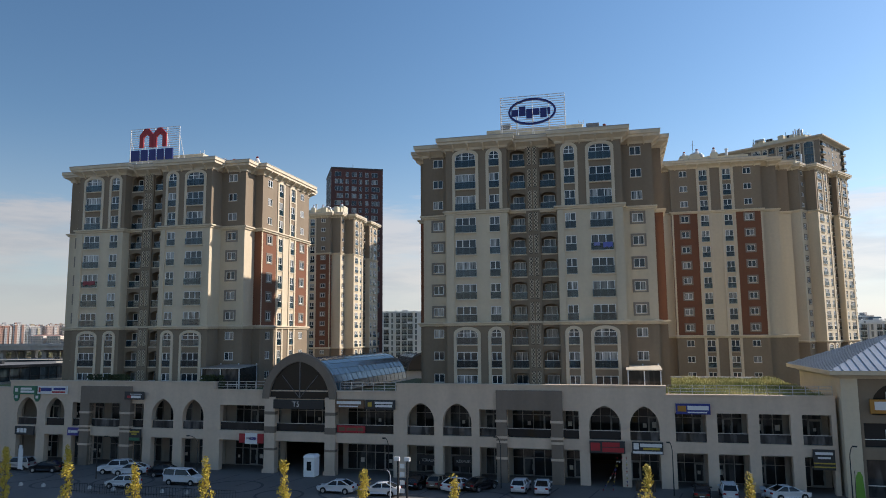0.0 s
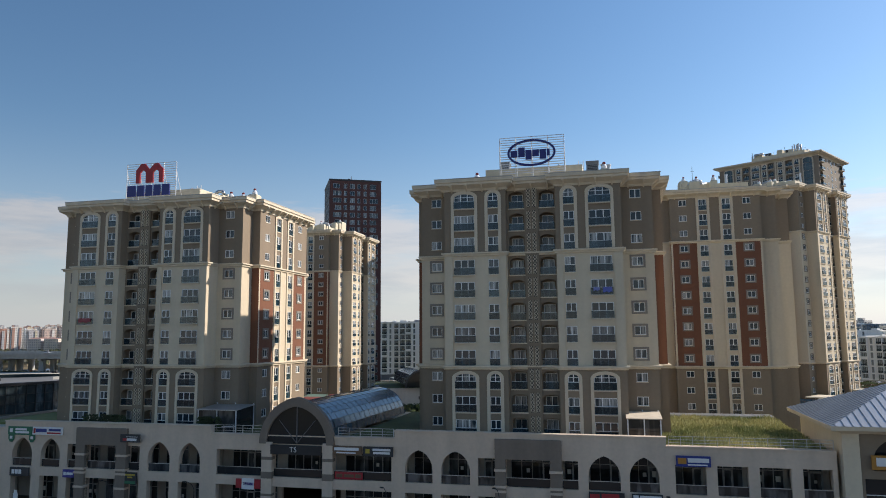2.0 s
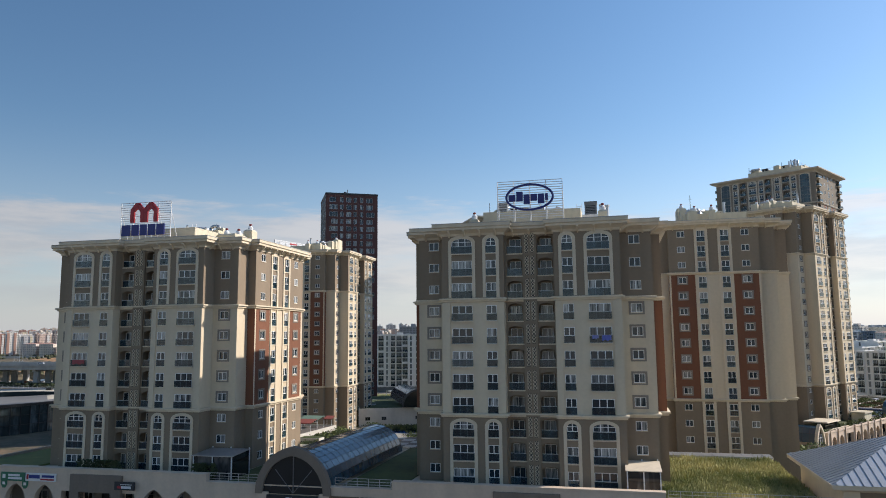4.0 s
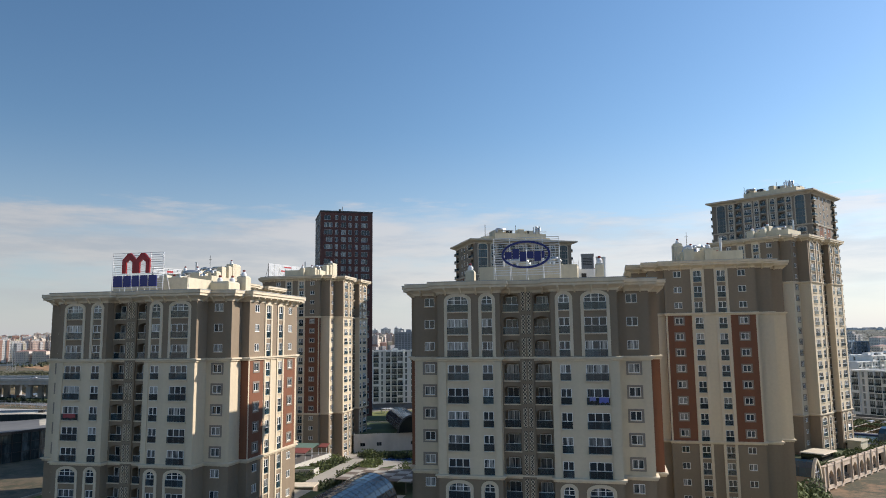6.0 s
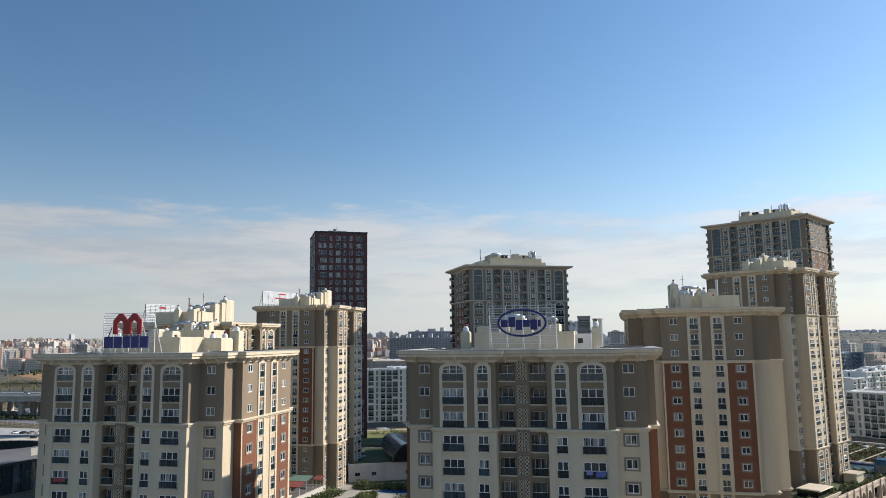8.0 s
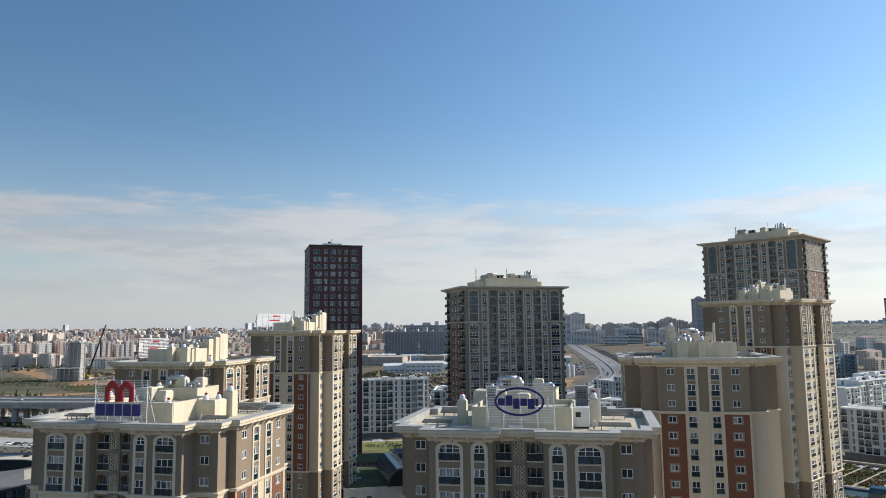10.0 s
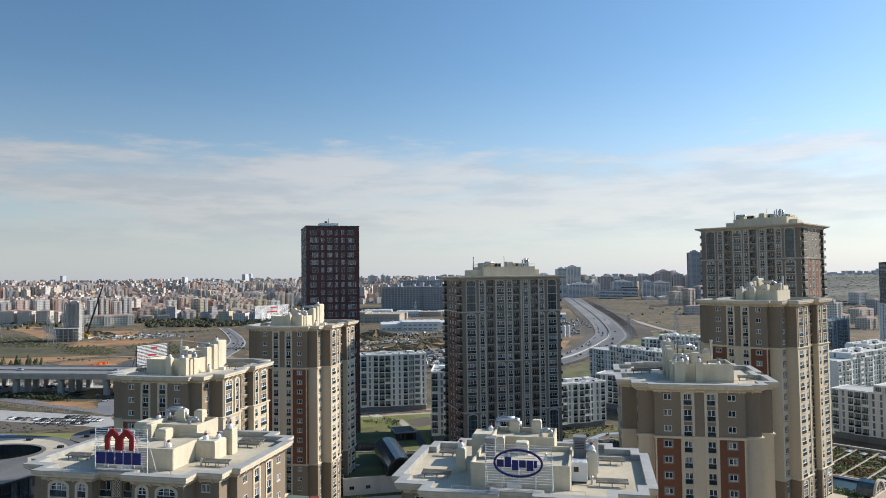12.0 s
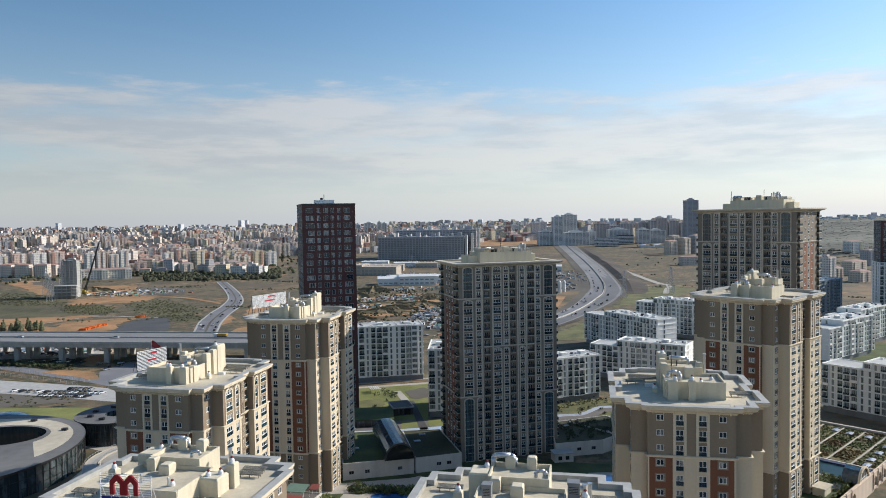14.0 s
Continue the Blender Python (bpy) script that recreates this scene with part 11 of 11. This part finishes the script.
for i in range(12):
    for j in range(6):
        def wave(a, b):
            q = a / 12
            return (0.12 + 5.2 * q * (1 - 0.12 * b / 6), 0.5 * math.sin(5.5 * q + 0.5 * b) * q, 30.0 - 0.6 * b - 2.6 * q ** 1.4 + 0.2 * math.sin(7 * q))
        s.poly([wave(i, j + 1), wave(i + 1, j + 1), wave(i + 1, j), wave(i, j)])
part("cloth", s, fl, None, "", True)


# ---- washing over the balcony rails ----
def draped_cloth(u, z, w, drop, color, name, label):
    """A cloth hung over a glass rail: both sides fall in soft folds."""
    s = Shape(paint_of(name, color))
    n, rows = 14, 5
    for j in range(rows + 1):
        for i in range(n + 1):
            x, q = w * (i / n - 0.5), j / rows
            ripple = 0.03 * math.sin(i * 1.9) * q
            s.v.append((x, -0.19 - 0.03 * q + ripple, 0.04 - drop * q * (0.9 + 0.1 * math.sin(i * 0.9))))
    for i in range(n + 1):
        s.v.append((w * (i / n - 0.5), -0.1, 0.045))
    for i in range(n + 1):
        s.v.append((w * (i / n - 0.5), -0.09, -0.35))
    for j in range(rows):
        for i in range(n):
            a = j * (n + 1) + i
            s.f.append((a, a + n + 1, a + n + 2, a + 1))
            s.m.append(0)
    base = (rows + 1) * (n + 1)
    for i in range(n):
        s.f.append((i, i + 1, base + i + 1, base + i))
        s.f.append((base + i, base + i + 1, base + n + 2 + i, base + n + 1 + i))
        s.m.extend((0, 0))
    tagged(part("hanging_cloth", s, None, on_grid(u, V_C - 14.55, z)), label, "laundry", "washing on the balconies")


draped_cloth(B_C + 9.9, DECK + PITCH * 6 + 1.23, 1.2, 0.75, (0.10, 0.13, 0.42), "blue_patterned_cloth", "blue and white cloth drying over a glass rail")
draped_cloth(B_C + 8.5, DECK + PITCH * 6 + 1.23, 0.8, 0.5, (0.20, 0.22, 0.45), "faded_blue_cloth", "faded blue cloth drying over a glass rail")
draped_cloth(A_C - 9.2, DECK + PITCH * 5 + 1.23, 2.2, 0.7, (0.30, 0.035, 0.045), "red_cloth", "red blanket drying over a glass rail")
